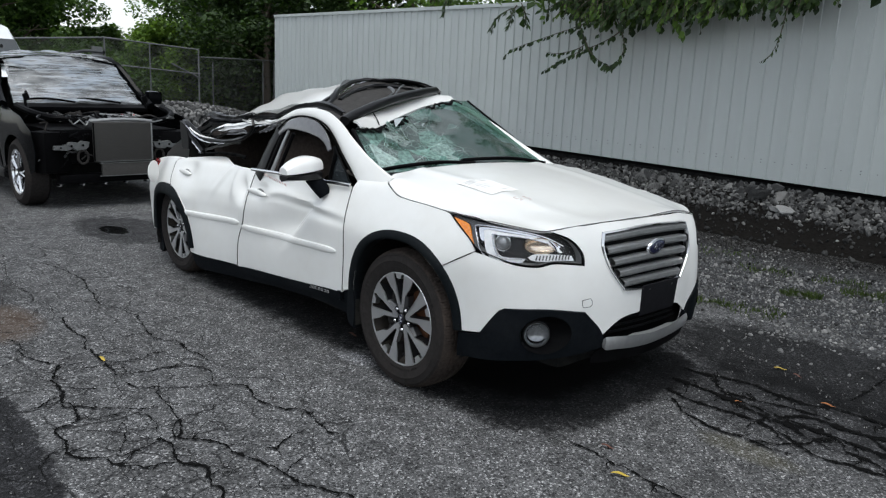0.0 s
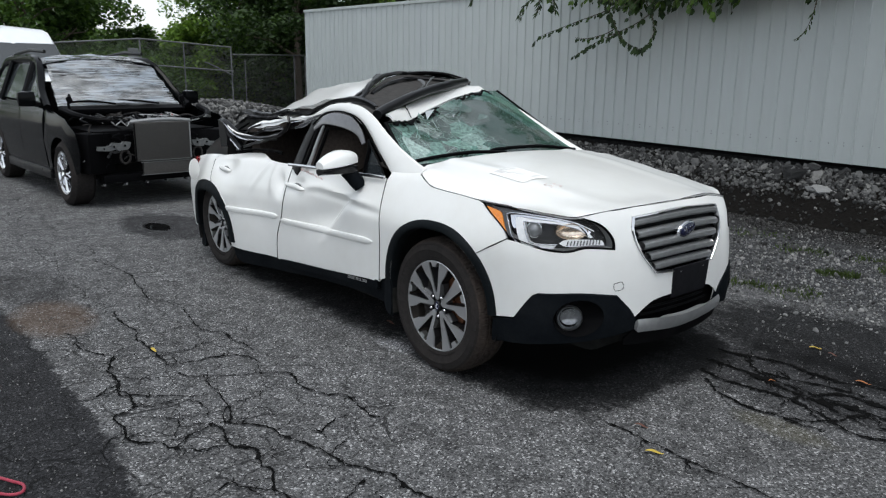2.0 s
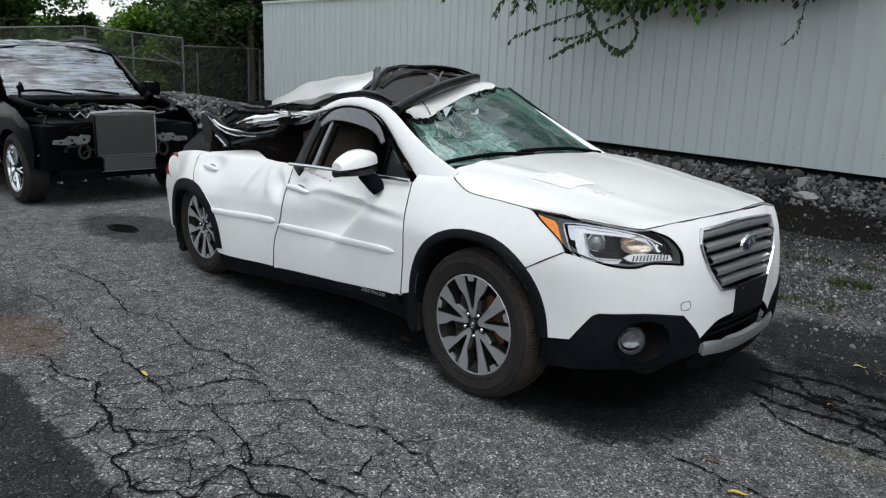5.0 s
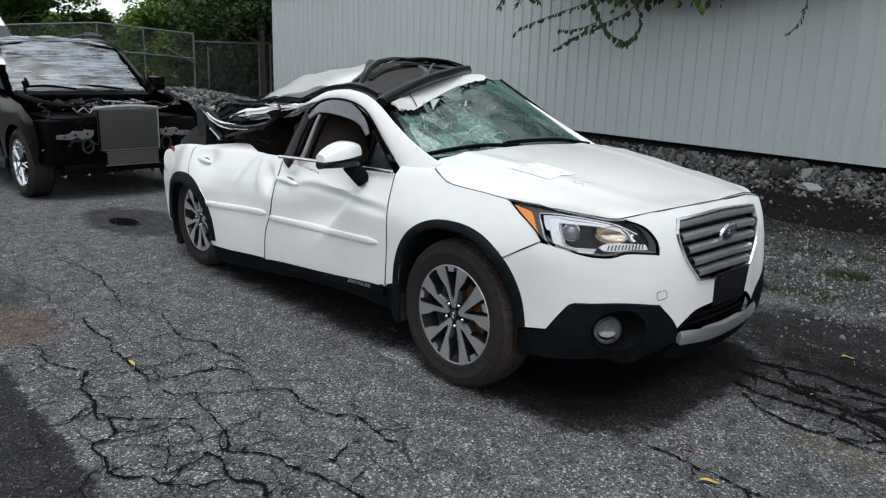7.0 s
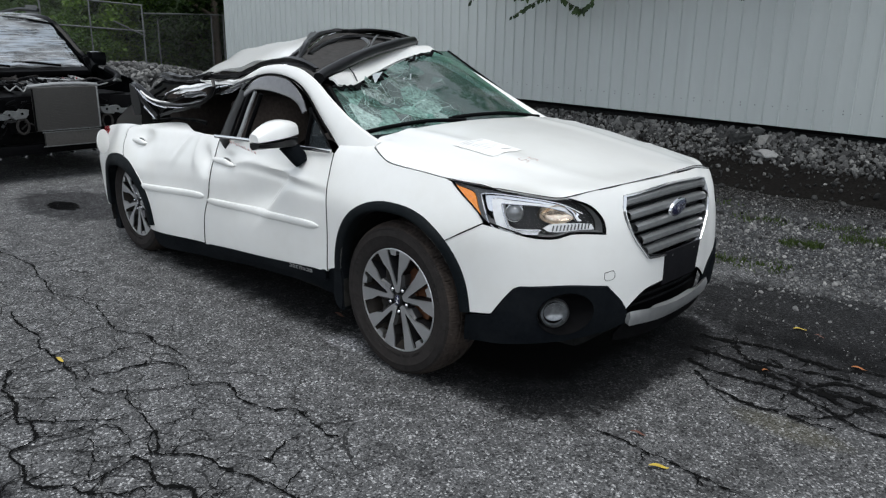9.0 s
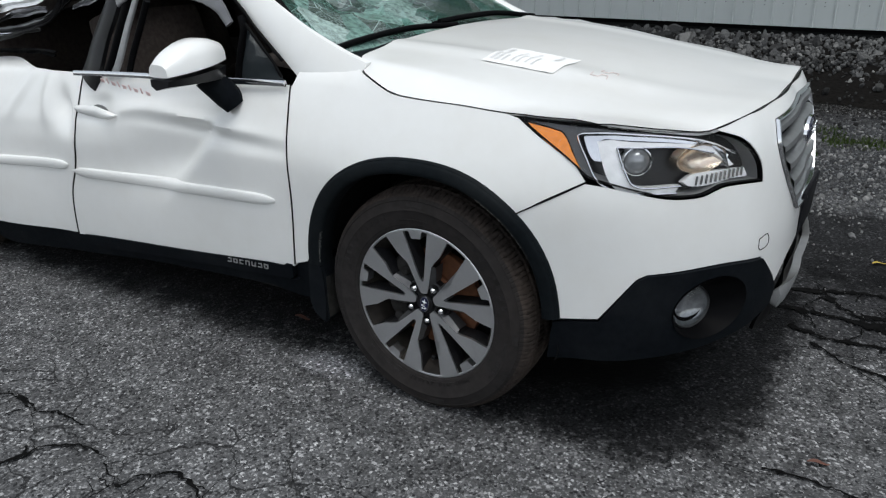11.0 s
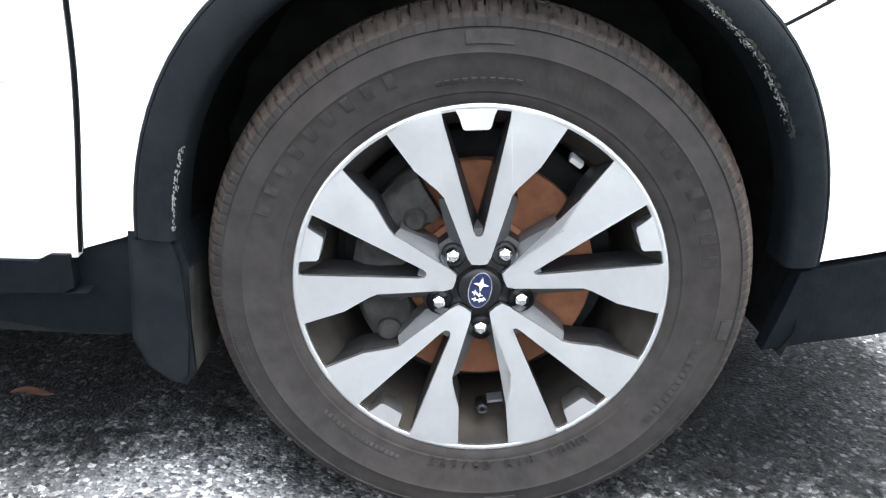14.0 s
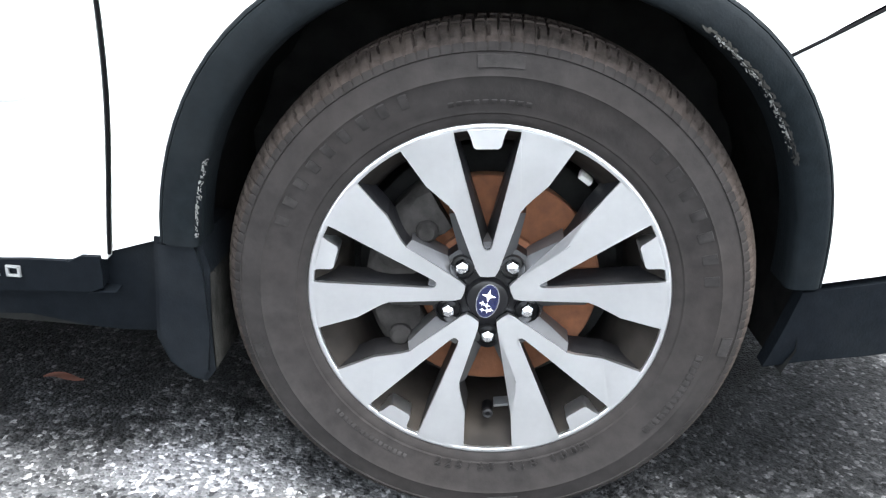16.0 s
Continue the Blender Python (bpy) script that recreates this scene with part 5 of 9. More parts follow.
gap_seal([(.42, .9035), (.579, .9205), (.775, .9325), (NOSE, .9385), (2 * NOSE - .775, .9325), (2 * NOSE - .579, .9205), (2 * NOSE - .42, .9035)], nose, (.0003, 0, .0003), .0015)

# ---- wheels ----


def wheel(hub, phase, near=True):
    """An 18-inch wheel: five V spokes, dark windows, nuts, cap, brake and tyre. The face lies at hub's y, the axis along y."""
    root = new("wheel")
    root.parent = CAR
    root.matrix_basis = Matrix.Translation(hub) @ (pose(0, 0, 0, 0, phase, 0) if near else pose(0, 0, 0, 0, phase, 180))

    def sub(name, bm, mat, label="", smooth=True, parent=None):
        me = finish(bm, name, mat, smooth)
        ob = new(name, me)
        ob.parent = parent or root
        return tagged(ob, label)

    # tyre
    drop = 0.35
    prof = [(.236, .012), (.243, .002), (.247, -.001), (.252, -.0035), (.256, -.0040), (.258, -.0062), (.262, -.0064), (.268, -.0085), (.285, -.0125), (.300, -.0145), (.303, -.0165), (.306, -.0145), (.320, -.0125), (.330, -.0095), (.3315, -.0112), (.3335, -.009), (.341, -.004), (.347, .003), (.3525, .012), (.3580, .026), (.3605, .040), (.3555, .043), (.3555, .050), (.3620, .053), (.3632, .085), (.357, .088), (.357, .096), (.3635, .1)]
    full = prof + [(r, .2 - y) for r, y in prof[::-1][1:]]
    fine = phase == -5.1
    blocks = 150 if fine else 76

    def shape(r, j, a):
        jj = j if j < len(prof) else 2 * len(prof) - 2 - j
        if jj in (15, 16) and fine:
            if (a * blocks / (2 * math.pi) + .1) % 1.0 < .2:
                r -= .0022
        if jj >= 17:
            w = (a * blocks / (2 * math.pi) + (0.18 if jj % 3 else 0.0)) % 1.0
            deep = (.0075, .0030, .0045, .0030)[int(a * blocks / (2 * math.pi)) % 4]
            if w < (.13 if fine else .14):
                r -= deep if jj > 17 else .003
        return r
    bm = bmesh.new()
    revolve(bm, full, blocks * (8 if fine else 7), radius_at=shape)
    # flattened where it stands
    ph = radians(phase)
    for v in bm.verts:
        z = v.co.z * math.cos(ph) - v.co.x * math.sin(ph) if near else v.co.z
        if z < -drop:
            k = -drop - z
            v.co.z += k * math.cos(ph)
            v.co.x -= k * math.sin(ph) * (1 if near else 0)
    tyre = sub("tyre", bm, RUBBER, "dusty black all-season tyre")
    tyre.data.materials.append(TREAD)
    for f in tyre.data.polygons:
        c = f.center
        if math.hypot(c.x, c.z) > .3385:
            f.material_index = 1
    if near:
        # raised marks on the sidewall: plain bars for the names, the size in figures
        def arcbar(a0, a1, r0, r1, lift=.0006, mat=MARKRUBBER):
            bm = bmesh.new()
            n = max(2, int(abs(a1 - a0) / 3))
            rows = []
            for k in range(n + 1):
                a = radians(a0 + (a1 - a0) * k / n)
                row = []
                for r, up in ((r0, 0), (r0 + .001, lift), (r1 - .001, lift), (r1, 0)):
                    y = float(np.interp(r, [p[0] for p in prof[:19]], [p[1] for p in prof[:19]]))
                    row.append(bm.verts.new((r * math.sin(a), y - up - .0004, r * math.cos(a))))
                rows.append(row)
            for a, b in zip(rows, rows[1:]):
                for j in range(3):
                    bm.faces.new([a[j], a[j + 1], b[j + 1], b[j]])
            bm.faces.new(rows[0])
            bm.faces.new(rows[-1])
            sub("sidewall_mark", bm, mat, "", True, tyre)
        for k in range(7):
            arcbar(44 + k * 6.2, 46.6 + k * 6.2, .281, .3000, .0008)
        for k in range(9):
            arcbar(-66 + k * 5.6, -63.8 + k * 5.6, .282, .2995, .0008)
        for k in range(10):
            arcbar(-10 + k * 2.2, -8.6 + k * 2.2, .269, .275, .001)
        for k in range(14):
            arcbar(104 + k * 2.0, 105.3 + k * 2.0, .287, .297, .001)
        for k in range(16):
            arcbar(206 + k * 1.7, 207.1 + k * 1.7, .268, .275, .001)
        for a0, a1 in ((-2, 8), (-104, -100), (98, 103), (172, 180)):
            arcbar(a0, a1, .312, .328, .0012)
        txt = "225/60 R18 100H"
        for k, ch in enumerate(txt):
            if ch == " ":
                continue
            cu = bpy.data.curves.new("size_mark", "FONT")
            cu.body, cu.size, cu.extrude, cu.align_x = ch, .022, .0009, "CENTER"
            tmp = bpy.data.objects.new("size_mark", cu)
            dg = bpy.context.evaluated_depsgraph_get()
            scene.collection.objects.link(tmp)
            dg.update()
            me = bpy.data.meshes.new_from_object(tmp.evaluated_get(dg))
            bpy.data.objects.remove(tmp)
            a = radians(196 - k * 3.4)
            r = .268
            ob = new("size_mark", me)
            me.materials.clear()
            me.materials.append(MARKRUBBER)
            ob.parent = tyre
            ob.matrix_basis = Matrix.Translation((r * math.sin(a), -.0095, r * math.cos(a))) @ pose(0, 0, 0, 0, math.degrees(a) + 180, 0) @ pose(0, 0, 0, 90)
    # rim lip and barrel
    bm = bmesh.new()
    revolve(bm, [(.2350, .0060), (.2356, .0006), (.2364, .0), (.2412, .0), (.2418, .0002), (.2434, .0016), (.2440, .004), (.2425, .010), (.236, .014)], 160)
    sub("rim_lip", bm, MACHINED, "bright machined rim edge")
    bm = bmesh.new()
    revolve(bm, [(.2354, .004), (.2335, .012), (.222, .030), (.214, .045), (.211, .065), (.205, .09), (.204, .15), (.214, .185), (.226, .19)], 96)
    sub("rim_barrel", bm, BARREL)
    # V spokes
    half = [(.0, .0335), (.010, .0345), (.0150, .0430), (.0425, .1270), (.0500, .1365), (.0775, .1625), (.1096, .2112)]
    ro = .2379
    a_out, a_in = math.atan2(.1096, .2112), radians(10.2)
    for q in range(5):
        base = 2 * math.pi * q / 5
        for sg in (-1, 1):
            poly = [(0, .0725)] + half
            poly += [(ro * math.sin(a), ro * math.cos(a)) for a in np.linspace(a_out, a_in, 7)]
            poly += [(.0408, .2245), (.0065, .0790), (.0040, .0740)]
            poly = [(sg * x, z) for x, z in poly]
            c, s = math.cos(base), math.sin(base)
            poly = [(x * c + z * s, -x * s + z * c) for x, z in poly]
            bm = bmesh.new()
            n = len(poly)
            def dish(x, z, d0):
                # one flat plane for each spoke face
                return d0 + .0125 * max(0.0, 1 - (x * s + z * c) / .226)
            cen = np.mean(poly, 0)
            front = [bm.verts.new((x, dish(x, z, -.0005), z)) for x, z in poly]
            mid_ = [bm.verts.new((x + (x - cen[0]) * .012, dish(x, z, .006), z + (z - cen[1]) * .006)) for x, z in poly]
            bm.faces.new(front)
            for k in range(n):
                bm.faces.new([front[k], front[(k + 1) % n], mid_[(k + 1) % n], mid_[k]])
            bmesh.ops.triangulate(bm, faces=[f for f in bm.faces if len(f.verts) > 4])
            sp = sub("spoke", bm, MACHINED, "", False)
            # dark flank below the bright face
            bm = bmesh.new()
            a_ = [bm.verts.new((x, dish(x, z, .003), z)) for x, z in poly]
            w = [bm.verts.new((x + (x - cen[0]) * .22 * (0 if math.hypot(x, z) > .2 else 1), .056 + .008 * (1 - math.hypot(x, z) / .23), z + (z - cen[1]) * .05)) for x, z in poly]
            for k in range(n):
                bm.faces.new([a_[k], a_[(k + 1) % n], w[(k + 1) % n], w[k]])
            sub("spoke_flank", bm, DARKALLOY, "dark painted spoke side", False)
            # sloping grey shoulder beside the nut
            bm = bmesh.new()
            quad = [(.0425, .127, .0045), (.0290, .085, .0085), (.0165, .047, .0125), (.0370, .0600, .026), (.0440, .092, .022), (.0500, .1215, .016)]
            quad = [(sg * x * c + z * s, y, -sg * x * s + z * c) for x, z, y in quad]
            vs = [bm.verts.new(q_) for q_ in quad]
            for f in ((0, 1, 4, 5), (1, 2, 3, 4)):
                bm.faces.new([vs[i] for i in f])
            low_ = [bm.verts.new((q_[0] * 1.02, .055, q_[2] * 1.02)) for q_ in quad[3:]]
            bm.faces.new([vs[3], vs[4], low_[1], low_[0]])
            bm.faces.new([vs[4], vs[5], low_[2], low_[1]])
            sub("spoke_shoulder", bm, SHOULDER, "grey painted spoke shoulder")
        # tab in the V, small rib, window edge
        c, s = math.cos(base), math.sin(base)
        rot = lambda x, z: (x * c + z * s, -x * s + z * c)
        bm = bmesh.new()
        prism(bm, [rot(*p) for p in ((-.0250, .2352), (-.0215, .2285), (-.0170, .2135), (-.0138, .2112), (.0138, .2112), (.0170, .2135), (.0215, .2285), (.0250, .2352))], -.0004, .03)
        sub("rim_tab", bm, MACHINED, "", False)
        bm = bmesh.new()
        prism(bm, [rot(*p) for p in ((-.005, .058), (.005, .058), (.0055, .083), (-.0055, .083))], .014, .05)
        sub("rib", bm, SHOULDER, "", False)
        # ledge beside the nut
        b2 = base + math.pi / 5
        c2, s2 = math.cos(b2), math.sin(b2)
        rot2 = lambda x, z: (x * c2 + z * s2, -x * s2 + z * c2)
        nut = rot2(0, .0572)
        bm = bmesh.new()
        revolve(bm, [(.0165, .011), (.0175, .014), (.0145, .030), (.0, .031)], 20, centre=(nut[0], .0, nut[1]))
        sub("nut_well", bm, SATIN)
        bm = bmesh.new()
        revolve(bm, [(0, .0035), (.0055, .0042), (.0078, .0075), (.0098, .0095), (.0104, .012), (.0104, .028)], 6, centre=(nut[0], 0, nut[1]))
        bmesh.ops.remove_doubles(bm, verts=bm.verts, dist=1e-5)
        bmesh.ops.bevel(bm, geom=[e for e in bm.edges], offset=.0008, segments=1, affect="EDGES")
        sub("wheel_nut", bm, CHROME, "chrome wheel nut")
    # hub disc, cap, badge
    bm = bmesh.new()
    revolve(bm, [(.0, .0195), (.070, .0195), (.078, .024), (.080, .045)], 60)
    bmesh.ops.remove_doubles(bm, verts=bm.verts, dist=1e-5)
    sub("hub_disc", bm, SATIN)
    bm = bmesh.new()
    revolve(bm, [(.0, .0068), (.022, .0075), (.0275, .0095), (.0295, .014), (.031, .022)], 40)
    bmesh.ops.remove_doubles(bm, verts=bm.verts, dist=1e-5)
    cap = sub("centre_cap", bm, SATIN, "black centre cap with a blue oval badge")
    tilt = Matrix.Translation((0, 0, 0)) @ pose(0, 0, 0, 0, 8 - phase, 0)
    for nm, mt, rx, rz, y in (("badge_rim", CHROME, .0155, .0256, .0058), ("badge", BLUE, .0142, .0243, .0052)):
        bm = bmesh.new()
        revolve(bm, [(0, y - .0006), (.8, y - .0004), (1, y), (1.0, .009)], 32)
        bmesh.ops.remove_doubles(bm, verts=bm.verts, dist=1e-6)
        bmesh.ops.transform(bm, matrix=tilt @ Matrix.Diagonal((rx, 1, rz, 1)), verts=bm.verts)
        sub(nm, bm, mt, "", True, cap)
    for x, z, r in ((.0, .0085, .0098), (-.0062, -.004, .0042), (.0005, -.0062, .0046), (-.0042, -.0135, .0038), (.0022, -.0135, .0038), (.0066, -.011, .0036)):
        bm = bmesh.new()
        star(bm, x, z, r, .0040)
        bmesh.ops.transform(bm, matrix=tilt, verts=bm.verts)
        sub("badge_shape", bm, PAPER, "", False, cap)
    # valve
    bm = bmesh.new()
    tube(bm, [(0.0, .060, -.200), (0.0, .030, -.192), (0.0, .022, -.190)], [.0085, .0075, .0072], 14)
    valve = sub("valve", bm, BLACK)
    bm = bmesh.new()
    revolve(bm, [(.0035, .0205), (.0055, .0195), (.0078, .0205), (.0080, .026)], 16, centre=(0.0, 0.0, -.1895))
    sub("valve_cap", bm, SATIN, "", True, valve)
    bm = bmesh.new()
    box(bm, (.024, .075, -.2035), (.030, .022, .004), pose(0, 0, 0, 0, -6, 0), .001)
    sub("balance_weight", bm, SILVER, "grey stick-on balance weight")
    bm = bmesh.new()
    box(bm, (.134, .085, .150), (.020, .020, .008), pose(0, 0, 0, 20, 38, 0), .002)
    sub("balance_weight", bm, PAPER, "pale stick-on balance weight")
    # brake disc, bell, caliper
    bm = bmesh.new()
    revolve(bm, [(.085, .068), (.156, .068), (.158, .070), (.158, .090), (.085, .090)], 72)
    sub("brake_disc", bm, RUST, "rusty brake disc")
    bm = bmesh.new()
    revolve(bm, [(.0, .05), (.075, .05), (.085, .056), (.085, .075)], 48)
    bmesh.ops.remove_doubles(bm, verts=bm.verts, dist=1e-5)
    sub("disc_bell", bm, RUST)
    inv = pose(0, 0, 0, 0, -phase, 0)
    bm = bmesh.new()
    rows = []
    for k in range(15):
        a = radians(222 + k * 7.5)
        wv = .006 * math.sin(k * 1.3)
        rows.append([bm.verts.new((r * math.sin(a), y, r * math.cos(a))) for r, y in ((.100, .060), (.106 + wv, .048), (.135, .042), (.158 - wv, .046), (.172, .060), (.172, .10), (.10, .10))])
    for a, b in zip(rows, rows[1:]):
        for j in range(7):
            bm.faces.new([a[j], a[(j + 1) % 7], b[(j + 1) % 7], b[j]])
    bm.faces.new(rows[0])
    bm.faces.new(rows[-1])
    bmesh.ops.transform(bm, matrix=inv, verts=bm.verts)
    cal = sub("brake_caliper", bm, CASTING, "dusty grey brake caliper")
    for az, rr, sz in ((236, .142, .016), (262, .112, .020), (290, .140, .024), (312, .120, .015)):
        a = radians(az)
        bm = bmesh.new()
        revolve(bm, [(0, .030), (sz * .7, .031), (sz, .036), (sz * 1.1, .06)], 16, centre=(rr * math.sin(a), 0, rr * math.cos(a)))
        bmesh.ops.remove_doubles(bm, verts=bm.verts, dist=1e-5)
        bmesh.ops.transform(bm, matrix=inv, verts=bm.verts)
        sub("caliper_boss", bm, CASTING, "", True, cal)
    bm = bmesh.new()
    revolve(bm, [(.0, .12), (.19, .12)], 48)
    bmesh.ops.remove_doubles(bm, verts=bm.verts, dist=1e-5)
    sub("dust_shield", bm, LINER)
    return root


wheel((0, -.895, .35), -5.1)
wheel((-2.785, -.865, .35), 20.0)
wheel((0, .895, .35), 10.0, near=False)
wheel((-2.785, .865, .35), 0.0, near=False)

# ---- floor pan, inner body, cabin ----
bm = bmesh.new()
box(bm, (-1.55, 0, .26), (2.1, 1.62, .10), None, .02)
part("floor_pan", bm, LINER, CAR)
bm = bmesh.new()
box(bm, (.25, 0, .45), (.9, .95, .5), None, .05)
part("engine", bm, LINER, CAR)
bm = bmesh.new()
box(bm, (-.46, 0, .66), (.06, 1.5, .68), None, .01)
part("firewall", bm, LINER, CAR)
bm = bmesh.new()
box(bm, (-3.2, 0, .42), (.75, 1.0, .5), None, .04)
part("boot_floor", bm, LINER, CAR)
bm = bmesh.new()
rows = []
for k in range(25):
    y = -.78 + 1.56 * k / 24
    rows.append([bm.verts.new((x + .03 * math.cos(y * 3), y, z + .012 * math.sin(y * 9))) for x, z in ((-.42, .99), (-.62, 1.02), (-.80, 1.01), (-.88, .96), (-.92, .85), (-.86, .70))])
for a, b in zip(rows, rows[1:]):
    for j in range(5):
        bm.faces.new([a[j], a[j + 1], b[j + 1], b[j]])
part("dashboard", bm, LEATHER, CAR, "dark soft-topped dashboard")
bm = bmesh.new()
ringp = [(-.98 + .07 * math.sin(a), .38 + .18 * math.cos(a), .93 + .17 * math.sin(a)) for a in np.linspace(0, 2 * math.pi, 33)]
tube(bm, ringp, .016, 8, cap=False)
part("steering_wheel", bm, SATIN, CAR)


def seat(y, x0=-1.62, width=.50):
    root = None
    bm = bmesh.new()
    box(bm, (x0 + .25, y, .55), (.52, width, .16), pose(0, 0, 0, 0, -6, 0), .05)
    root = part("seat", bm, LEATHER, CAR, "brown-grey leather seat")
    bm = bmesh.new()
    box(bm, (x0 - .06, y, .86), (.16, width * .96, .56), pose(0, 0, 0, 0, -16, 0), .055)
    part("backrest", bm, LEATHER, root)
    bm = bmesh.new()
    box(bm, (x0 - .16, y, 1.10), (.11, width * .52, .16), pose(0, 0, 0, 0, -10, 0), .045)
    part("head_restraint", bm, LEATHER, root)


seat(-.40)
seat(.40)
seat(-.35, -2.42, .66)
seat(.36, -2.42, .64)

# ---- upper body: pillars, crushed roof, glass ----
def bar(name, pts, r, mat, flat=1.0, label="", segs=10, step=.03, parent=None):
    bm = bmesh.new()
    P = spline(pts, step)
    if "sunroof_frame" in name:
        # bent and flattened pressings rather than round hoses
        k = .006
        P = [np.array(p) + k * np.array(noise.noise_vector(Vector(p) * 9)) for p in P]
        r = [r * (1 + .45 * noise.noise(Vector(p) * 14)) for p in P]
        segs, flat = 6, .7
    tube(bm, P, r, segs, flat)
    ob = part(name, bm, mat, parent or CAR, label)
    return ob


def ribbon(name, mid, width, thick, mat, label="", step=.03, tilt=None):
    """A pressed strip: rounded rectangular section, its width across the given direction."""
    bm = bmesh.new()
    P = [Vector(p) for p in spline(mid, step)]
    rows = []
    for i, p in enumerate(P):
        d = (P[min(i + 1, len(P) - 1)] - P[max(i - 1, 0)]).normalized()
        t = i / (len(P) - 1)
        w = float(np.interp(t, np.linspace(0, 1, len(width)), width)) if hasattr(width, "__len__") else width
        out = Vector(tilt or (0, -1, .35)).normalized()
        out = (out - d * out.dot(d)).normalized()
        ac = d.cross(out)
        rows.append([bm.verts.new(p + ac * w * a + out * thick * b) for a, b in ((-.5, 0), (-.46, .7), (-.3, 1), (0, 1.15), (.3, 1), (.46, .7), (.5, 0), (0, -.6))])
    for a, b in zip(rows, rows[1:]):
        for j in range(8):
            bm.faces.new([a[j], a[(j + 1) % 8], b[(j + 1) % 8], b[j]])
    bm.faces.new(rows[0])
    bm.faces.new(rows[-1])
    return part(name, bm, mat, CAR, label)


# near windscreen pillar runs on as the bent roof rail
ribbon("windscreen_pillar", [(-.29, -.79, .950), (-.392, -.785, .996), (-.527, -.778, 1.080), (-.667, -.771, 1.177), (-.785, -.764, 1.257), (-.915, -.758, 1.309), (-1.058, -.754, 1.326), (-1.215, -.749, 1.315), (-1.339, -.745, 1.281), (-1.44, -.74, 1.235)], [.20, .17, .13, .105, .09, .08, .065, .055, .05, .03], .022, WHITE, "bent white windscreen pillar")
ribbon("windscreen_pillar", [(-.43, .745, 1.015), (-.503, .73, 1.046), (-.665, .70, 1.124), (-.96, .67, 1.262), (-1.249, .64, 1.375), (-1.55, .62, 1.435), (-2.0, .62, 1.43)], [.07, .06, .055, .05, .05, .06, .08], .018, WHITE, tilt=(.25, -.3, 1))
bar("window_seal", [(-.554, -.820, 1.033), (-.652, -.813, 1.114), (-.737, -.807, 1.199), (-.843, -.80, 1.270), (-.990, -.797, 1.304), (-1.161, -.793, 1.303), (-1.295, -.79, 1.268), (-1.40, -.79, 1.21)], .0055, BLACK)
bar("window_seal", [(-.60, -.792, 1.10), (-.70, -.787, 1.19), (-.81, -.782, 1.262), (-.95, -.777, 1.305), (-1.10, -.772, 1.312), (-1.27, -.768, 1.285)], .004, BLACK)
ribbon("rain_visor", [(-.765, -.822, 1.135), (-.80, -.818, 1.180), (-.865, -.815, 1.222), (-.96, -.815, 1.252), (-1.107, -.815, 1.262), (-1.229, -.815, 1.245), (-1.33, -.818, 1.19)], [.03, .06, .085, .085, .075, .055, .035], .008, VISOR, "smoked grey plastic rain visor")
ribbon("belt_moulding", [(-.52, -.850, .968), (-.9, -.862, .958), (-1.3, -.868, .948), (-1.6, -.868, .935)], .02, .008, CHROME, "bright window moulding", tilt=(0, -1, .2))
ribbon("window_frame", [(-.545, -.838, .985), (-.575, -.835, 1.025), (-.62, -.835, 1.072), (-.687, -.83, 1.139)], .010, .006, BLACK)
bar("quarter_pillar", [(-.748, -.83, .955), (-.738, -.83, 1.01), (-.70, -.826, 1.13), (-.715, -.82, 1.16)], .012, BLACK)
ql = pydata("quarter_glass", [(-.545, -.828, .972), (-.745, -.828, .962), (-.705, -.82, 1.125), (-.66, -.82, 1.10)], [(0, 1, 2, 3)], DARKGLASS, CAR, "dark tinted quarter glass")
ql.visible_shadow = False
# centre pillar, leaning
ribbon("centre_pillar", [(-1.55, -.84, .90), (-1.503, -.83, .977), (-1.486, -.803, 1.052), (-1.427, -.777, 1.162), (-1.40, -.75, 1.237)], [.12, .10, .09, .085, .07], .02, SATIN, "dark leaning centre pillar")
ribbon("door_frame", [(-1.375, -.848, .945), (-1.337, -.845, .995), (-1.278, -.828, 1.114), (-1.23, -.81, 1.21)], [.035, .035, .03, .025], .010, SILVER, "bare bright door frame edge")
bar("door_seal", [(-1.42, -.842, .945), (-1.385, -.835, 1.0), (-1.325, -.82, 1.114), (-1.28, -.80, 1.215)], .020, BLACK)
bar("door_seal", [(-1.30, -.842, .955), (-1.27, -.835, 1.02), (-1.22, -.82, 1.12), (-1.18, -.81, 1.20)], .012, BLACK)
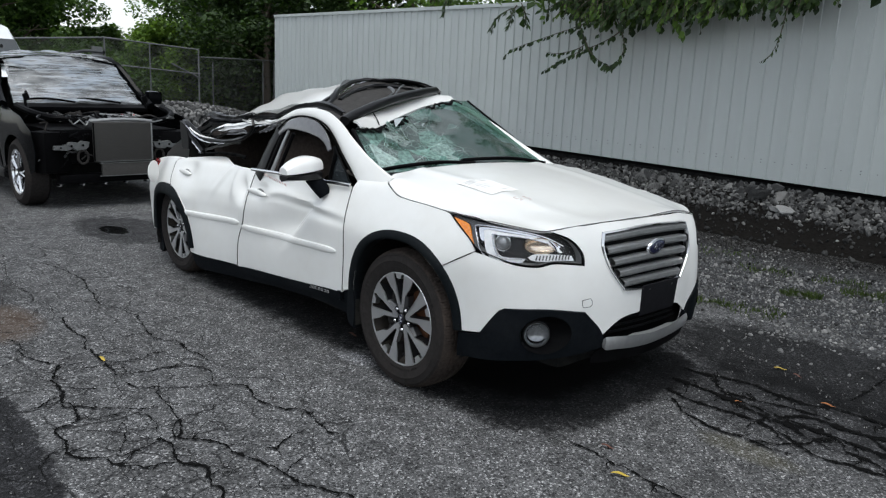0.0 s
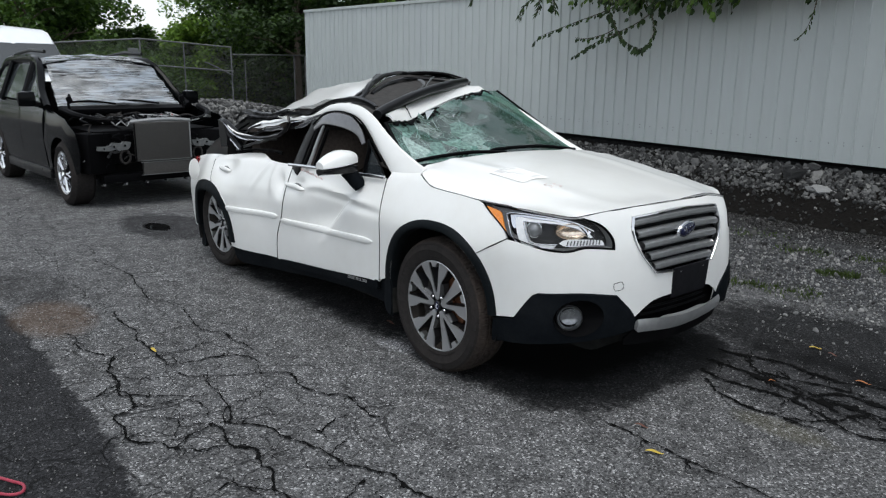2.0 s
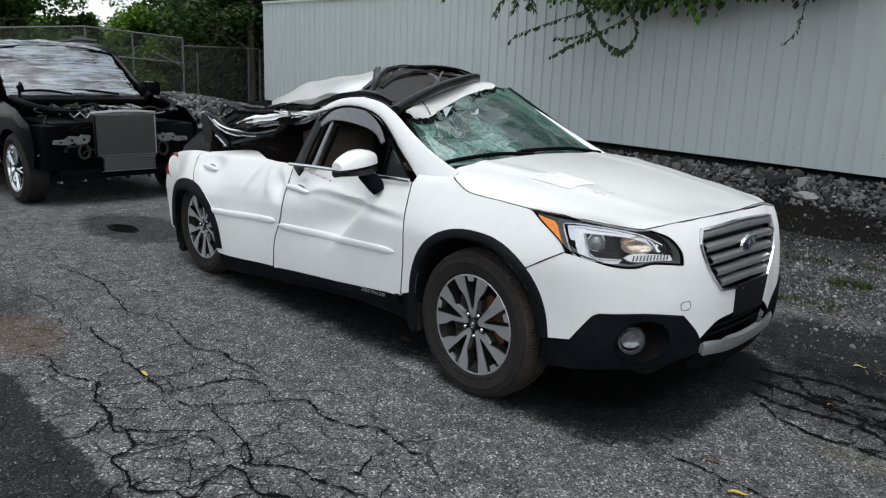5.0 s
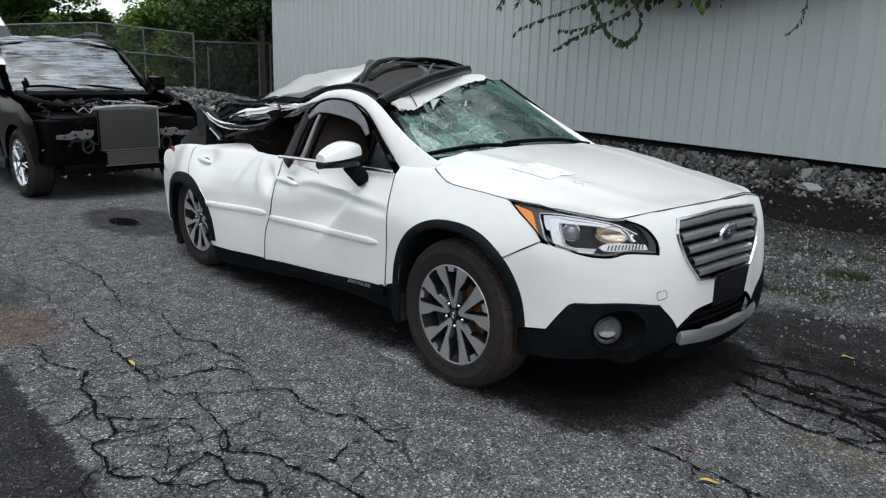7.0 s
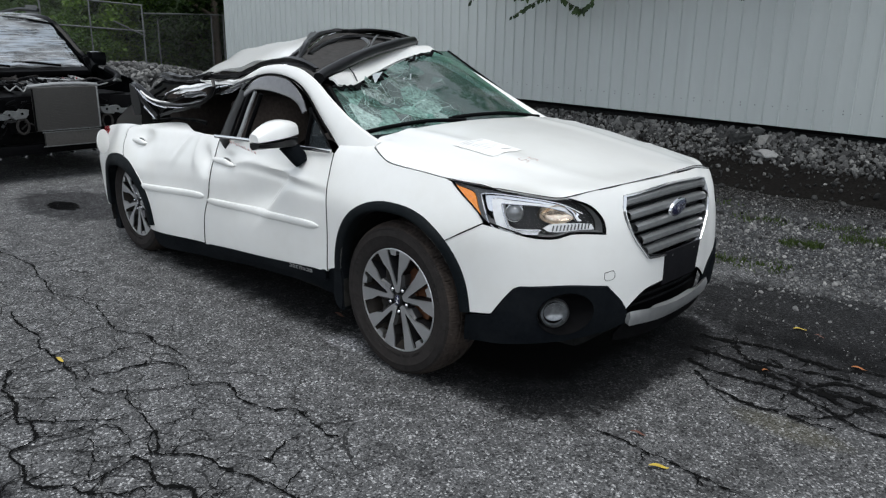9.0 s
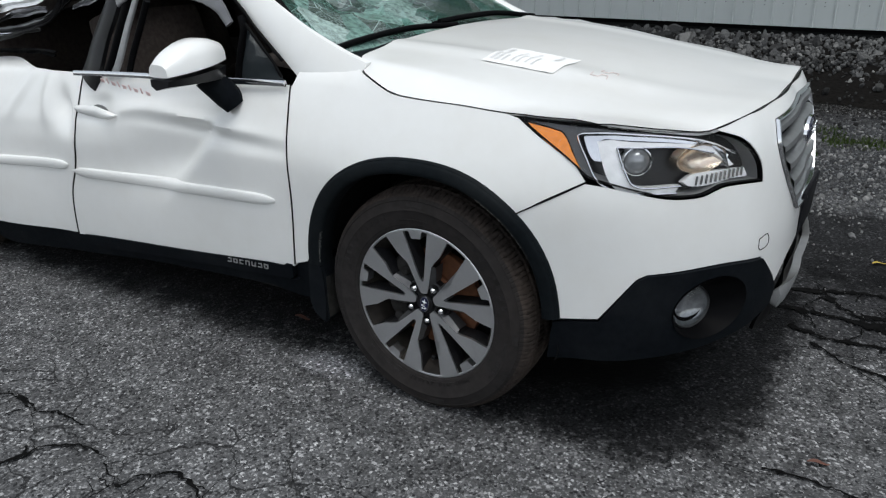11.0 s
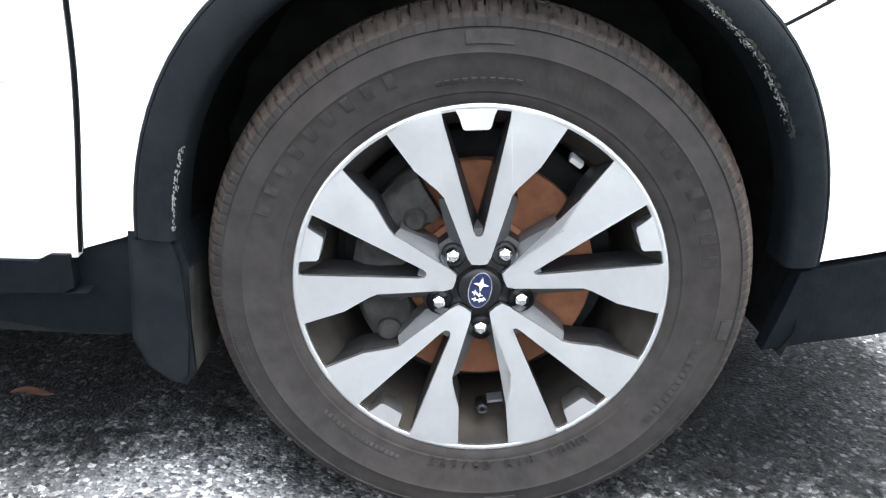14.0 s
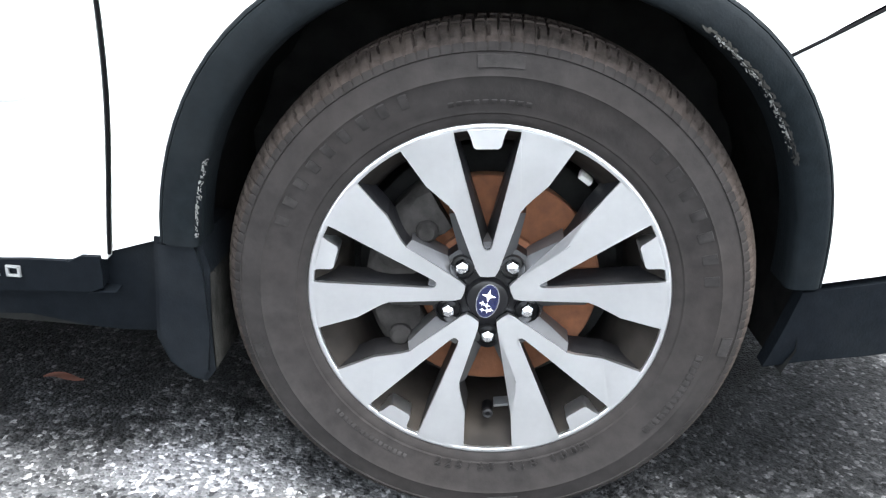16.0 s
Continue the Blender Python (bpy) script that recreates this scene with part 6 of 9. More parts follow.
# torn black window frames of the rear door and tail: thin folded pressings with sharp edges
def torn(name, mid, width, thick, mat, label="", tilt=(0, -1, .3), twist=.5, rough=.006, step=.035, parent=None):
    """A torn strip of sheet: flat faces along a bent line, folded lengthwise, uneven in width."""
    bm = bmesh.new()
    P = [Vector(p) for p in spline(mid, step)]
    rows = []
    for i, p in enumerate(P):
        d = (P[min(i + 1, len(P) - 1)] - P[max(i - 1, 0)]).normalized()
        t = i / (len(P) - 1)
        w = float(np.interp(t, np.linspace(0, 1, len(width)), width)) if hasattr(width, "__len__") else width
        w *= 1 + .35 * noise.noise(p * 13)
        out = Vector(tilt).normalized()
        out = (out - d * out.dot(d)).normalized()
        ac = d.cross(out)
        turn = twist * noise.noise(p * 5 + Vector((3, 1, 7)))
        out, ac = out * math.cos(turn) + ac * math.sin(turn), ac * math.cos(turn) - out * math.sin(turn)
        p = p + rough * noise.noise_vector(p * 10)
        rows.append([bm.verts.new(p + ac * w * a + out * thick * b) for a, b in ((-.5, 0), (-.12, 1), (.16, .25), (.5, .8), (.5, .2), (.16, -.35), (-.12, .4), (-.5, -.6))])
    for a, b in zip(rows, rows[1:]):
        for j in range(8):
            bm.faces.new([a[j], a[(j + 1) % 8], b[(j + 1) % 8], b[j]])
    bm.faces.new(rows[0])
    bm.faces.new(rows[-1])
    return part(name, bm, mat, parent or CAR, label, False)


frame_ = torn("torn_frame", [(-2.80, -.80, 1.170), (-2.737, -.81, 1.161), (-2.61, -.81, 1.117), (-2.488, -.81, 1.073), (-2.287, -.81, 1.062), (-2.023, -.81, 1.078), (-1.831, -.81, 1.112), (-1.722, -.81, 1.159), (-1.675, -.81, 1.211), (-1.70, -.80, 1.245)], [.03, .05, .045, .04, .04, .036, .034, .034, .03, .03], .014, SATIN, "torn black door frame bent into a loop", twist=.25)
torn("frame_edge", [(-2.72, -.822, 1.150), (-2.62, -.826, 1.108), (-2.50, -.826, 1.064), (-2.30, -.826, 1.050), (-2.05, -.826, 1.064)], [.006, .012, .012, .010, .006], .005, CHROME, "bare bright frame edge", twist=.1, parent=frame_)
torn("frame_edge", [(-2.64, -.826, 1.132), (-2.533, -.828, 1.096), (-2.40, -.828, 1.084), (-2.22, -.828, 1.082)], [.005, .012, .010, .005], .005, PAPER, "", twist=.1, parent=frame_)
bm = bmesh.new()
prism(bm, [(-2.837, 1.168), (-2.745, 1.149), (-2.690, 1.047), (-2.695, .965), (-2.80, .955), (-2.83, 1.05)], -.815, -.79)
part("torn_panel", bm, SATIN, CAR, "torn black corner panel of the rear window", False)
for mid, w, mt in (([(-2.736, -.80, 1.10), (-2.619, -.80, 1.036), (-2.48, -.80, .965)], .024, SATIN), ([(-2.693, -.79, 1.123), (-2.57, -.79, 1.047), (-2.46, -.79, .955)], .018, BLACK), ([(-2.446, -.77, .985), (-2.564, -.77, 1.079), (-2.50, -.77, 1.12), (-2.371, -.77, 1.162)], .022, BLACK),
                   ([(-2.493, -.78, .981), (-2.342, -.78, 1.063), (-2.11, -.78, 1.133)], .020, SATIN), ([(-2.55, -.76, 1.04), (-2.40, -.75, 1.12), (-2.25, -.74, 1.16)], .016, GREYBAR), ([(-2.72, -.78, 1.02), (-2.60, -.79, .985), (-2.52, -.79, .955)], .012, CHROME),
                   ([(-2.595, -.78, .948), (-2.386, -.78, .998), (-2.189, -.78, 1.041), (-1.924, -.78, 1.083)], .026, GREYBAR), ([(-2.60, -.77, .93), (-2.35, -.77, .965), (-2.1, -.77, .985), (-1.85, -.78, .985)], .022, BLACK), ([(-2.45, -.74, 1.01), (-2.2, -.74, 1.06), (-1.9, -.75, 1.12), (-1.70, -.76, 1.20)], .03, BLACK)):
    torn("torn_strut", mid, w, .010, mt)
# pale broken glass and lining still hanging below the roof edge
torn("side_glass_shard", [(-2.49, -.72, 1.118), (-2.30, -.72, 1.155), (-2.06, -.72, 1.180), (-1.84, -.72, 1.212)], [.02, .05, .045, .022], .008, LAMPWHITE, "pale broken side glass", twist=.7, rough=.012)
torn("side_glass_shard", [(-2.40, -.70, 1.095), (-2.2, -.70, 1.125), (-1.98, -.70, 1.150)], [.015, .04, .02], .008, VISOR, "", twist=.8, rough=.012)
torn("side_glass_shard", [(-1.72, -.74, 1.165), (-1.58, -.75, 1.20), (-1.46, -.75, 1.235)], [.02, .045, .02], .006, VISOR, "", twist=.8)
# crumpled bright edge between the rear window and the trim
torn("rear_pillar_skin", [(-2.02, -.71, 1.225), (-1.871, -.73, 1.222), (-1.704, -.73, 1.226), (-1.539, -.73, 1.248), (-1.423, -.73, 1.281), (-1.324, -.73, 1.313), (-1.194, -.735, 1.331), (-1.04, -.74, 1.344)], [.010, .022, .026, .03, .034, .034, .03, .03], .012, WHITE, "crumpled white roof edge", tilt=(0, -1, .6), twist=.9, rough=.012)
torn("rear_pillar_skin", [(-1.755, -.76, 1.200), (-1.562, -.76, 1.226), (-1.38, -.765, 1.262), (-1.24, -.77, 1.292)], [.008, .016, .02, .02], .008, CHROME, "", twist=.7)
# roof rail trim, black and flapping
torn("roof_trim", [(-2.86, -.64, 1.150), (-2.834, -.64, 1.172), (-2.743, -.64, 1.216), (-2.591, -.64, 1.226), (-2.367, -.64, 1.214), (-2.199, -.64, 1.230), (-2.02, -.64, 1.255)], [.03, .05, .06, .055, .05, .05, .045], .016, SATIN, "torn black roof trim", tilt=(0, -1, .8), twist=.8, rough=.014)
torn("roof_trim", [(-2.78, -.66, 1.135), (-2.64, -.66, 1.181), (-2.435, -.66, 1.190), (-2.24, -.66, 1.197), (-2.034, -.66, 1.225)], [.02, .035, .03, .03, .025], .012, BLACK, "", tilt=(0, -1, .3), twist=.8, rough=.012)
torn("roof_trim", [(-2.10, -.63, 1.243), (-1.876, -.62, 1.252), (-1.691, -.62, 1.272), (-1.522, -.62, 1.321), (-1.362, -.62, 1.355), (-1.205, -.62, 1.371), (-1.071, -.62, 1.366), (-.95, -.61, 1.330)], [.03, .036, .04, .045, .05, .055, .055, .04], .020, SATIN, "", tilt=(0, -1, .7), twist=.5, rough=.008)
torn("roof_trim", [(-1.55, -.60, 1.335), (-1.36, -.60, 1.372), (-1.20, -.60, 1.388), (-1.06, -.60, 1.380)], [.01, .014, .014, .01], .008, CHROME, "", tilt=(0, -1, .7), twist=.4)

# dark sheets behind the torn rear windows and far openings, added as cabin shade
pydata("roof_lining", [(-2.86, -.68, 1.06), (-2.4, -.70, 1.09), (-1.95, -.68, 1.14), (-1.6, -.66, 1.20), (-2.9, -.1, 1.10), (-2.4, -.1, 1.14), (-1.95, -.1, 1.18), (-1.6, -.1, 1.26), (-2.9, .6, 1.12), (-2.4, .6, 1.16), (-1.95, .6, 1.22), (-1.6, .6, 1.30)], [(0, 1, 5, 4), (1, 2, 6, 5), (2, 3, 7, 6), (4, 5, 9, 8), (5, 6, 10, 9), (6, 7, 11, 10)], LINER, CAR, "sagging dark roof lining put in as cabin shade")
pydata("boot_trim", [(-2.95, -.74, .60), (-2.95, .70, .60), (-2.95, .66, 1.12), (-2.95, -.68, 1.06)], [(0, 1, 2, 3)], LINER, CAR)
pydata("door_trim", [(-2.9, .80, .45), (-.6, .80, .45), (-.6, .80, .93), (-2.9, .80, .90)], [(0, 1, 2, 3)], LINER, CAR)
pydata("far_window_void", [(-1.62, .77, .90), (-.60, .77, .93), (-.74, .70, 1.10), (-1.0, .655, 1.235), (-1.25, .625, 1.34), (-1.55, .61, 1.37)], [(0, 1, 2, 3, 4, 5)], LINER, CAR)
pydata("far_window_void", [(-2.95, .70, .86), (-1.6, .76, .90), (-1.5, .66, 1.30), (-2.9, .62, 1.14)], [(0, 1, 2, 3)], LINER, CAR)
def roof():
    """The crushed roof: a white skin folded along the sunroof, sinking to the tail."""
    def skin(u, v):
        # u 0..1 from the front fold to the tail, v 0..1 from the near to the far side
        k5 = [0, .25, .5, .75, 1]
        near_ = [crv(u, k5, k) for k in ((-1.51, -1.744, -1.882, -2.119, -2.40), (-.35, -.40, -.45, -.475, -.50), (1.363, 1.362, 1.332, 1.284, 1.250))]
        crest = [crv(u, k5, k) for k in ((-2.091, -2.477, -2.796, -3.05, -3.30), (.20, .175, .15, .10, .05), (1.505, 1.464, 1.411, 1.33, 1.235))]
        far_ = [crv(u, k5, k) for k in ((-2.1, -2.45, -2.75, -3.0, -3.2), (.62, .62, .62, .62, .6), (1.44, 1.40, 1.35, 1.27, 1.18))]
        t, q = np.minimum(v / .6, 1), np.maximum(0, (v - .6) / .4)
        p = [(n_ + (c_ - n_) * t) * (v <= .6) + (c_ + (f_ - c_) * q) * (v > .6) for n_, c_, f_ in zip(near_, crest, far_)]
        p[2] = p[2] + .010 * np.sin(9 * u + 4 * v) * np.sin(np.pi * v) + .006 * np.sin(19 * u - 7 * v) + .008 * np.sin(np.pi * t) * (1 - q)
        return np.stack(p, -1)
    out = [(0, 0), (.5, 0), (1, 0), (1, .5), (1, 1), (.5, 1), (0, 1), (0, .5), (0, 0)]
    o = np.array([(a + (b - a) * t, c + (d - c) * t) for (a, c), (b, d) in zip(out, out[1:]) for t in np.linspace(0, 1, 12)[:-1]])
    part("roof_skin", sheet(o, skin, .04, .008), WHITE, CAR, "crumpled white roof skin")

    def header(u, v):
        # strip above the windscreen
        y = -.64 + 1.2 * v
        ky = [-.64, -.5, -.2, .2, .55]
        xa, za = crv(y, ky, [-.717, -.795, -.959, -1.135, -1.229]), crv(y, ky, [1.270, 1.255, 1.306, 1.381, 1.423])
        xb, zb = crv(y, [-.64, -.35, 0, .3, .55], [-.80, -.985, -1.18, -1.26, -1.32]), crv(y, [-.64, -.35, 0, .3, .55], [1.300, 1.340, 1.398, 1.455, 1.455])
        x, z = xa + (xb - xa) * u, za + (zb - za) * u + .010 * np.sin(np.pi * u)
        return np.stack([x, y, z], -1)
    part("roof_header", sheet(o, header, .04, .012), WHITE, CAR, "white roof edge above the windscreen")

    def well(u, v):
        # dark underside seen through the open sunroof
        x = -.90 - .40 * v - (.48 - .1 * v) * u
        y = -.58 + 1.06 * v
        z = 1.295 + .15 * v + .045 * u - .03 * np.sin(np.pi * u)
        return np.stack([x, y, z], -1)
    part("sunroof_blind", sheet(o, well, .05, .006), HEADLINER, CAR, "grey sunroof blind")


roof()
bar("sunroof_rail", [(-.86, -.66, 1.295), (-.888, -.60, 1.316), (-.961, -.35, 1.386), (-1.095, -.05, 1.436), (-1.19, .2, 1.468), (-1.325, .45, 1.484)], .030, SATIN, label="round black roof beam")
edge_a = spline([(-.90, -.60, 1.305), (-.975, -.35, 1.372), (-1.105, -.05, 1.424), (-1.20, .2, 1.456), (-1.32, .45, 1.472)], .06)
edge_b = spline([(-1.30, -.56, 1.340), (-1.384, -.42, 1.370), (-1.483, -.30, 1.437), (-1.66, -.10, 1.490), (-1.755, .10, 1.524), (-1.68, .30, 1.532), (-1.56, .5, 1.505)], .06)
tt = np.linspace(0, 1, 22)
edge_a = np.stack([np.interp(tt, np.linspace(0, 1, len(edge_a)), edge_a[:, k]) for k in range(3)], 1)
edge_b = np.stack([np.interp(tt, np.linspace(0, 1, len(edge_b)), edge_b[:, k]) for k in range(3)], 1)
V = [tuple(a + (b - a) * u - np.array([0, 0, .035 * math.sin(math.pi * u)]) + .008 * np.array(noise.noise_vector(Vector(a) * 7 + Vector((u * 3, 0, 0))))) for a, b in zip(edge_a, edge_b) for u in (0, .2, .4, .6, .8, 1)]
F = [(i * 6 + j, (i + 1) * 6 + j, (i + 1) * 6 + j + 1, i * 6 + j + 1) for i in range(21) for j in range(5)]
pydata("sunroof_panel", V, F, HEADLINER, CAR, "crumpled dark grey sunroof panel", False)
torn("sunroof_strip", [(-1.40, -.34, 1.432), (-1.58, -.08, 1.500), (-1.66, .10, 1.525)], .016, .006, CHROME, "bright torn sunroof strip", tilt=(.3, -.5, 1), twist=.4)
torn("sunroof_strip", [(-1.12, -.14, 1.432), (-1.24, .0, 1.470), (-1.40, .08, 1.498)], .020, .006, GREYBAR, "", tilt=(.3, -.5, 1), twist=.4)
torn("sunroof_strip", [(-1.52, -.36, 1.385), (-1.70, -.14, 1.452), (-1.90, .04, 1.495), (-2.09, .20, 1.525)], .05, .012, SATIN, "", tilt=(0, -.4, 1), twist=.5)
bar("sunroof_frame", [(-1.30, -.56, 1.345), (-1.384, -.42, 1.378), (-1.483, -.30, 1.447), (-1.66, -.10, 1.499), (-1.755, .10, 1.534), (-1.68, .30, 1.543), (-1.56, .5, 1.516), (-1.452, .62, 1.468)], .022, SATIN, label="bent black sunroof frame")
bar("sunroof_frame", [(-1.44, -.46, 1.36), (-1.54, -.30, 1.42), (-1.72, -.08, 1.475), (-1.88, .10, 1.50), (-1.98, .2, 1.505)], .016, SATIN)
bar("sunroof_frame", [(-1.38, -.34, 1.40), (-1.52, -.12, 1.458), (-1.60, .10, 1.50), (-1.54, .32, 1.50), (-1.44, .48, 1.48)], .016, SATIN)
bar("sunroof_frame", [(-1.22, -.02, 1.42), (-1.34, .12, 1.48), (-1.46, .26, 1.515)], .008, GREYBAR)
ribbon("sunroof_trim", [(-1.62, .12, 1.535), (-1.60, .30, 1.545), (-1.52, .46, 1.53), (-1.44, .58, 1.485)], .09, .012, BLACK, tilt=(0, 0, 1))
ribbon("roof_edge_seal", [(-1.51, -.35, 1.368), (-1.70, -.14, 1.43), (-1.90, .04, 1.475), (-2.09, .20, 1.51)], .028, .010, BLACK, tilt=(0, -.3, 1))
ribbon("far_roof_rail", [(-1.80, .62, 1.47), (-2.2, .62, 1.44), (-2.7, .62, 1.37), (-3.1, .62, 1.26)], .035, .016, SATIN, tilt=(0, 0, 1))
bar("header_crack", [(-.93, -.40, 1.338), (-.88, -.41, 1.31), (-.84, -.42, 1.275)], .003, BLACK)


# windscreen: bent laminated sheet, sunk and folded on the near side
def screen(u, v):
    """u 0..1 bottom to top, v 0..1 near to far."""
    y = -.71 + 1.42 * v - .02 * u * (v - .5) * 2
    xb = -.470 + .035 * np.sin(np.pi * v) + .015 * v
    zb = 1.035 + .012 * np.sin(np.pi * v)
    ky = [-.72, -.5, -.2, .2, .55, .72]
    xt, zt = crv(y, ky, [-.705, -.795, -.955, -1.130, -1.225, -1.25]), crv(y, ky, [1.255, 1.250, 1.302, 1.377, 1.419, 1.42])
    x, z = xb + (xt - xb) * u, zb + (zt - zb) * u
    bulge = .045 * np.sin(np.pi * u) * np.sin(np.pi * np.clip(v, 0, 1)) * (.3 + .7 * v)
    hit = np.exp(-((v - .38) / .22) ** 2 - ((u - .62) / .4) ** 2)
    fold = np.abs(((v * 5.3 + u * 2.1) % 1.0) - .5) + np.abs(((v * 3.1 - u * 3.7) % 1.0) - .5)
    return np.stack([x + bulge * .6 - .03 * hit, y, z + bulge - .055 * hit + .045 * (fold - .5) * hit], -1)


sq = np.array([(a + (b - a) * t, c + (d - c) * t) for (a, c), (b, d) in zip([(0, 0), (1, 0), (1, 1), (0, 1)], [(1, 0), (1, 1), (0, 1), (0, 0)]) for t in np.linspace(0, 1, 22)[:-1]])
ws = part("windscreen", sheet(sq, screen, .03, .005), WINDSCREEN, CAR, "shattered green-tinted windscreen glass", smooth=False)
ws.visible_shadow = False
rng = random.Random(5)
for k in range(8):
    u, v = rng.uniform(.35, 1.0), rng.uniform(.18, .62)
    c = screen(np.array(u), np.array(v))
    a0 = rng.uniform(0, 6)
    pts = []
    for q in range(rng.choice((3, 4, 5))):
        a = a0 + q * 1.5 + rng.uniform(0, .5)
        r = rng.uniform(.02, .07)
        w = screen(np.array(u + r * math.cos(a) * 1.6), np.array(v + r * math.sin(a) * .7))
        pts.append(tuple(w + np.array([0.01, 0, .012 + rng.uniform(0, .03)])))
    sh = pydata("glass_flap", pts, [tuple(range(len(pts)))], WINDSCREEN, ws, smooth=False)
    sh.visible_shadow = False
# dark torn interlayer along the top edge
for k, (v0, v1, w) in enumerate(((.0, .12, .05), (.10, .26, .06), (.34, .44, .09), (.62, .74, .05), (.72, .92, .07))):
    mid_pts = [tuple(screen(np.array(.97 - w * .4 * abs(math.sin(3 + 9 * t))), np.array(v0 + (v1 - v0) * t)) + np.array([.004, 0, .010 + .012 * math.sin(11 * t)])) for t in np.linspace(0, 1, 7)]
    ribbon("torn_interlayer", mid_pts, [w * .2, w * .55, w * .3, w * .5], .006, BLACK, tilt=(.6, 0, 1))
bar("screen_seal", [tuple(screen(np.array(u), np.array(-.012))) for u in np.linspace(0, 1, 7)], .013, BLACK)
bar("screen_seal", [tuple(screen(np.array(u), np.array(1.012))) for u in np.linspace(0, 1, 7)], .008, BLACK)
# cowl, wipers
bm = bmesh.new()
rows = []
for k in range(29):
    v = k / 28
    y = -.735 + 1.47 * v
    xa = -.322 - .053 * (1 - (abs(y) / .735) ** 2)
    p = screen(np.array(0.0), np.array(v))
    z = float(bonnet(np.array(xa), np.array(y))[2])
    rows.append([bm.verts.new(q) for q in ((xa + .03, y, z - .02), (xa - .005, y, z - .004), ((xa * .5 + p[0] * .5), y, z - .016), (p[0] + .01, y, p[2] - .002), (p[0] - .03, y, p[2] - .02))])
for a, b in zip(rows, rows[1:]):
    for j in range(4):
        bm.faces.new([a[j], a[j + 1], b[j + 1], b[j]])
part("cowl", bm, PLASTIC, CAR, "black plastic cowl below the windscreen")
for pts in ([(-.40, -.02, 1.075), (-.455, -.25, 1.082), (-.475, -.50, 1.068), (-.478, -.66, 1.052)], [(-.375, .60, 1.06), (-.42, .35, 1.09), (-.43, .10, 1.095), (-.44, -.08, 1.09)]):
    w = bar("wiper", pts, .011, BLACK, 1.0, "black wiper")
    bar("wiper_blade", [(x - .03, y, z - .006) for x, y, z in pts[1:]], .007, BLACK, parent=w)

# door mirror
def mirror():
    bm = bmesh.new()
    n, m_ = 18, 11
    rows = []
    for i in range(m_):
        t = i / (m_ - 1)
        # t runs from the outer tip to the root
        cy = -1.125 + .235 * t
        pw = lambda q: math.copysign(abs(q) ** .68, q)
        h = .080 * (math.sin(math.pi * (.07 + .76 * t)) ** .55)
        dpt = .085 * (math.sin(math.pi * (.15 + .62 * t)) ** .6)
        cz = 1.012 + .025 * t
        rows.append([bm.verts.new((-.775 - .02 * t + dpt * pw(math.cos(a)) * (1.0 if math.cos(a) > 0 else .55), cy, cz + h * pw(math.sin(a)) * (1 if math.sin(a) > 0 else .08))) for a in np.linspace(0, 2 * math.pi, n + 1)[:-1]])
    for a, b in zip(rows, rows[1:]):
        for j in range(n):
            bm.faces.new([a[j], a[(j + 1) % n], b[(j + 1) % n], b[j]])
    bm.faces.new(rows[0])
    bm.faces.new(rows[-1])
    root = part("door_mirror", bm, WHITE, CAR, "white door mirror with black base")
    bm = bmesh.new()
    rows = []
    for i in range(m_):
        t = i / (m_ - 1)
        cy = -1.12 + .23 * t
        dpt = .080 * (math.sin(math.pi * (.15 + .62 * t)) ** .6)
        zt, zb = 1.000 + .018 * t, .968 - .004 * t
        rows.append([bm.verts.new(q) for q in ((-.775 - .02 * t + dpt * 1.0, cy, zt), (-.78 - .02 * t + dpt * .93, cy, zb + .014), (-.79, cy, zb), (-.79 - dpt * .42, cy, zb + .012), (-.79 - dpt * .42, cy, zt))])
    for a, b in zip(rows, rows[1:]):
        for j in range(5):
            bm.faces.new([a[j], a[(j + 1) % 5], b[(j + 1) % 5], b[j]])
    bm.faces.new(rows[0])
    bm.faces.new(rows[-1])
    part("lower_shell", bm, SATIN, root, "glossy black lower mirror shell")
    bm = bmesh.new()
    tube(bm, [(-.80, -.930, .985), (-.775, -.905, .955), (-.745, -.885, .915), (-.73, -.872, .885)], [.040, .046, .045, .036], 12, 1.0)
    part("stalk", bm, PLASTIC, root)
    bm = bmesh.new()
    box(bm, (-.815, -1.0, 1.025), (.004, .15, .07), None, .001)
    part("mirror_glass", bm, CHROME, root)


mirror()

# tail: lamp, open fuel flap, bumper, tailgate remains
bm = bmesh.new()
tl = spline([(-3.36, .66), (-3.34, .73), (-3.31, .78), (-3.30, .81), (-3.38, .825), (-3.47, .79), (-3.47, .67), (-3.36, .66)], .03)
part("tail_lamp", sheet(tl, lambda x, z: side(x, z), .04, .03, lift=.01), REDLENS, CAR, "red tail lamp")
part("tail_lamp", sheet(tl, side_far, .04, .03, lift=.01), REDLENS, CAR, "red tail lamp")
bm = bmesh.new()
revolve(bm, [(0, -.006), (.07, -.005), (.082, -.001), (.085, .006), (0, .008)], 28)
bmesh.ops.remove_doubles(bm, verts=bm.verts, dist=1e-5)
bmesh.ops.transform(bm, matrix=Matrix.Translation((-2.93, -1.0, .775)) @ pose(0, 0, 0, 0, 8, -48), verts=bm.verts)
part("fuel_flap", bm, WHITE, CAR, "open round white fuel flap")
bm = bmesh.new()
rows = []
for k in range(21):
    y = -.80 + 1.6 * k / 20
    x = -3.66 + .30 * (abs(y) / .8) ** 4
    rows.append([bm.verts.new((x + dx, y, z)) for dx, z in ((.03, .56), (0, .50), (-.01, .36), (.03, .22), (.12, .16))])
for a, b in zip(rows, rows[1:]):
    for j in range(4):
        bm.faces.new([a[j], a[j + 1], b[j + 1], b[j]])
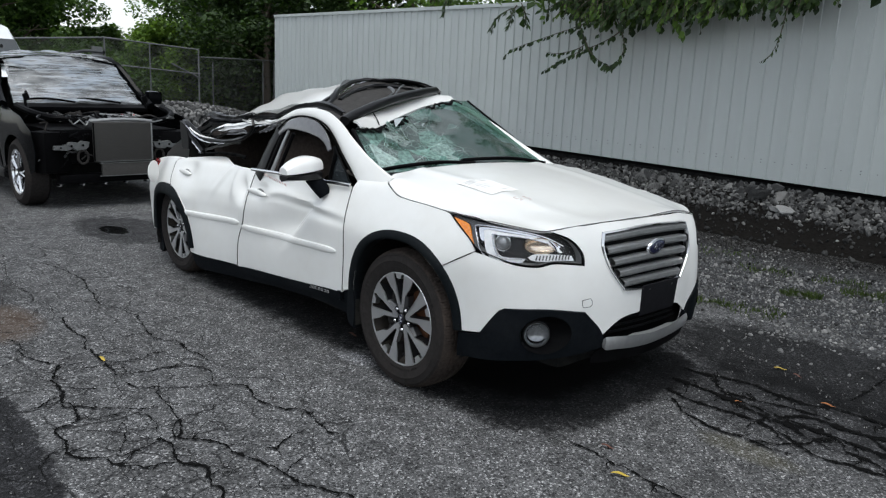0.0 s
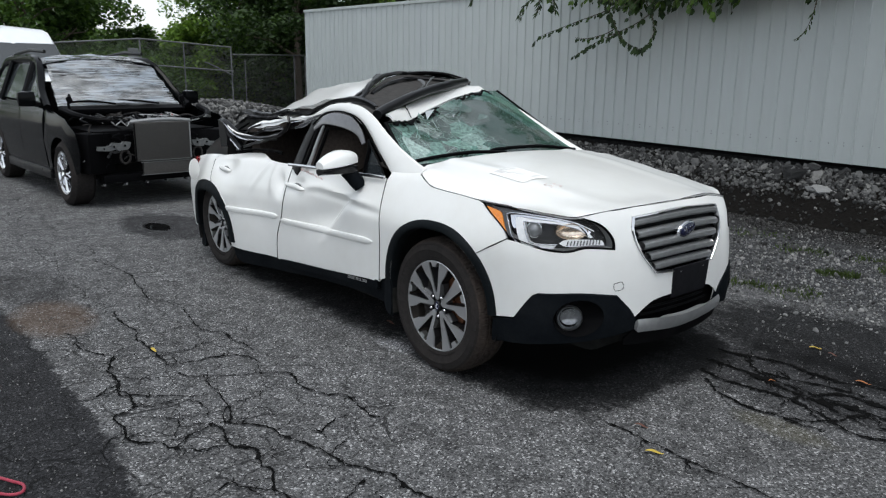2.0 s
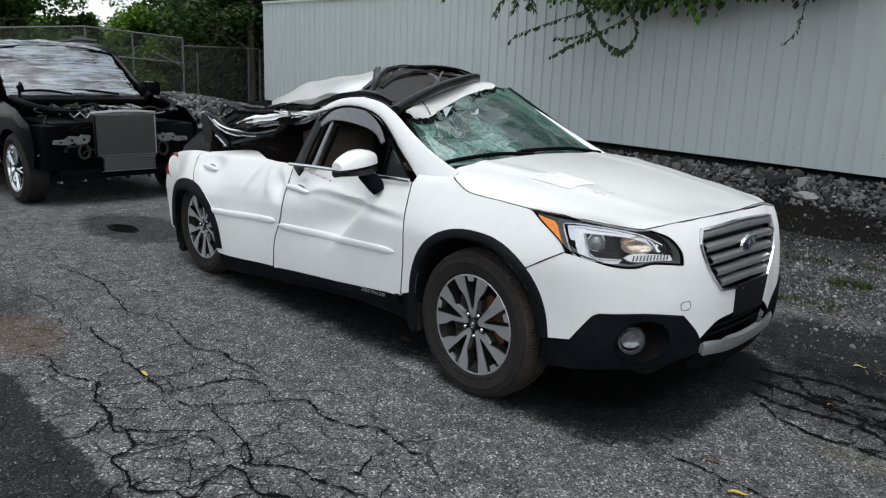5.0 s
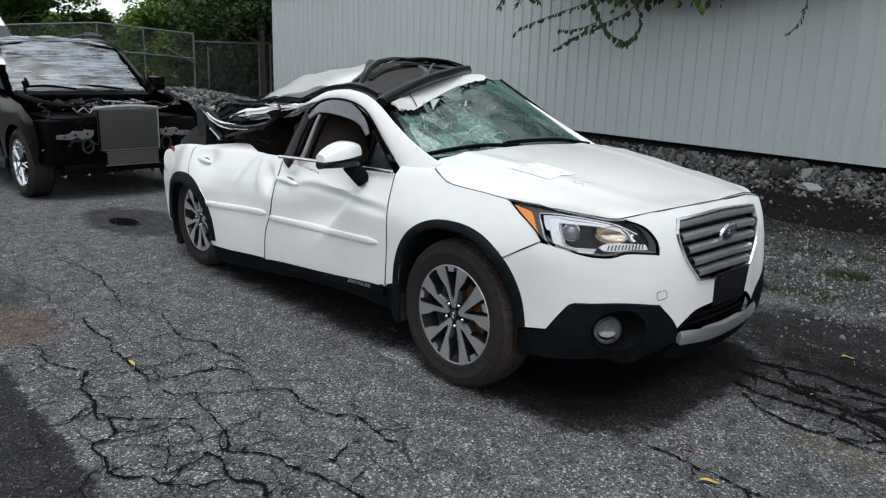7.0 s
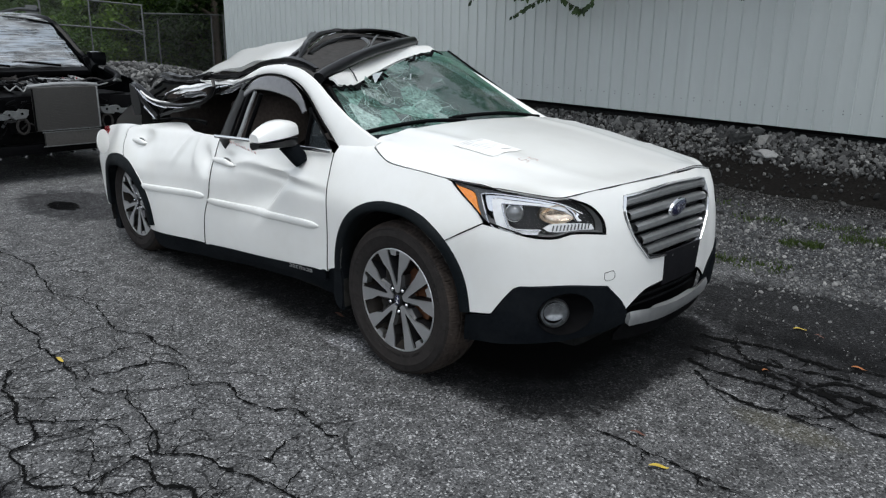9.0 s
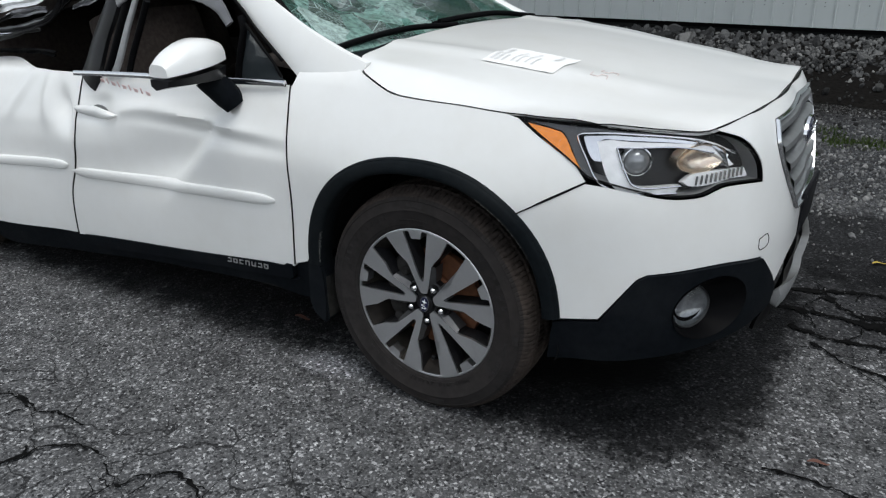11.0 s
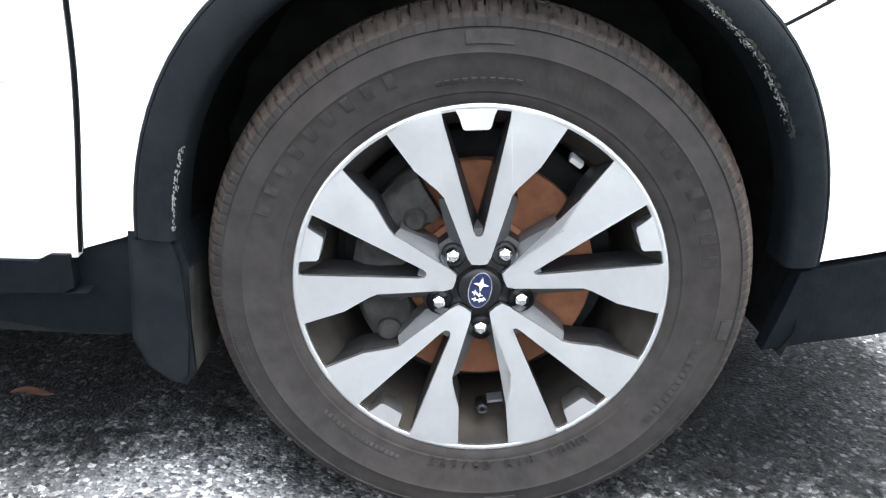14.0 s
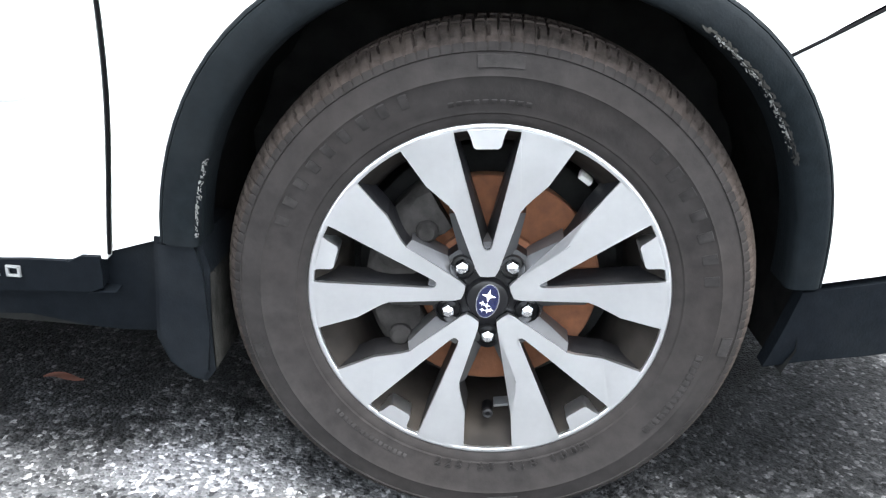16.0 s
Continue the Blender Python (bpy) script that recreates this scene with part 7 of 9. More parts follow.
part("rear_bumper", bm, PLASTIC, CAR, "black plastic rear bumper")
bm = bmesh.new()
rows = []
for k in range(15):
    y = -.66 + 1.32 * k / 14
    x = -3.70 + .14 * (abs(y) / .7) ** 2
    rows.append([bm.verts.new((x + dx, y, z + .015 * math.sin(k * 1.7))) for dx, z in ((-.08, .55), (0, .72), (.10, .86), (.30, .96), (.62, 1.08), (.85, 1.16))])
for a, b in zip(rows, rows[1:]):
    for j in range(5):
        bm.faces.new([a[j], a[j + 1], b[j + 1], b[j]])
part("tailgate", bm, WHITE, CAR, "crushed white tailgate")

# papers and marks: unreadable print and numbers as plain bars
def on_bonnet(x, y, up=.0035):
    p = bonnet(np.array(x), np.array(y))
    return (float(p[0]), float(p[1]), float(p[2]) + up)


SHEET_QUAD = [np.array(q) for q in ((.002, -.545), (.008, -.341), (.238, -.322), (.226, -.512))]


def on_paper(u, v, up):
    a, b, c, d = SHEET_QUAD
    q = (a + (b - a) * v) * (1 - u) + (d + (c - d) * v) * u
    return on_bonnet(q[0], q[1], up)


def paper_patch(u0, u1, v0, v1, up, n=8, curl=0.0):
    V = [on_paper(u0 + (u1 - u0) * i / n, v0 + (v1 - v0) * j / n, up + curl * noise.noise((i * .5, j * .5, 3))) for i in range(n + 1) for j in range(n + 1)]
    F = [(i * (n + 1) + j, (i + 1) * (n + 1) + j, (i + 1) * (n + 1) + j + 1, i * (n + 1) + j + 1) for i in range(n) for j in range(n)]
    return V, F


V, F = paper_patch(0, 1, 0, 1, .0035, 12, .0015)
PAPER_OB = tagged(pydata("paper_sheet", V, F, PAPER, None), "white printed paper sheet lying on the bonnet", "paper")
for u0, u1, v0, v1 in ((.06, .10, .12, .52), (.14, .17, .10, .62), (.22, .25, .12, .40), (.06, .12, .70, .90), (.34, .36, .15, .75), (.42, .44, .15, .60), (.52, .54, .2, .82), (.62, .64, .15, .55), (.78, .82, .55, .9)):
    V, F = paper_patch(u0, u1, v0, v1, .0062, 3)
    pydata("print_bar", V, F, GREYINK, PAPER_OB)
for dx in (0, .05):
    P = [on_bonnet(.345 + dx * .3 + a * .8, -.455 + dx + b * .8, .003) for a, b in ((-.03, .03), (-.03, .0), (.0, .0), (.005, .025), (.03, .025), (.035, -.005))]
    bar("marker_stroke", P, .0013, PINK)
for k in range(10):
    xx, zz = -1.50 + k * .036, .912 - .003 * k
    p = side_dented(np.array([xx]), np.array([zz]))[0]
    bm = bmesh.new()
    box(bm, (xx, p[1] - .002, zz), (.008 + .014 * (k % 2), .0016, .042 - .018 * (k % 2)), pose(0, 0, 0, 22, 12, 0), .0006)
    part("marker_bar", bm, INK, FRONT_DOOR, "faded red marker bar")
for k in range(7):
    # worn chrome letters of the sill name, as plain slanted bars
    xx = -.640 - k * .0300
    zz = .346 - k * .0018
    p = side(np.array([xx]), np.array([zz]))[0]
    bm = bmesh.new()
    for dx, dz, w, h in ((.008, 0, .0035, .016), (-.008, 0, .0035, .016), (0, .0065, .016, .0032), (0, -.0065, .016, .0032)):
        if (k * 3 + int(dx * 1000) + int(dz * 700)) % 5:
            box(bm, (xx + dx + dz * .25, p[1] - .0085, zz + dz), (w, .004, h), None, .0006)
    part("sill_badge_bar", bm, SILVER, CAR, "pale raised sill badge bar")

# ---- rubble bank below the wall ----
def rock_mesh(seed, name="stone", fine=1):
    r = random.Random(seed)
    bm = bmesh.new()
    bmesh.ops.create_icosphere(bm, subdivisions=fine, radius=1.0)
    off = Vector((r.uniform(0, 50), r.uniform(0, 50), r.uniform(0, 50)))
    sx, sy, sz = r.uniform(.8, 1.2), r.uniform(.7, 1.0), r.uniform(.5, .8)
    # broken faces: cut by a few flat planes
    cuts = [(Vector((r.gauss(0, 1), r.gauss(0, 1), r.gauss(0, 1))).normalized(), r.uniform(.35, .7)) for k in range(9)]
    for v in bm.verts:
        k = 1 + .30 * noise.noise(v.co * 1.3 + off) + r.uniform(-.16, .16) / fine ** 2
        if fine > 1:
            for nrm, d in cuts:
                over = v.co.dot(nrm) - d
                if over > 0:
                    v.co -= nrm * over * .95
        v.co = Vector((v.co.x * sx * k, v.co.y * sy * k, v.co.z * sz * k))
    me = bpy.data.meshes.new(name)
    bm.to_mesh(me)
    bm.free()
    me.materials.append(STONE)
    return me


ROCKS = [rock_mesh(k) for k in range(9)]
CHUNKS = [rock_mesh(70 + k, "stone", 2) for k in range(9)]
BLOCKS = [rock_mesh(40 + k, "stone", 3) for k in range(12)]


def bank_z(x, y):
    """Height of the bank: flat soil, then a slope of rubble up to the wall."""
    wall_y = 6.985 - 0.022 * (x + 15.1)
    t = np.clip((y - 4.75) / (wall_y - 4.75), 0, 1)
    foot = 0.60 - 0.0137 * (x + 15.1)
    return ground_z(x, y) * (1 - t) + foot * t**0.9 - .02


def scatter(count, seed, place, sizes, shapes):
    """Joined stones: one mesh, each stone an island."""
    r = random.Random(seed)
    base = [np.array([tuple(v.co) for v in me.vertices]) for me in shapes]
    tri = np.array([tuple(p.vertices) for p in shapes[0].polygons])
    V, F, o = [], [], 0
    for k in range(count):
        x, y, z, s = place(r, sizes)
        m = Euler((r.uniform(0, 6.3), r.uniform(0, 6.3), r.uniform(0, 6.3))).to_matrix()
        b = base[r.randrange(9)] @ np.array(m).T * s + (x, y, z + s * .25)
        V.append(b)
        F.append(tri + o)
        o += len(b)
    return np.concatenate(V), np.concatenate(F)


def stone_stuff(name, count, seed, place, sizes, parent=None, label="", category="rubble", mat=STONE, shapes=None):
    V, F = scatter(count, seed, place, sizes, shapes or ROCKS)
    me = bpy.data.meshes.new(name)
    me.from_pydata(V.tolist(), [], F.tolist())
    me.materials.append(mat)
    ob = new(name, me)
    if parent:
        ob.parent = parent
        return tagged(ob, kind="stuff")
    return tagged(ob, label, category, "", "stuff")


def build_bank():
    top = tagged(thing("rubble_bank", (0, 0, 0)), "bank of broken grey stone below the steel wall", "rubble", "", "structure")
    xs, ys = np.linspace(-16, 11, 110), np.linspace(4.4, 7.4, 22)
    V = [(x, y, float(bank_z(x, y)) + .03 * noise.noise((x * 2, y * 2, 1)) - (.03 if y < 4.6 else 0)) for x in xs for y in ys]
    F = [(i * 22 + j, (i + 1) * 22 + j, (i + 1) * 22 + j + 1, i * 22 + j + 1) for i in range(109) for j in range(21)]
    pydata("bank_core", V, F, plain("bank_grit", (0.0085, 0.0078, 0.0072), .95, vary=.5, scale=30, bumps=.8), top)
    r = random.Random(21)
    for k in range(296):
        x = r.uniform(-4.6, 2.9)
        t = r.uniform(0, 1) ** .75
        y = 5.62 + 1.0 * t
        s = r.choice((.03, .035, .04, .045, .05, .06, .075)) * r.uniform(.8, 1.25)
        ob = new("stone", BLOCKS[r.randrange(12)])
        ob.parent = top
        ob.matrix_basis = Matrix.LocRotScale((x, y, float(bank_z(x, y)) + s * .35), Euler((r.uniform(0, 6), r.uniform(0, 6), r.uniform(0, 6))), (s * r.uniform(.9, 1.4), s, s * r.uniform(.7, 1)))
    # large blocks lying on the slope
    for x, y, sx, sy, sz, a, label in ((-.94, 5.75, .20, .13, .11, .5, "pale limestone block"), (-1.42, 6.10, .16, .13, .17, .2, "dark rounded block"), (-1.20, 6.22, .13, .10, .12, 1.2, ""), (.62, 5.95, .12, .10, .09, .9, ""), (-.20, 6.05, .11, .10, .09, 2.0, "")):
        ob = new("stone", BLOCKS[int(abs(x * 10)) % 12])
        ob.parent = top
        ob.matrix_basis = Matrix.LocRotScale((x, y, float(bank_z(x, y)) + sz * .5), Euler((.2, .1, a)), (sx, sy, sz))
        if "pale" in label:
            ob.data = ob.data.copy()
            ob.data.materials.clear()
            ob.data.materials.append(PALESTONE)
        tagged(ob, label)

    def place(rr, sizes):
        x = rr.uniform(-15.5, 9)
        y = 5.55 + 1.13 * rr.random() ** .85 - (rr.random() < .10) * rr.uniform(0, .5)
        return x, y, float(bank_z(x, y)), rr.uniform(*sizes)
    stone_stuff("loose_stones", 13000, 5, place, (.016, .046), top, shapes=CHUNKS)


build_bank()


def pebble_place(rr, sizes):
    while True:
        x, y = rr.uniform(-4, 4.5), rr.uniform(1.0, 4.7)
        e = y + .15 * x
        lump = .45 * noise.noise((x * 1.7, y * 2.4, 5.0))
        if 2.05 + lump + rr.gauss(0, .18) < e and y < 3.75 + lump + rr.gauss(0, .4) or rr.random() < .07:
            return x, y, float(ground_z(x, y)) - .004, rr.uniform(*sizes) * (2.0 if rr.random() < .06 else 1)


stone_stuff("gravel", 21000, 9, pebble_place, (.004, .0135), None, "loose blue-grey gravel beside the asphalt", "gravel", GRAVEL)


def soil_place(rr, sizes):
    x, y = rr.uniform(-9, 7), rr.uniform(3.4, 6.0)
    return x, y, float(max(ground_z(x, y), bank_z(x, y) + .02)) - .003, rr.uniform(*sizes) * (2.4 if rr.random() < .05 else 1)


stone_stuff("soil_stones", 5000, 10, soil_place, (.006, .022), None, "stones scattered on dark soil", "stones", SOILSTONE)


def chip_place(rr, sizes):
    x, y = rr.uniform(-2.5, 2.6), rr.uniform(-2.9, 1.2)
    while -3.4 < x < .9 and -.95 < y < .95:
        x, y = rr.uniform(-2.5, 2.6), rr.uniform(-2.9, 1.2)
    return x, y, float(ground_z(x, y)) - .003, rr.uniform(*sizes)


stone_stuff("grit", 5200, 12, chip_place, (.002, .0058), None, "loose pale grit on the asphalt", "grit", GRAVEL)


def pile_place(rr, sizes):
    # heap of broken stone behind the cars
    a, q = rr.uniform(0, 6.28), rr.random() ** .6
    x, y = -17.5 + 3.0 * q * math.cos(a), 5.4 + 3.6 * q * math.sin(a)
    return x, y, float(ground_z(x, y)) + .72 * (1 - q**1.6) + .05, rr.uniform(*sizes)


stone_stuff("stone_heap", 4600, 14, pile_place, (.04, .12), None, "heap of broken grey stone behind the cars", "rubble", PILESTONE, CHUNKS)


# ---- the black off-roader ----
def suv():
    """Black off-roader with its front taken off, screen wrapped in film."""
    top = thing("black_suv", (-6.57, -.20, -.01), "black stripped off-roader with film over its windscreen", "car")
    M = Matrix.Translation((-6.57, -.20, -.005)) @ pose(0, 0, 0, 0, 0, 2.45)

    def put(name, bm, mat, parent=None, label="", smooth=True):
        for v in bm.verts:
            v.co.z += max(0.0, v.co.z - 1.10) * .22
        bmesh.ops.transform(bm, matrix=M, verts=bm.verts)
        return part(name, bm, mat, parent or top, label, smooth)

    def hw(x, z):
        w = crv(z, [.25, .45, .75, .95, 1.10, 1.14], [.90, .945, .96, .945, .90, .86])
        return w - crv(x, [-4.0, -3.6, -3.0, .2, .42, .6], [.20, .06, 0, 0, .02, .07])

    def sd(sg):
        return lambda x, z: np.stack([x, sg * hw(x, z), z], -1)
    fa = arc_points(0, .37, .41, 3, 177)
    ra = arc_points(-2.93, .37, .41, 3, 177)
    for sg in (-1, 1):
        wing_ = [(.41, .39), (.50, .42), (.55, .62), (.50, .84), (.2, 1.0), (-.4, 1.08), (-.62, 1.10), (-.58, .7), (-.56, .36)] + fa[::-1]
        put("front_wing", sheet(wing_, sd(sg), .08, .01), SUVBLACK)
        d1 = spline([(-.63, 1.10), (-.60, .7), (-.58, .36), (-.58, .36), (-1.55, .34), (-1.55, .34), (-1.62, .7), (-1.66, 1.12), (-1.66, 1.12), (-.63, 1.10)], .06)
        put("front_door", sheet(d1, sd(sg), .08, .02), SUVBLACK)
        d2 = spline([(-1.67, 1.12), (-1.63, .7), (-1.56, .34), (-1.56, .34), (-2.45, .34), (-2.45, .34), (-2.55, .6), (-2.75, .82), (-2.80, 1.13), (-2.80, 1.13), (-1.67, 1.12)], .06)
        put("rear_door", sheet(d2, sd(sg), .08, .02), SUVBLACK)
        q_ = [(-2.46, .34), (-2.56, .6), (-2.76, .82), (-2.81, 1.13), (-3.5, 1.12), (-3.9, 1.05), (-3.95, .6), (-3.85, .38), (-3.35, .38)] + ra[::-1]
        put("rear_quarter", sheet(q_, sd(sg), .08, .01), SUVBLACK)
        # glasshouse
        for nm, pts in (("front_window", [(-.85, 1.12), (-1.62, 1.14), (-1.60, 1.50), (-1.30, 1.47)]), ("rear_window", [(-1.68, 1.14), (-2.72, 1.15), (-2.60, 1.52), (-1.66, 1.51)]), ("tail_window", [(-2.80, 1.15), (-3.50, 1.16), (-3.10, 1.48), (-2.70, 1.52)])):
            bm = bmesh.new()
            vs = [bm.verts.new((x, sg * (.885 - (z - 1.12) * .48), z)) for x, z in pts]
            bm.faces.new(vs)
            put(nm, bm, DARKGLASS)
        for pts in ([(-.60, .88, 1.08), (-.95, .83, 1.24), (-1.30, .73, 1.49), (-1.7, .69, 1.56), (-2.7, .68, 1.56), (-3.2, .68, 1.50), (-3.75, .78, 1.12)], [(-1.65, .88, 1.12), (-1.63, .70, 1.53)], [(-2.76, .88, 1.12), (-2.66, .70, 1.53)]):
            bm = bmesh.new()
            tube(bm, [(x, sg * y, z) for x, y, z in spline(pts, .15)], .05, 8)
            put("pillar", bm, SUVBLACK)
        bm = bmesh.new()
        tube(bm, [(-1.45, sg * .62, 1.64), (-2.1, sg * .62, 1.66), (-2.9, sg * .62, 1.62)], .02, 6)
        put("roof_rail", bm, SATIN)
        # mirror
        bm = bmesh.new()
        box(bm, (-.88, sg * 1.03, 1.17), (.14, .20, .15), pose(0, 0, 0, 0, 0, sg * 8), .05)
        mr = put("door_mirror", bm, SUVBLACK)
        bm = bmesh.new()
        tube(bm, [(-.88, sg * .86, 1.10), (-.88, sg * .97, 1.13)], .03, 8)
        put("stalk", bm, SATIN, mr)
        # hinge and torn wing edge standing up
        bm = bmesh.new()
        tube(bm, spline([(-.34, sg * .70, 1.06), (-.38, sg * .70, 1.13), (-.36, sg * .69, 1.19), (-.40, sg * .68, 1.215)], .03), .017, 7)
        box(bm, (-.37, sg * .69, 1.17), (.05, .06, .07), pose(0, 0, 0, 20, 0, 0), .012)
        put("bonnet_hinge", bm, BLACK, label="black hinge standing open")
        # sill
        bm = bmesh.new()
        box(bm, (-1.5, sg * .88, .30), (2.0, .14, .12), None, .04)
        put("sill", bm, SATIN)
        # wheels
        for wx in (0, -2.93):
            bm = bmesh.new()
            pr = [(.25, .02), (.27, .0), (.31, -.015), (.345, .0), (.37, .03), (.372, .12), (.37, .21), (.345, .24), (.25, .24)]
            revolve(bm, pr, 48)
            T = Matrix.Translation((wx + (.04 if wx == 0 else 0), sg * .945, .372)) @ (pose(0, 0, 0) if sg < 0 else pose(0, 0, 0, 0, 0, 180))
            bmesh.ops.transform(bm, matrix=T, verts=bm.verts)
            w = put("wheel", bm, RUBBER)
            bm = bmesh.new()
            revolve(bm, [(.225, .02), (.235, .004), (.252, .0), (.255, .02), (.22, .05), (.20, .14)], 48)
            bmesh.ops.transform(bm, matrix=T, verts=bm.verts)
            put("rim", bm, CHROME, w)
            for k in range(5):
                for e in (-.13, .13):
                    a = 2 * math.pi * k / 5 + .3
                    bm = bmesh.new()
                    tube(bm, [(.05 * math.sin(a), .025, .05 * math.cos(a)), (.235 * math.sin(a + e), .015, .235 * math.cos(a + e))], [.026, .018], 6, .5)
                    bmesh.ops.transform(bm, matrix=T, verts=bm.verts)
                    put("spoke", bm, CHROME, w)
            bm = bmesh.new()
            revolve(bm, [(0, .012), (.05, .014), (.07, .04), (.2, .10)], 24)
            bmesh.ops.remove_doubles(bm, verts=bm.verts, dist=1e-5)
            bmesh.ops.transform(bm, matrix=T, verts=bm.verts)
            put("hub", bm, BLACK, w)
    # roof, screen with film, tail
    def roof_(u, v):
        x = -1.25 - 2.1 * u
        y = (-.70 + 1.40 * v)
        z = 1.53 + .10 * np.sin(np.pi * np.clip(.15 + u * .8, 0, 1)) - .06 * (2 * v - 1) ** 2 - .06 * u
        return np.stack([x, y, z], -1)
    put("roof", sheet(sq, roof_, .1, .02), SUVBLACK)

    def film_(u, v):
        y = (-.76 + 1.52 * v) * (1 - .13 * u)
        x = -.62 - .68 * u - .08 * np.sin(np.pi * v) * -1
        z = 1.10 + .43 * u + .03 * np.sin(np.pi * v)
        w = .004 * np.sin(41 * u + 5 * np.sin(6 * v)) + .006 * np.sin(23 * u - 5 * v) + .003 * np.sin(27 * v + 13 * u)
        return np.stack([x + w, y, z + w], -1)
    put("windscreen_film", sheet(sq, film_, .025, .004), PLASTICWRAP, label="crinkled clear film taped over the windscreen")

    def film2(u, v):
        y = (-.72 + 1.44 * v)
        x = -1.28 - .35 * u
        z = 1.55 + .06 * u - .05 * (2 * v - 1) ** 2 + .008 * np.sin(23 * v + 9 * u) + .012
        return np.stack([x, y, z], -1)
    put("roof_film", sheet(sq, film2, .04, .003), PLASTICWRAP)
    put("windscreen", sheet(sq, lambda u, v: film_(u, v) * np.array([1, .97, 1]) - np.array([.03, 0, .02]), .08, .004), SCREENGREY, label="grey windscreen glass under the film")
    put("sun_band", sheet([(.70, .02), (.70, .98), (.86, .98), (.86, .02)], lambda u, v: film_(u, v) * np.array([1, .97, 1]) - np.array([.016, 0, .010]), .05, .003), BLACK)
    bm = bmesh.new()
    box(bm, (-3.85, 0, .85), (.12, 1.6, .9), None, .05)
    put("tailgate", bm, SUVBLACK)
    bm = bmesh.new()
    box(bm, (-1.7, 0, .40), (3.6, 1.5, .25), None, .05)
    put("floor_pan", bm, LINER)
    bm = bmesh.new()
    box(bm, (-2.4, 0, .98), (2.2, 1.3, .66), None, .1)
    put("cabin", bm, LINER, label="dark cabin")
    # open engine bay
    bm = bmesh.new()
    box(bm, (-.02, 0, .68), (1.0, 1.45, .38), None, .04)
    put("engine_bay", bm, BLACK)
    bm = bmesh.new()
    box(bm, (.10, .02, .93), (.62, .72, .10), pose(0, 0, 0, 0, 6, 0), .03)
    put("engine_cover", bm, GREYBAR)
    for k in range(5):
        bm = bmesh.new()
        box(bm, (.10, -.24 + k * .12, .99), (.54, .012, .012), pose(0, 0, 0, 0, 6, 0), .003)
        put("cover_rib", bm, BLACK)
    bm = bmesh.new()
    box(bm, (-.50, 0, 1.06), (.20, 1.5, .06), pose(0, 0, 0, 0, 10, 0), .02)
    put("scuttle", bm, BLACK)
    for pts in ([(-.52, -.1, 1.12), (-.58, -.4, 1.15), (-.60, -.62, 1.14)], [(-.52, .45, 1.12), (-.58, .15, 1.15), (-.60, -.05, 1.15)]):
        bm = bmesh.new()
        tube(bm, spline(pts, .08), .012, 6)
        put("wiper", bm, BLACK)
    # radiator pack
    bm = bmesh.new()
    box(bm, (.62, .0, .74), (.05, .64, .44), None, .008)
    rad = put("radiator", bm, RADIATOR, label="grey finned radiator")
    bm = bmesh.new()
    box(bm, (.635, .03, .435), (.04, .56, .15), None, .006)
    put("lower_cooler", bm, RADIATOR, rad)
    for k in range(27):
        bm = bmesh.new()
        box(bm, (.648, 0, .535 + k * .0158), (.006, .62, .005), None, 0)
        put("fin", bm, RADIATOR, rad, "", False)
    bm = bmesh.new()
    tube(bm, spline([(.58, -.34, .965), (.60, -.1, .985), (.60, .15, .985), (.58, .36, .965)], .1), .02, 8)
    put("top_tank", bm, SILVER, rad, "bright curved top rail")
    for yy, z0, z1, mt in ((-.325, .53, .95, BLACK), (.325, .53, .95, SILVER)):
        bm = bmesh.new()
        box(bm, (.65, yy, (z0 + z1) / 2), (.02, .012, z1 - z0), None, .003)
        put("side_rail", bm, mt, rad)
    for zz in (.525, .505, .362):
        bm = bmesh.new()
        box(bm, (.658, .02, zz), (.012, .60, .008), None, .002)
        put("cross_rail", bm, GALV, rad)
    for sg in (-1, 1):
        bm = bmesh.new()
        prism(bm, [(sg * a, c) for a, c in ((.36, .74), (.44, .75), (.46, .73), (.56, .74), (.60, .70), (.72, .70), (.73, .66), (.60, .65), (.52, .67), (.50, .65), (.40, .66), (.37, .69))], -.03, .03)
        bmesh.ops.transform(bm, matrix=Matrix.Translation((.58, 0, 0)) @ pose(0, 0, 0, 0, 0, 90), verts=bm.verts)
        for v in bm.verts:
            v.co.y = -v.co.y
        bmesh.ops.recalc_face_normals(bm, faces=bm.faces)
        cr_ = put("crash_bar_end", bm, GALV, label="bare metal bumper mount", smooth=False)
        for yy, zz, rr_ in ((.43, .705, .014), (.55, .70, .012), (.66, .68, .010)):
            bm = bmesh.new()
            tube(bm, [(.60, sg * yy, zz), (.616, sg * yy, zz)], rr_, 8)
            put("hole", bm, BLACK, cr_)
        bm = bmesh.new()
        ring_ = [(.60, sg * (.43 + .055 * math.cos(a)), .575 + .075 * math.sin(a)) for a in np.linspace(0, 2 * math.pi, 17)]
        tube(bm, ring_, .014, 6)
        put("bracket", bm, CASTING, cr_)
        bm = bmesh.new()
        tube(bm, spline([(.50, sg * .36, .95), (.42, sg * .6, .98), (.2, sg * .78, 1.03), (-.2, sg * .84, 1.09)], .08), .035, 8)
        put("wing_rail", bm, BLACK)
        bm = bmesh.new()
        box(bm, (.40, sg * .70, .62), (.28, .34, .46), pose(0, 0, 0, 0, 0, -sg * 18), .06)
        put("inner_wing", bm, BLACK)
    r = random.Random(4)
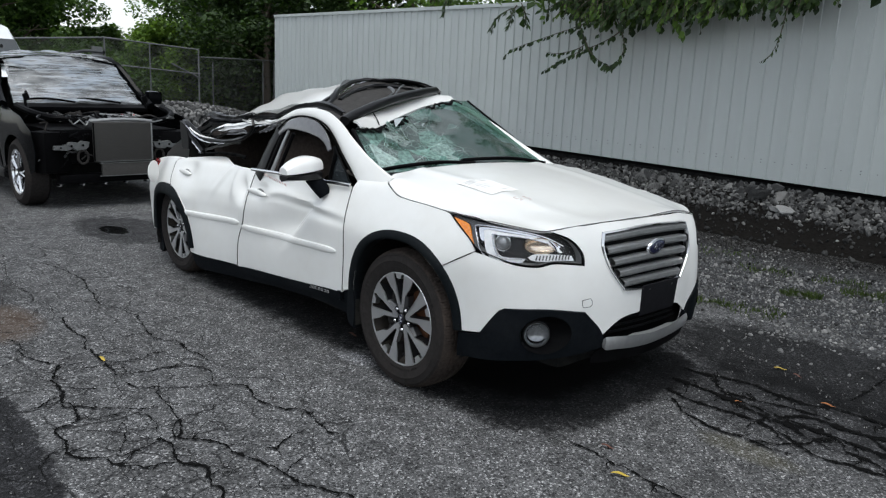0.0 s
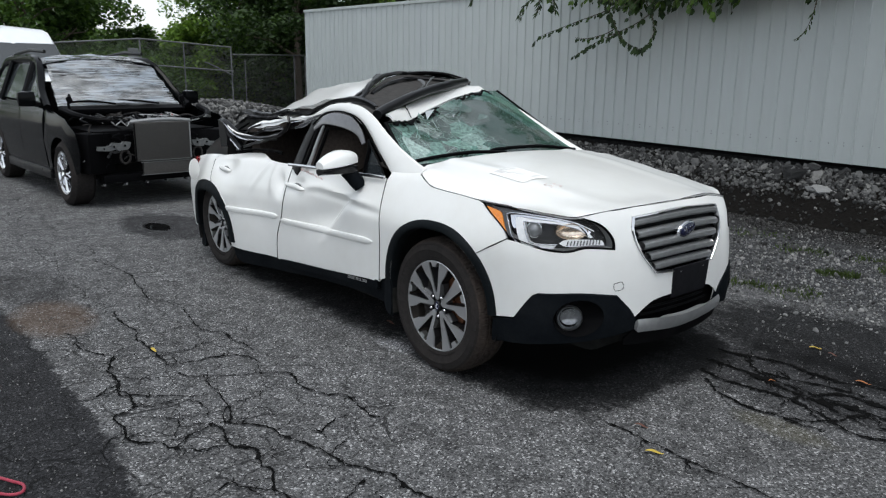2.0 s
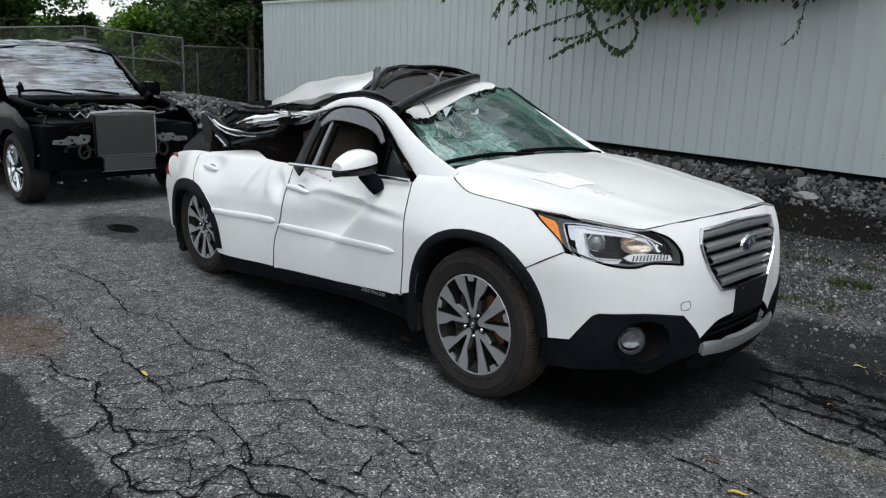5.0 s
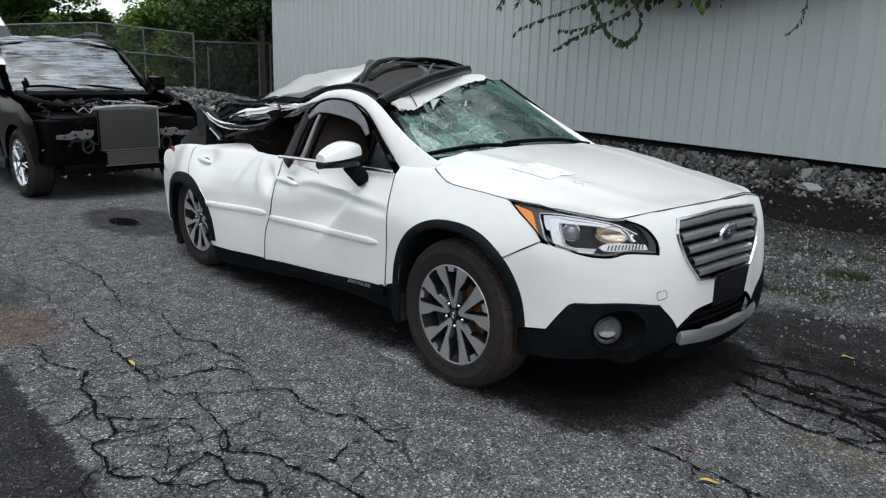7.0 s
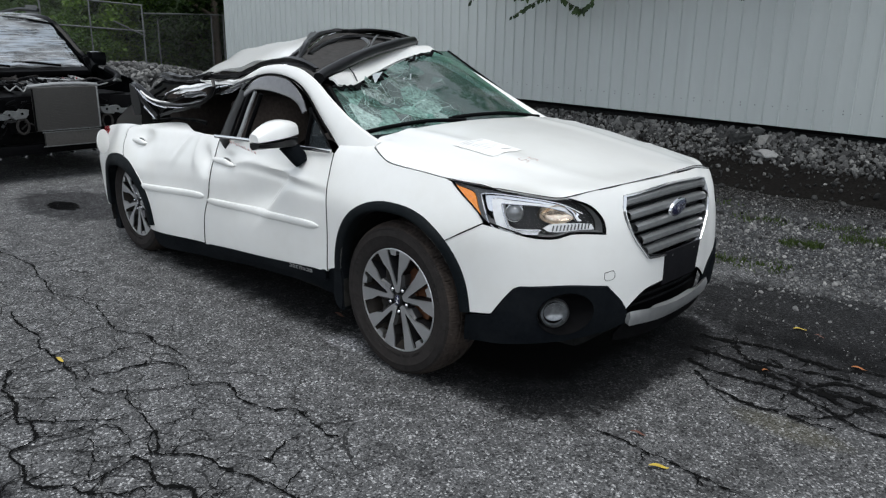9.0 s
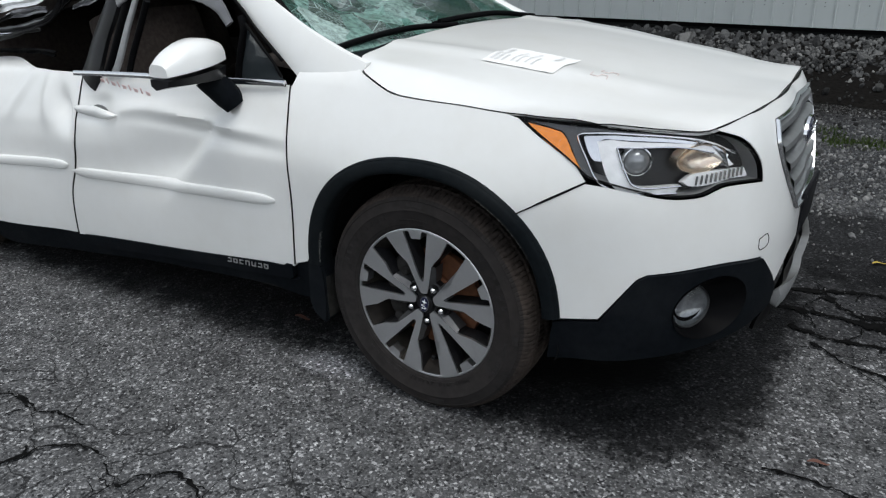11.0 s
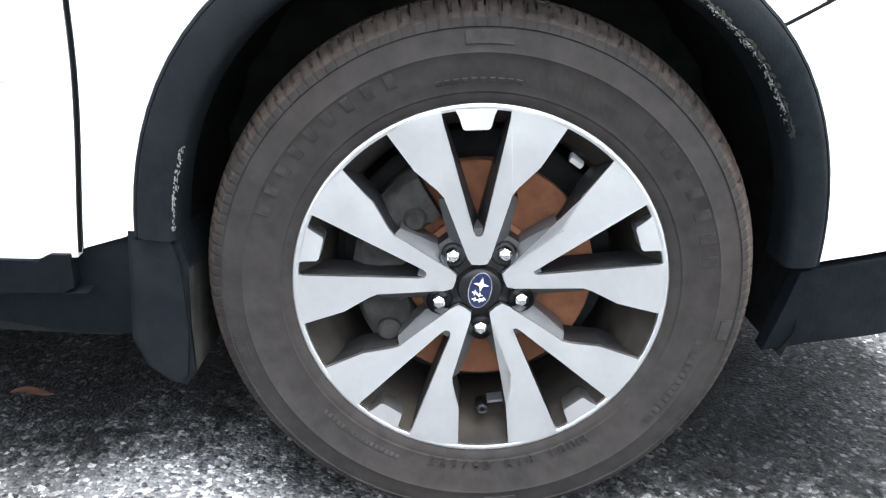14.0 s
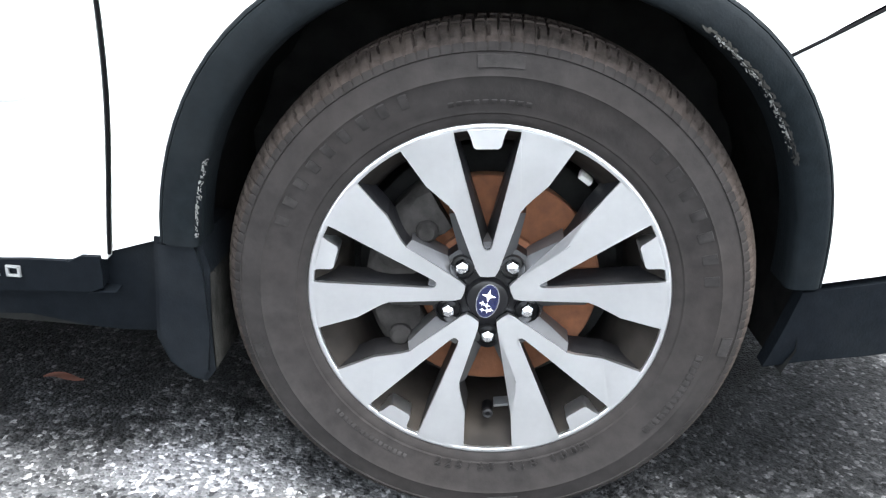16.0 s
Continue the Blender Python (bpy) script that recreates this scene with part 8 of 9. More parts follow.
    for k in range(30):
        x, y = r.uniform(-.35, .5), r.uniform(-.62, .62)
        pts = [(x, y, .95 + r.uniform(0, .06))]
        for q in range(3):
            p = pts[-1]
            pts.append((p[0] + r.uniform(-.14, .14), p[1] + r.uniform(-.18, .18), .94 + r.uniform(0, .09)))
        bm = bmesh.new()
        tube(bm, spline(pts, .04), r.choice((.008, .012, .018)), 6)
        put("hose", bm, r.choice((GALV, BLACK, GREYBAR, SATIN, CASTING)))
    for pts in ([(.56, -.64, .96), (.57, -.56, .99), (.57, -.50, .93), (.58, -.44, .98), (.58, -.38, .92), (.57, -.34, .97)], [(.10, -.05, 1.02), (.30, .20, 1.0), (.45, .38, .96)], [(.56, .34, .95), (.5, .5, .97), (.4, .62, .99)]):
        bm = bmesh.new()
        tube(bm, spline(pts, .03), .008, 8)
        put("pipe", bm, SILVER, label="bright metal pipe")
    for y, mt in ((.30, REDLENS), (.45, REDLENS)):
        bm = bmesh.new()
        box(bm, (-.12, y, .99), (.04, .04, .035), None, .008)
        put("red_cap", bm, mt)
    bm = bmesh.new()
    box(bm, (.50, 0, .33), (.14, 1.35, .10), None, .03)
    put("undertray", bm, BLACK)
    # loose loom and broken trim hanging in front of the inner wings
    for k in range(18):
        sg = r.choice((-1, -1, 1))
        y0, z0 = sg * r.uniform(.40, .85), r.uniform(.55, .92)
        pts = [(r.uniform(.50, .62) - .25 * max(0, abs(y0) - .6), y0, z0)]
        for q in range(3):
            p = pts[-1]
            pts.append((p[0] + r.uniform(-.04, .03), p[1] + r.uniform(-.09, .09), p[2] + r.uniform(-.12, .06)))
        bm = bmesh.new()
        tube(bm, spline(pts, .03), r.choice((.006, .009, .014)), 6)
        put("loom", bm, r.choice((BLACK, GREYBAR, CASTING, PLASTIC)))
    for k in range(6):
        bm = bmesh.new()
        tube(bm, [(.55, -.7 + k * .24, .27), (.60, -.68 + k * .24, .27)], .014, 6)
        put("bolt", bm, CHROME)


suv()


# ---- white van behind ----
def van():
    top = thing("white_van", (-15.0, -.08, -.08), "tall white van parked behind the black off-roader", "van")
    x1, w, y0 = -15.0, 1.0, .15

    def sec(x, zt, k):
        return [(x, y0 - w * k, -.1), (x, y0 - w * k, 1.0), (x, y0 - w * k * .93, zt - .35), (x, y0 - w * k * .78, zt - .06), (x, y0, zt), (x, y0 + w * k * .78, zt - .06), (x, y0 + w * k * .93, zt - .35), (x, y0 + w * k, 1.0), (x, y0 + w * k, -.1)]
    S = [sec(x1 + .9, 1.05, .9), sec(x1 + .75, 1.20, .95), sec(x1 + .25, 1.45, 1), sec(x1 - .35, 2.12, 1), sec(x1 - .75, 2.36, 1), sec(x1 - 1.3, 2.45, 1), sec(x1 - 5, 2.45, 1)]
    bm = bmesh.new()
    rows = [[bm.verts.new((x, y, z)) for x, y, z in s] for s in S]
    for a, b in zip(rows, rows[1:]):
        for j in range(8):
            bm.faces.new([a[j], a[j + 1], b[j + 1], b[j]])
    bm.faces.new(rows[0])
    bm.faces.new(rows[-1])
    part("body", bm, VANWHITE, top)
    pydata("windscreen", [(x1 + .27, y0 - .86, 1.52), (x1 + .27, y0 + .86, 1.52), (x1 - .30, y0 + .80, 2.06), (x1 - .30, y0 - .80, 2.06)], [(0, 1, 2, 3)], DARKGLASS, top)
    for sg in (-1, 1):
        bm = bmesh.new()
        box(bm, (x1 + .05, y0 + sg * 1.13, 1.40), (.10, .14, .30), None, .03)
        part("door_mirror", bm, BLACK, top)
        for wx in (x1 + .1, x1 - 3.6):
            bm = bmesh.new()
            revolve(bm, [(0, 0), (.2, 0), (.33, .02), (.33, .2)], 32)
            bmesh.ops.remove_doubles(bm, verts=bm.verts, dist=1e-5)
            bmesh.ops.transform(bm, matrix=Matrix.Translation((wx, y0 + sg * 1.0, .24)) @ (pose(0, 0, 0) if sg < 0 else pose(0, 0, 0, 0, 0, 180)), verts=bm.verts)
            part("wheel", bm, RUBBER, top)


van()


# ---- chain-link fence and gate ----
def fence():
    top = tagged(thing("chain_link_fence", (-21, 6, -.5)), "grey chain-link fence with a gate in front of the woods", "fence")
    line = [(-20.0, -2.0), (-20.0, 4.3), (-20.0, 7.1), (-21.0, 10.3), (-21.0, 13.5), (-21.0, 17)]
    tops = [1.90, 2.42, 2.26, 2.08, 2.10, 2.10]
    for k, ((x, y), z) in enumerate(zip(line, tops)):
        bm = bmesh.new()
        tube(bm, [(x, y, -.6), (x, y, z + .03)], .026, 8)
        part("post", bm, GALV, top)
    for k in range(len(line) - 1):
        (xa, ya), (xb, yb) = line[k], line[k + 1]
        za, zb = (tops[k], tops[k + 1]) if k < 2 else (2.04, 2.10)
        bm = bmesh.new()
        tube(bm, [(xa, ya, za), (xb, yb, zb)], .022, 8)
        part("rail", bm, GALV, top)
        L = math.hypot(xb - xa, yb - ya)
        a = math.degrees(math.atan2(yb - ya, xb - xa))
        me = bpy.data.meshes.new("wire_mesh")
        me.from_pydata([(0, 0, -.55), (L, 0, -.55), (L, 0, zb), (0, 0, za)], [], [(0, 1, 2, 3)])
        me.materials.append(CHAIN)
        ob = new("wire_mesh", me)
        ob.parent = top
        ob.matrix_parent_inverse = top.matrix_basis.inverted()
        ob.matrix_basis = Matrix.Translation((xa, ya, 0)) @ pose(0, 0, 0, 0, 0, a)
    # gate leaf with a brace
    for pts in ([(-19.9, 4.5, 1.68), (-19.9, 7.1, 1.53)], [(-19.9, 5.55, -.3), (-19.9, 5.55, 2.36)], [(-19.9, 6.2, 1.80), (-19.9, 7.1, 1.40)], [(-20.3, 7.7, -.3), (-20.3, 7.7, 1.9)], [(-20.7, 9.7, -.3), (-20.7, 9.7, 2.06)]):
        bm = bmesh.new()
        tube(bm, pts, .020, 8)
        part("gate_bar", bm, GALV, top)
    bm = bmesh.new()
    box(bm, (-19.85, 4.05, 2.03), (.03, .30, .24), None, .01)
    part("sign", bm, GALV, top, "small blank grey sign plate")


fence()


# ---- trees ----
def leaf_cloud(V, F, centre, radius, count, size, r, squash=.8):
    """Leaves as small bent blades round a clump's shell."""
    for k in range(count):
        d = Vector((r.gauss(0, 1), r.gauss(0, 1), r.gauss(0, 1))).normalized() * (radius * r.uniform(.45, 1.05))
        p = Vector(centre) + Vector((d.x, d.y, d.z * squash))
        a = Euler((r.uniform(-.9, .9), r.uniform(-.9, .9), r.uniform(0, 6.28))).to_matrix()
        s = size * r.uniform(.6, 1.3)
        o = len(V)
        for q in ((-.5, 0, 0), (0, -.34, .08), (.5, 0, -.05), (0, .34, .08)):
            V.append(p + a @ (Vector(q) * s))
        F += [(o, o + 1, o + 2), (o, o + 2, o + 3)]


def tree(base, height, spread, seed, mat, leaf=.35, clumps=40, per=60, low=.15):
    r = random.Random(seed)
    top = thing("tree", base, "leafy green tree with a full crown", "tree", "trees behind the yard")
    bm = bmesh.new()
    x, y, z = base
    lean = (r.uniform(-.5, .5), r.uniform(-.5, .5))
    trunk = [(x, y, z - .3), (x + lean[0] * .3, y + lean[1] * .3, z + height * .3), (x + lean[0], y + lean[1], z + height * .75)]
    tube(bm, spline(trunk, .6), list(np.linspace(.020 * height, .006 * height, len(spline(trunk, .6)))), 8)
    ends = []
    for k in range(9):
        t = r.uniform(.2, .7)
        p = Vector(trunk[0]).lerp(Vector(trunk[2]), t)
        a = r.uniform(0, 6.28)
        e = p + Vector((math.cos(a) * spread * .7, math.sin(a) * spread * .7, height * r.uniform(.05, .3)))
        if 7 < y < 9 and x > -10:
            e.y = max(e.y, 7.4)          # limbs stay behind the wall
        tube(bm, [p, p.lerp(e, .5) + Vector((0, 0, .2)), e], [.008 * height, .005 * height, .002 * height], 6)
        ends.append(e)
    part("trunk", bm, BARK, top)
    V, F = [], []
    for k in range(clumps):
        a, q = r.uniform(0, 6.28), r.random() ** .5
        h = r.uniform(low, 1.0)
        w = spread * q * (1 - .55 * max(0, h - .5) * 2 * .9)
        leaf_cloud(V, F, (x + lean[0] * h + w * math.cos(a), y + lean[1] * h + w * math.sin(a), z + height * h), r.uniform(.5, 1.1) * spread * .32, per, leaf, r)
    me = bpy.data.meshes.new("crown")
    me.from_pydata([tuple(v) for v in V], [], F)
    me.materials.append(mat)
    ob = new("crown", me)
    ob.parent = top
    ob.matrix_parent_inverse = top.matrix_basis.inverted()
    return top


seedling = 100
# HANGLEAF crowns beside the wall: shade put into the leaf colour
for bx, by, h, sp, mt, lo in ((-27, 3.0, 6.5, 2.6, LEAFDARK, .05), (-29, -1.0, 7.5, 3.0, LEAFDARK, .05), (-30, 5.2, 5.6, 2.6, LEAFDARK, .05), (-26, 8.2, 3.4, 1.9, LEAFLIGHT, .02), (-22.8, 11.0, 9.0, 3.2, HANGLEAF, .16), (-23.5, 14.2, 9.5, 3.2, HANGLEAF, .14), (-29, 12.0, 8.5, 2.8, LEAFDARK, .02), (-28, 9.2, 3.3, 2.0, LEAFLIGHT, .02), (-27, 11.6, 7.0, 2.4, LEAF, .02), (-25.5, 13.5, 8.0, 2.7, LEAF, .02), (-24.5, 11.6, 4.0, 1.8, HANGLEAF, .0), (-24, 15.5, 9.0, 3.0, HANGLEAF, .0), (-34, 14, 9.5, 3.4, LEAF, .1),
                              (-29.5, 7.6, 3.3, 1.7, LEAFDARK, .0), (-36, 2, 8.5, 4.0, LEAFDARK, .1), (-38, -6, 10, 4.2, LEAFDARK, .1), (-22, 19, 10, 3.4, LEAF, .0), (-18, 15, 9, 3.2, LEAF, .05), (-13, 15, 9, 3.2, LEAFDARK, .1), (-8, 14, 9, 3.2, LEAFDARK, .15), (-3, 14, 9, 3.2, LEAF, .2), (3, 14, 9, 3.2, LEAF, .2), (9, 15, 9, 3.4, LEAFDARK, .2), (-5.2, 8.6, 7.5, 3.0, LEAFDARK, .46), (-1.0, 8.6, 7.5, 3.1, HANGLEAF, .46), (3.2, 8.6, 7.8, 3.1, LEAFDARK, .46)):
    seedling += 1
    far = bx < -20
    tree((bx, by, -.3), h, sp, seedling, mt, .18 if far else .17, 95 if far else 60, 200 if far else 140, lo)


def undergrowth():
    r = random.Random(77)
    V, F = [], []
    for k in range(420):
        t = r.random()
        x, y = -23.2 - r.random() * 4 - t * 2, 3.5 + t * 17
        leaf_cloud(V, F, (x, y, -.4 + r.random() * 2.4), r.uniform(.5, 1.0), 120, .12, r)
    me = bpy.data.meshes.new("undergrowth")
    me.from_pydata([tuple(v) for v in V], [], F)
    me.materials.append(LEAFDARK)
    tagged(new("undergrowth", me), "dark tangled undergrowth behind the fence", "bushes", "", "stuff")


undergrowth()


# ---- branches hanging over the wall ----
def hanging():
    r = random.Random(31)
    top = thing("overhanging_branches", (-3.2, 6.5, 3.1), "leafy twigs hanging over the steel wall", "branches")

    def blade(V, F, p, d, s, wide=.42):
        d = d.normalized()
        sd = d.cross(Vector((r.uniform(-.4, .4), -1, r.uniform(-.3, .3)))).normalized()
        up = d.cross(sd)
        o = len(V)
        for a, b, c in ((0, 0, 0), (.25, wide * .8, .04), (.55, wide, .06), (1, 0, -.05), (.55, -wide, .06), (.25, -wide * .8, .04)):
            V.append(p + d * s * a + sd * s * b * .5 + up * s * c)
        F += [(o, o + 1, o + 5), (o + 1, o + 2, o + 4, o + 5), (o + 2, o + 3, o + 4)]

    def twig(pts, leaf, n, mat, drop=.9, wide=.62):
        P = [Vector(p) for p in spline(pts, .04)]
        bm = bmesh.new()
        tube(bm, P, list(np.linspace(.009, .0025, len(P))), 5)
        tw = part("twig", bm, BARK, top)
        V, F = [], []
        for k in range(n):
            t = (k + r.random()) / n
            i = min(len(P) - 2, int((.12 + .88 * t) * (len(P) - 1)))
            ax = (P[i + 1] - P[i]).normalized()
            d = ax * r.uniform(.1, .7) + Vector((r.uniform(-.5, .5), r.uniform(-.5, .2), -drop * r.uniform(.4, 1.2)))
            blade(V, F, P[i] + Vector((0, r.uniform(-.02, .02), 0)), d, leaf * r.uniform(.65, 1.25), wide)
        me = bpy.data.meshes.new("leaves")
        me.from_pydata([tuple(v) for v in V], [], F)
        me.materials.append(mat)
        ob = new("leaves", me)
        ob.parent = tw
        ob.matrix_parent_inverse = world_of(tw).inverted()

    y = 6.25
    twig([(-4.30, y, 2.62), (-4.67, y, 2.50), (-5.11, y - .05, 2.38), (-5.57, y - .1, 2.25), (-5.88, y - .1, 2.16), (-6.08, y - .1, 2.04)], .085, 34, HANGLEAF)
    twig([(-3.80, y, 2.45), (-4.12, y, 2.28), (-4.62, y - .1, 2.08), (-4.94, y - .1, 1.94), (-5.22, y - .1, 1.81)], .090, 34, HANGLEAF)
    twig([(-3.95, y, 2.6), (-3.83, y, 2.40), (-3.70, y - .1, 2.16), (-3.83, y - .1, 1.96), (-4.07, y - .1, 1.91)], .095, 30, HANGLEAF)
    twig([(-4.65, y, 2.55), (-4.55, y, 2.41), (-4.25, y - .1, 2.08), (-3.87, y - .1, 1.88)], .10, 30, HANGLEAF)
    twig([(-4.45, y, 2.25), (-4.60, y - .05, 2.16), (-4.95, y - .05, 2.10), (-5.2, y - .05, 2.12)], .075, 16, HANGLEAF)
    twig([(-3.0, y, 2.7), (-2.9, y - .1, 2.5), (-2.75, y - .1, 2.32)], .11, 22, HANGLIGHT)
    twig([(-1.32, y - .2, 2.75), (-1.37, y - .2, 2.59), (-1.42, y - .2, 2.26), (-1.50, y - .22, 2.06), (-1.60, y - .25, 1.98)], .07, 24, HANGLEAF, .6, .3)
    for k in range(230):
        x = r.uniform(-5.1, -.9)
        x1 = x + r.uniform(-.3, .3)
        z0 = 2.72 + r.uniform(0, .8)
        deep = .32 if -4.6 < x < -2.6 else .16
        low_ = 2.62 - deep * r.random() + r.uniform(0, .2)
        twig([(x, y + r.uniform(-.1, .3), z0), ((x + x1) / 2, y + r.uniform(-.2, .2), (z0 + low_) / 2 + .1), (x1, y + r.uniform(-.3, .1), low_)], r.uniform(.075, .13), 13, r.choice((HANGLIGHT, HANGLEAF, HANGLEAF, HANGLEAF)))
    # fern-like compound leaves
    for x0, z0, dx in ((-5.95, 2.72, -.35), (-5.85, 2.76, .0), (-5.75, 2.78, .3), (-7.4, 3.0, -.1)):
        twig([(x0, y - .1, z0 + .1), (x0 + dx * .5, y - .2, z0 - .02), (x0 + dx, y - .25, z0 - .26)], .13, 30, HANGLEAF, .35, .22)
    bm = bmesh.new()
    for a, b in (((-3.0, 7.3, 3.4), (-4.2, 6.3, 2.6)), ((-2.4, 7.3, 3.5), (-3.2, 6.3, 2.5)), ((-1.0, 7.4, 3.4), (-2.2, 6.4, 2.7))):
        tube(bm, [a, tuple((np.array(a) + b) / 2 + (0, 0, .15)), b], [.03, .022, .012], 6)
    part("branch", bm, BARK, top)


hanging()


# ---- weeds, fallen leaves, cracks, worn line ----
def weeds():
    r = random.Random(8)
    V, F = [], []
    for cx, cy, rad, n in ((.49, 2.90, .16, 130), (.84, 3.38, .22, 110), (.50, 2.10, .22, 60), (.17, 2.03, .16, 40), (.53, 3.63, .24, 50), (-.07, 3.50, .25, 50), (1.5, 3.3, .35, 90), (2.2, 2.9, .4, 80), (-.7, 3.9, .3, 36), (-2.8, 3.1, .3, 40)):
        for k in range(n * 3):
            a, q = r.uniform(0, 6.28), rad * r.random() ** .7
            p = Vector((cx + q * math.cos(a), cy + q * math.sin(a), 0))
            h, w = r.uniform(.010, .045), r.uniform(.003, .008)
            d = Vector((r.uniform(-.6, .6), r.uniform(-.6, .6), 1)).normalized() * h
            s = Vector((math.cos(a), math.sin(a), 0)) * w
            o = len(V)
            V.extend([p - s, p + s, p + d * .6 + s * .8 + Vector((0, 0, 0)), p + d])
            F.append((o, o + 1, o + 2, o + 3))
    me = bpy.data.meshes.new("weeds")
    me.from_pydata([tuple(v) for v in V], [], F)
    me.materials.append(GRASS)
    tagged(new("weeds", me), "low green weeds growing through the gravel", "weeds", "", "stuff")


weeds()


def fallen_leaf(x, y, length, turn, mat, label):
    n = 9
    V, F = [], []
    for i in range(n):
        t = i / (n - 1)
        w = .30 * math.sin(math.pi * min(1, t * .96 + .03)) ** .8
        for sg in (-1, 0, 1):
            V.append((length * (t - .5), sg * w * length * .5, .004 + .004 * abs(sg) * math.sin(3 * t + 1) + .003 * math.sin(5 * t)))
    for i in range(n - 1):
        for j in range(2):
            F.append((i * 3 + j, (i + 1) * 3 + j, (i + 1) * 3 + j + 1, i * 3 + j + 1))
    me = bpy.data.meshes.new("fallen_leaf")
    me.from_pydata(V, [], F)
    me.materials.append(mat)
    me.shade_smooth()
    ob = new("fallen_leaf", me)
    ob.matrix_basis = Matrix.Translation((x, y, float(ground_z(x, y)))) @ pose(0, 0, 0, 0, 0, turn)
    tagged(ob, label, "leaf", "fallen leaves")


for x, y, size, a, mt, colour in ((1.28, -.75, .075, 40, YLEAF, "yellow"), (1.14, 1.05, .07, 40, YLEAF, "yellow"), (-1.19, -1.98, .06, 10, YLEAF, "yellow"), (1.47, -1.14, .06, 60, OLEAF, "orange"), (-.755, -.645, .07, 10, RLEAF, "red-brown"),
                                  (1.10, -.59, .06, 25, RLEAF, "red-brown"), (1.25, 1.02, .05, 5, RLEAF, "red-brown"), (.77, -2.20, .06, 150, OLEAF, "orange"), (1.85, .98, .09, 150, YLEAF, "yellow"), (1.53, .73, .07, 20, OLEAF, "orange"), (1.22, .38, .05, 70, OLEAF, "orange")):
    fallen_leaf(x, y, size, a, mt, colour + " fallen leaf on the asphalt")


def crack(pts, width, seed, side_branches=None):
    """An open crack: a jagged dark strip, wider and narrower along its way, with broken edges and hairline branches."""
    r = random.Random(seed)
    off = r.uniform(0, 90)

    def strip_of(P, w0, w1):
        P = [Vector((p[0], p[1], 0)) for p in P]
        V, F = [], []
        for i, p in enumerate(P):
            d = (P[min(i + 1, len(P) - 1)] - P[max(i - 1, 0)]).normalized()
            nrm = Vector((-d.y, d.x, 0))
            q0 = p + nrm * (.013 * noise.noise((p.x * 22 + off, p.y * 22, 0)) + .009 * noise.noise((p.x * 60, p.y * 60 + off, 4)))
            t = i / (len(P) - 1)
            w = (w0 + (w1 - w0) * t) * math.exp(1.25 * noise.noise((p.x * 17, p.y * 17, off)) + r.uniform(-.45, .45))
            for sg in (-1, 1):
                q = q0 + nrm * w * .5 * sg * r.uniform(.6, 1.4)
                V.append((q.x, q.y, float(ground_z(q.x, q.y)) + .0035 + .006 * noise.noise((q.x * 1.3, q.y * 1.3, 0.0))))
        for i in range(len(P) - 1):
            F.append((2 * i, 2 * i + 1, 2 * i + 3, 2 * i + 2))
        return V, F
    P = spline([(x, y, 0) for x, y in pts], .011)
    width *= .78 if pts[0][1] < -.3 else 1.5
    V, F = strip_of(P, width, width * .85)
    count = int(len(P) / 9) + 3 if side_branches is None else side_branches
    for k in range(count):
        i = r.randrange(len(P))
        a = r.uniform(0, 6.28)
        long, bend = .03 + .24 * r.random() ** 2, r.uniform(-4, 4)
        q = [P[i] + np.array([math.cos(a + bend * u) * u, math.sin(a + bend * u) * u, 0]) for u in np.linspace(0, long, 4 + int(long / .013))]
        v, f = strip_of(q, width * r.uniform(.3, .7), width * .12)
        o = len(V)
        V += v
        F += [tuple(i + o for i in g) for g in f]
    # crumbled spots where pieces have come loose
    for k in range(int(len(P) * width * 3)):
        c = P[r.randrange(len(P))]
        o, n = len(V), 7
        rad = width * r.uniform(.5, 1.3)
        for u in range(n):
            a = 6.283 * u / n
            q = rad * r.uniform(.5, 1.2)
            x, y = c[0] + 1.4 * q * math.cos(a), c[1] + q * math.sin(a)
            V.append((x, y, float(ground_z(x, y)) + .004 + .006 * noise.noise((x * 1.3, y * 1.3, 0.0))))
        F.append(tuple(range(o, o + n)))
    me = bpy.data.meshes.new("crack")
    me.from_pydata(V, [], F)
    me.materials.append(CRACK)
    ob = new("crack", me)
    ob.parent = GROUND
    return ob


crack([(-4.29, -1.95), (-3.83, -1.96), (-3.58, -1.93), (-3.25, -1.98), (-2.96, -2.00), (-2.81, -1.98), (-2.62, -1.97), (-2.48, -1.99), (-2.35, -1.94), (-2.17, -1.96), (-2.04, -1.99)], 0.0060, 20)
crack([(-2.04, -1.99), (-1.96, -2.11), (-1.90, -2.22), (-1.94, -2.34)], 0.0050, 21)
crack([(-3.62, -1.92), (-3.54, -1.79), (-3.56, -1.70), (-3.46, -1.65), (-3.23, -1.60), (-3.02, -1.57), (-2.83, -1.57), (-2.62, -1.62), (-2.48, -1.62), (-2.31, -1.66), (-2.19, -1.66), (-2.04, -1.59), (-1.90, -1.58), (-1.83, -1.56), (-1.66, -1.59), (-1.51, -1.62), (-1.39, -1.63), (-1.29, -1.60), (-1.22, -1.55), (-1.06, -1.56), (-0.98, -1.53), (-0.85, -1.53)], 0.0090, 22)
crack([(-2.04, -1.94), (-1.88, -1.97), (-1.73, -1.97), (-1.54, -1.96), (-1.42, -2.00), (-1.35, -1.99), (-1.22, -1.99), (-1.04, -1.99), (-0.92, -1.99)], 0.0110, 23)
crack([(-1.45, -1.86), (-1.46, -1.78), (-1.47, -1.69), (-1.44, -1.61)], 0.0060, 24)
